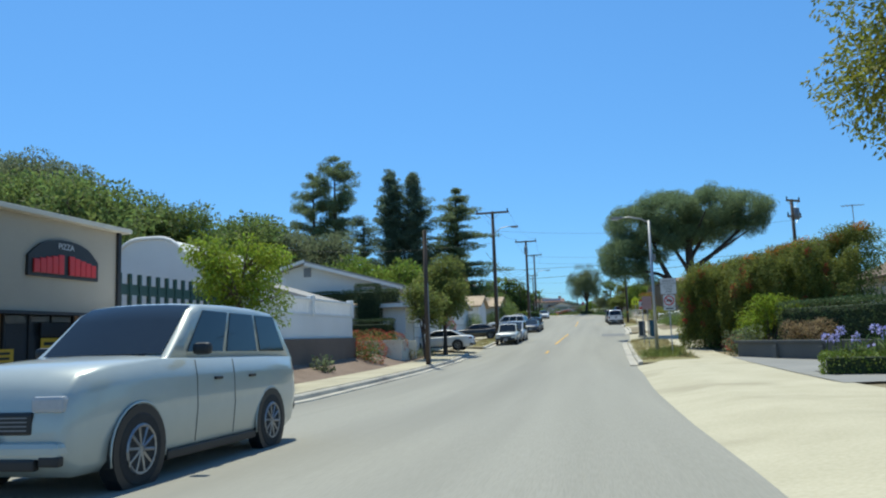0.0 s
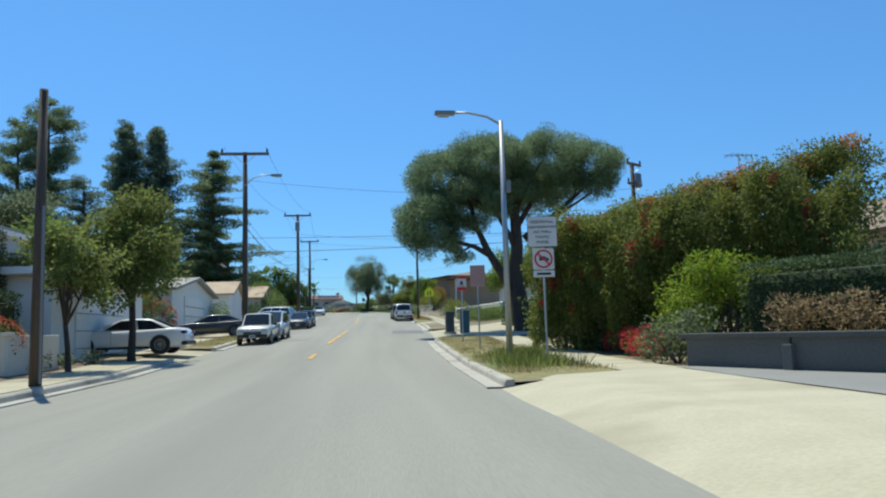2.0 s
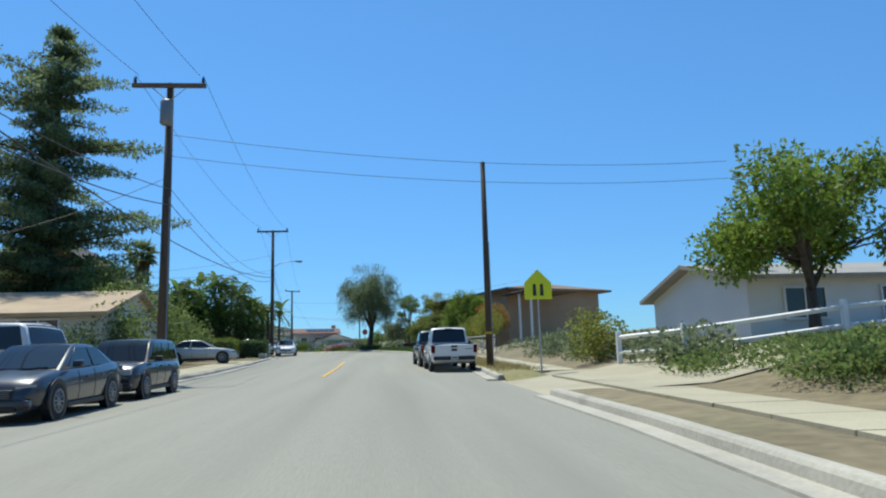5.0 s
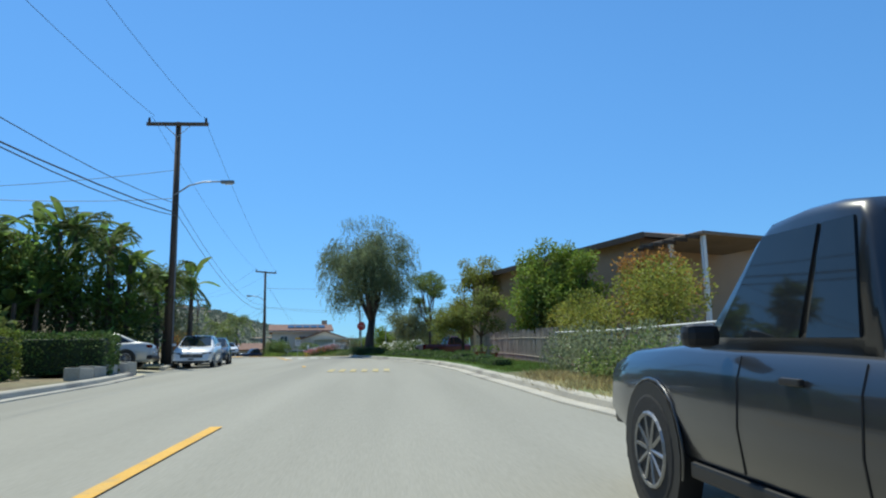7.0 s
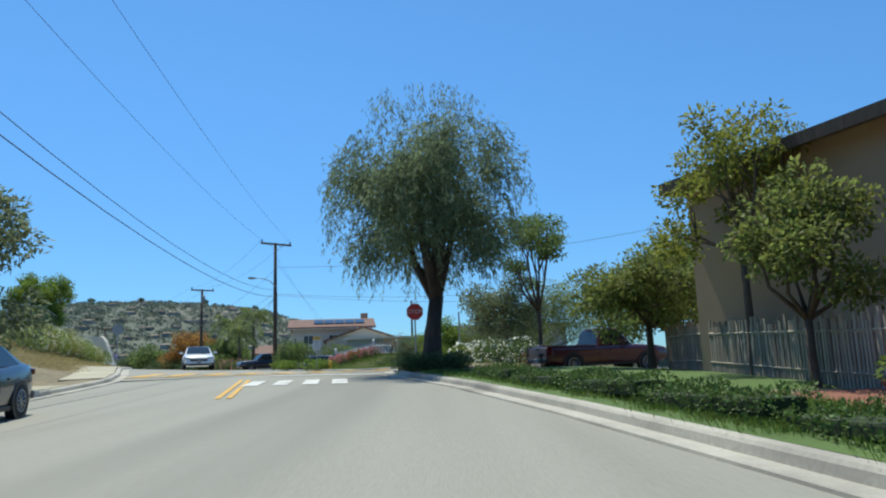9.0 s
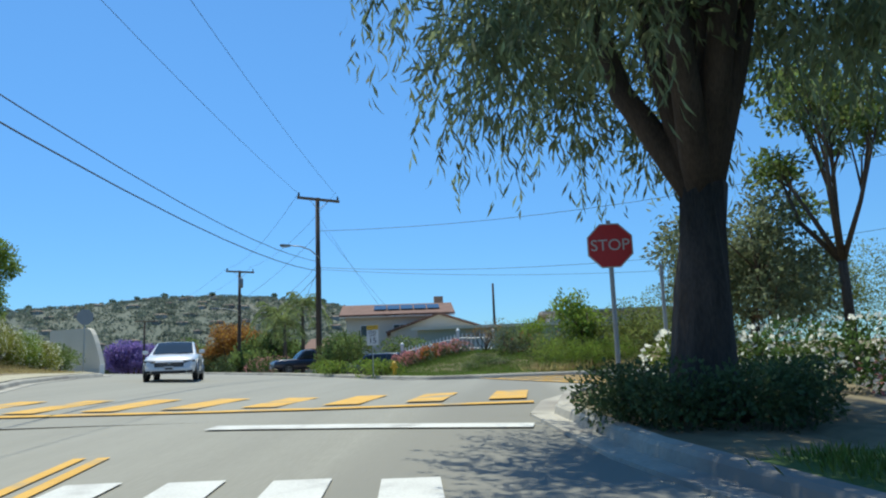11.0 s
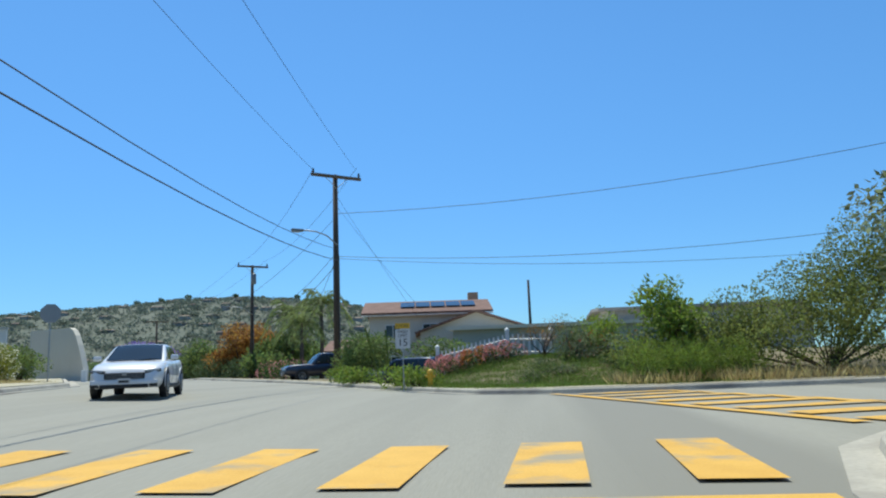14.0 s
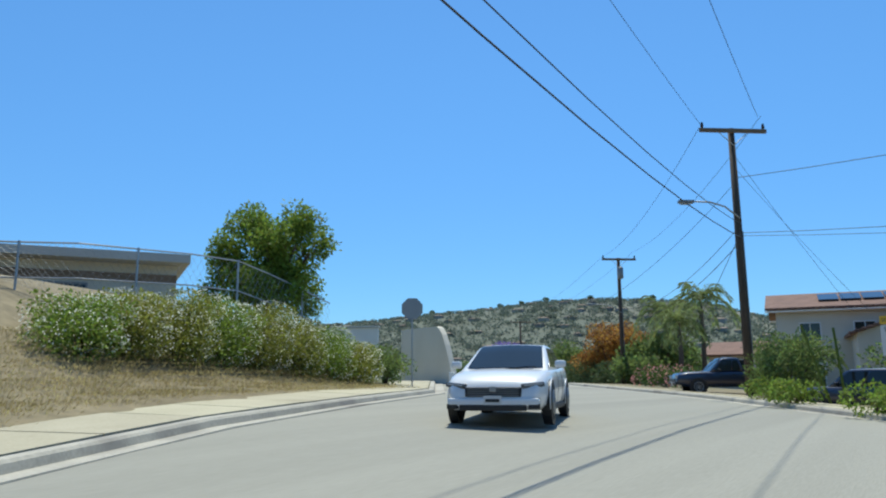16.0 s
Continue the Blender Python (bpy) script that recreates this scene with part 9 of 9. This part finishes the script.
hill_tree("green street tree down the branch", -80, 262, 9.5, 6.0, L_MID, 98, group="trees down the branch street")
simple_house("small house with a terracotta roof among trees", -21, -16.6, 196, 202, land(-19, 198) + 0.6, 2.2, 3.1, "x", STUCCO_CREAM, ROOF_TILE, [((-19, 195.97, 1.3), 1.6, 1.0, "-y")])
for k, (x, y, top, r, m) in enumerate(((-24, 193, 9.2, 2.8, L_MID), (-31, 204, 9.0, 3.2, L_DARK), (-37, 208, 9.1, 3.3, L_MID), (-44, 220, 8.8, 3.4, L_DARK), (-62, 244, 9.5, 4.5, L_MID), (-52, 236, 8.4, 3.6, L_DARK), (-29, 215, 8.8, 3.6, L_MID), (-14, 200, 9.4, 3.4, L_MID), (-8, 206, 9.8, 3.2, L_DARK), (2, 196, 9.6, 3.4, L_MID))):
    hill_tree("leafy green tree beyond the crossing", x, y, top, r, m, 200 + k, group="trees down the branch street")
simple_house("white house far down the branch", -52, -44, 246, 254, 2.6, 2.8, 4.0, "x", STUCCO_WHITE, ROOF_GREY)
bush("pink oleander along the far pavement", -19.0, 178.2, [(-1.2, 1, .5, .9, .7, .6), (0, 0, .55, .9, .7, .6), (1.2, -1, .5, .9, .7, .6)], L_HEDGE, 0.12, 60, flowers=(L_PINK, 200, 0.09))
bush("dark shrubs along the far pavement", -26, 190, [(-1.5, 2, .8, 1.3, 1.2, 1.0), (.5, 0, .9, 1.3, 1.1, 1.1), (2.3, -2, .8, 1.2, 1.1, 1.0), (-4, 5, .9, 1.5, 1.5, 1.1), (-7, 9, .9, 1.5, 1.5, 1.1)], L_DARK, 0.16, 44)
car("silver car parked down the branch", "car", pose(-36, 206, road_z(-36, 206) + 0.05, 0, 0, 38), "sedan", 4.6, 1.8, 1.45, CAR_SILVER)
car("white car parked down the branch", "car", pose(-41, 212.5, road_z(-41, 212) + 0.05, 0, 0, 38), "suv", 4.6, 1.8, 1.6, CAR_WHITE)

# scrub and houses on the far ridge
def ridge():
    rnd = random.Random(77)
    ps = []
    while len(ps) < 15000:
        az, dist = radians(rnd.uniform(-30, 62)), rnd.uniform(240, 900)
        x, y = -math.sin(az) * dist, 120 + math.cos(az) * dist
        if not on_road(x, y):
            ps.append((x, y, land(x, y)))
    p = np.array(ps)
    far = np.hypot(p[:, 0], p[:, 1] - 120)
    rad = GEN.uniform(0.9, 2.6, len(p)) * np.where(far > 640, 0.75, 1.0)
    pp = np.repeat(p, 24, axis=0)
    rr = np.repeat(rad, 24)[:, None]
    d = GEN.normal(size=pp.shape)
    d /= np.linalg.norm(d, axis=1, keepdims=True)
    pp = pp + d * rr * np.array([1.5, 1, 0.7]) + np.array([0, 0, 1]) * rr * 0.4
    # bluish grey in the scrub colour stands in for haze
    tagged(leaf_mesh("hillside_scrub", pp, d + GEN.normal(size=d.shape) * 0.4, 1.7, 1.3, leaf("hazed_far_scrub", (0.082, 0.108, 0.088), (0.118, 0.145, 0.115), 0.2, 0.4, 0.02)), "scrub and trees over the far hillside, greyed for haze", "woodland", kind="stuff")
    # houses stand in terraces that follow the slope
    vs, fs, rv, rf = [], [], [], []
    for _ in range(3):
        for row in range(16):
            dist0 = 360 + 27 * row
            a = 1.0 + rnd.random()
            while a < 58:
                a += rnd.uniform(0.7, 2.6)
                if rnd.random() > 0.16:
                    continue
                dist = dist0 + rnd.uniform(-5, 5)
                x, y = -math.sin(radians(a)) * dist, 120 + math.cos(radians(a)) * dist
                z = land(x, y)
                w, dd, h = rnd.uniform(2.4, 4.6), rnd.uniform(2.5, 4), rnd.uniform(0.9, 1.9)
                b = len(vs)
                vs += [(x + sx * w, y + sy * dd, z + zz) for zz in (-3, h) for sx, sy in ((-1, -1), (1, -1), (1, 1), (-1, 1))]
                fs += [(b, b + 1, b + 5, b + 4), (b + 1, b + 2, b + 6, b + 5), (b + 2, b + 3, b + 7, b + 6), (b + 3, b, b + 4, b + 7)]
                b = len(rv)
                rv += [(x + sx * (w + .4), y + sy * (dd + .4), z + h) for sx, sy in ((-1, -1), (1, -1), (1, 1), (-1, 1))] + [(x - w * .7, y, z + h + 0.9), (x + w * .7, y, z + h + 0.9)]
                rf += [(b, b + 1, b + 5, b + 4), (b + 2, b + 3, b + 4, b + 5), (b + 1, b + 2, b + 5), (b + 3, b, b + 4)]
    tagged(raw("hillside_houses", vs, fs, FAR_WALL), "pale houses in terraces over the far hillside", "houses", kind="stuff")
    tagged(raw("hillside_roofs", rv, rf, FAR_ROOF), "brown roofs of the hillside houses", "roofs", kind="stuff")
    # small trees that stand up along the crest
    for k in range(26):
        a = radians(rnd.uniform(12, 46))
        x, y = -math.sin(a) * 745, 120 + math.cos(a) * 745
        r = rnd.choice((0.9, 1.2, 1.5, 2.6))
        tree("small dark tree standing on the crest of the hill", x, y, r * 2.4, [(0, 0, r * 1.7, r, r, r * .8), (r * .6, 0, r * 1.4, r * .7, r * .7, r * .6)], L_DARK, 0.2, 0.4, 1.1, 1.6, 0, 0.7, group="trees along the crest", z=land(x, y) - 0.3)


ridge()

# grass and weeds
pts = scatter(520, lambda r: (lambda y: (right_x(y) + r.uniform(.3, 2.2), y))(r.uniform(29, 46.5)), 1)
tufts("dry grass on the strip beside the kerb", pts, 0.085, L_DRYGRASS, 26, 0.16)
pts = scatter(26, lambda r: (lambda y: (right_x(y) + r.uniform(.6, 2.0), y))(r.uniform(30, 36)), 11)
tufts("olive-green weeds on the strip", pts, 0.30, L_OLIVE, 60, 0.2, "weeds", "weeds")
pts = scatter(170, lambda r: (left_x(50) - r.uniform(.25, 1.35), r.uniform(45.5, 63.5)), 2)
tufts("dry grass on the verge", pts, 0.12, L_DRYGRASS, 26, 0.16)
pts = scatter(300, lambda r: (lambda y: (right_x(y) + r.uniform(.25, 1.3), y))(r.uniform(78, 103)), 3)
tufts("dry grass on the verge by the parked trucks", pts, 0.15, L_DRYGRASS, 30, 0.2)
pts = [(x, y, road_z(0, y) + 0.15) for x, y in [(right_x(y) + w, y) for y, w in [(random.uniform(104, 132), random.uniform(.3, 2.3)) for _ in range(1500)]]]
tufts("mown green lawn grass", pts, 0.09, L_GRASS, 30, 0.12)
pts = scatter(240, lambda r: (r.uniform(-0.5, 6.0), r.uniform(138.8, 142.5)), 4)
tufts("mown grass on the lawn corner", [q for q in pts if not on_road(q[0], q[1])], 0.09, L_GRASS, 30, 0.12)
pts = scatter(1900, lambda r: (r.uniform(-7.4, 1.5), r.uniform(152.2, 159)), 6)
pts = [q for q in pts if not on_road(q[0], q[1] - 0.9)]
tufts("green groundcover on the garden slope", pts, 0.12, L_GRASS, 30, 0.26, "groundcover", "groundcover")

# ---------------------------------------------------------------- from plan units to metres
for ob in list(scene.objects):
    if ob.parent is None and ob.type in {"MESH", "EMPTY"}:
        ob.matrix_basis = Matrix.Scale(PLAN, 4) @ ob.matrix_basis
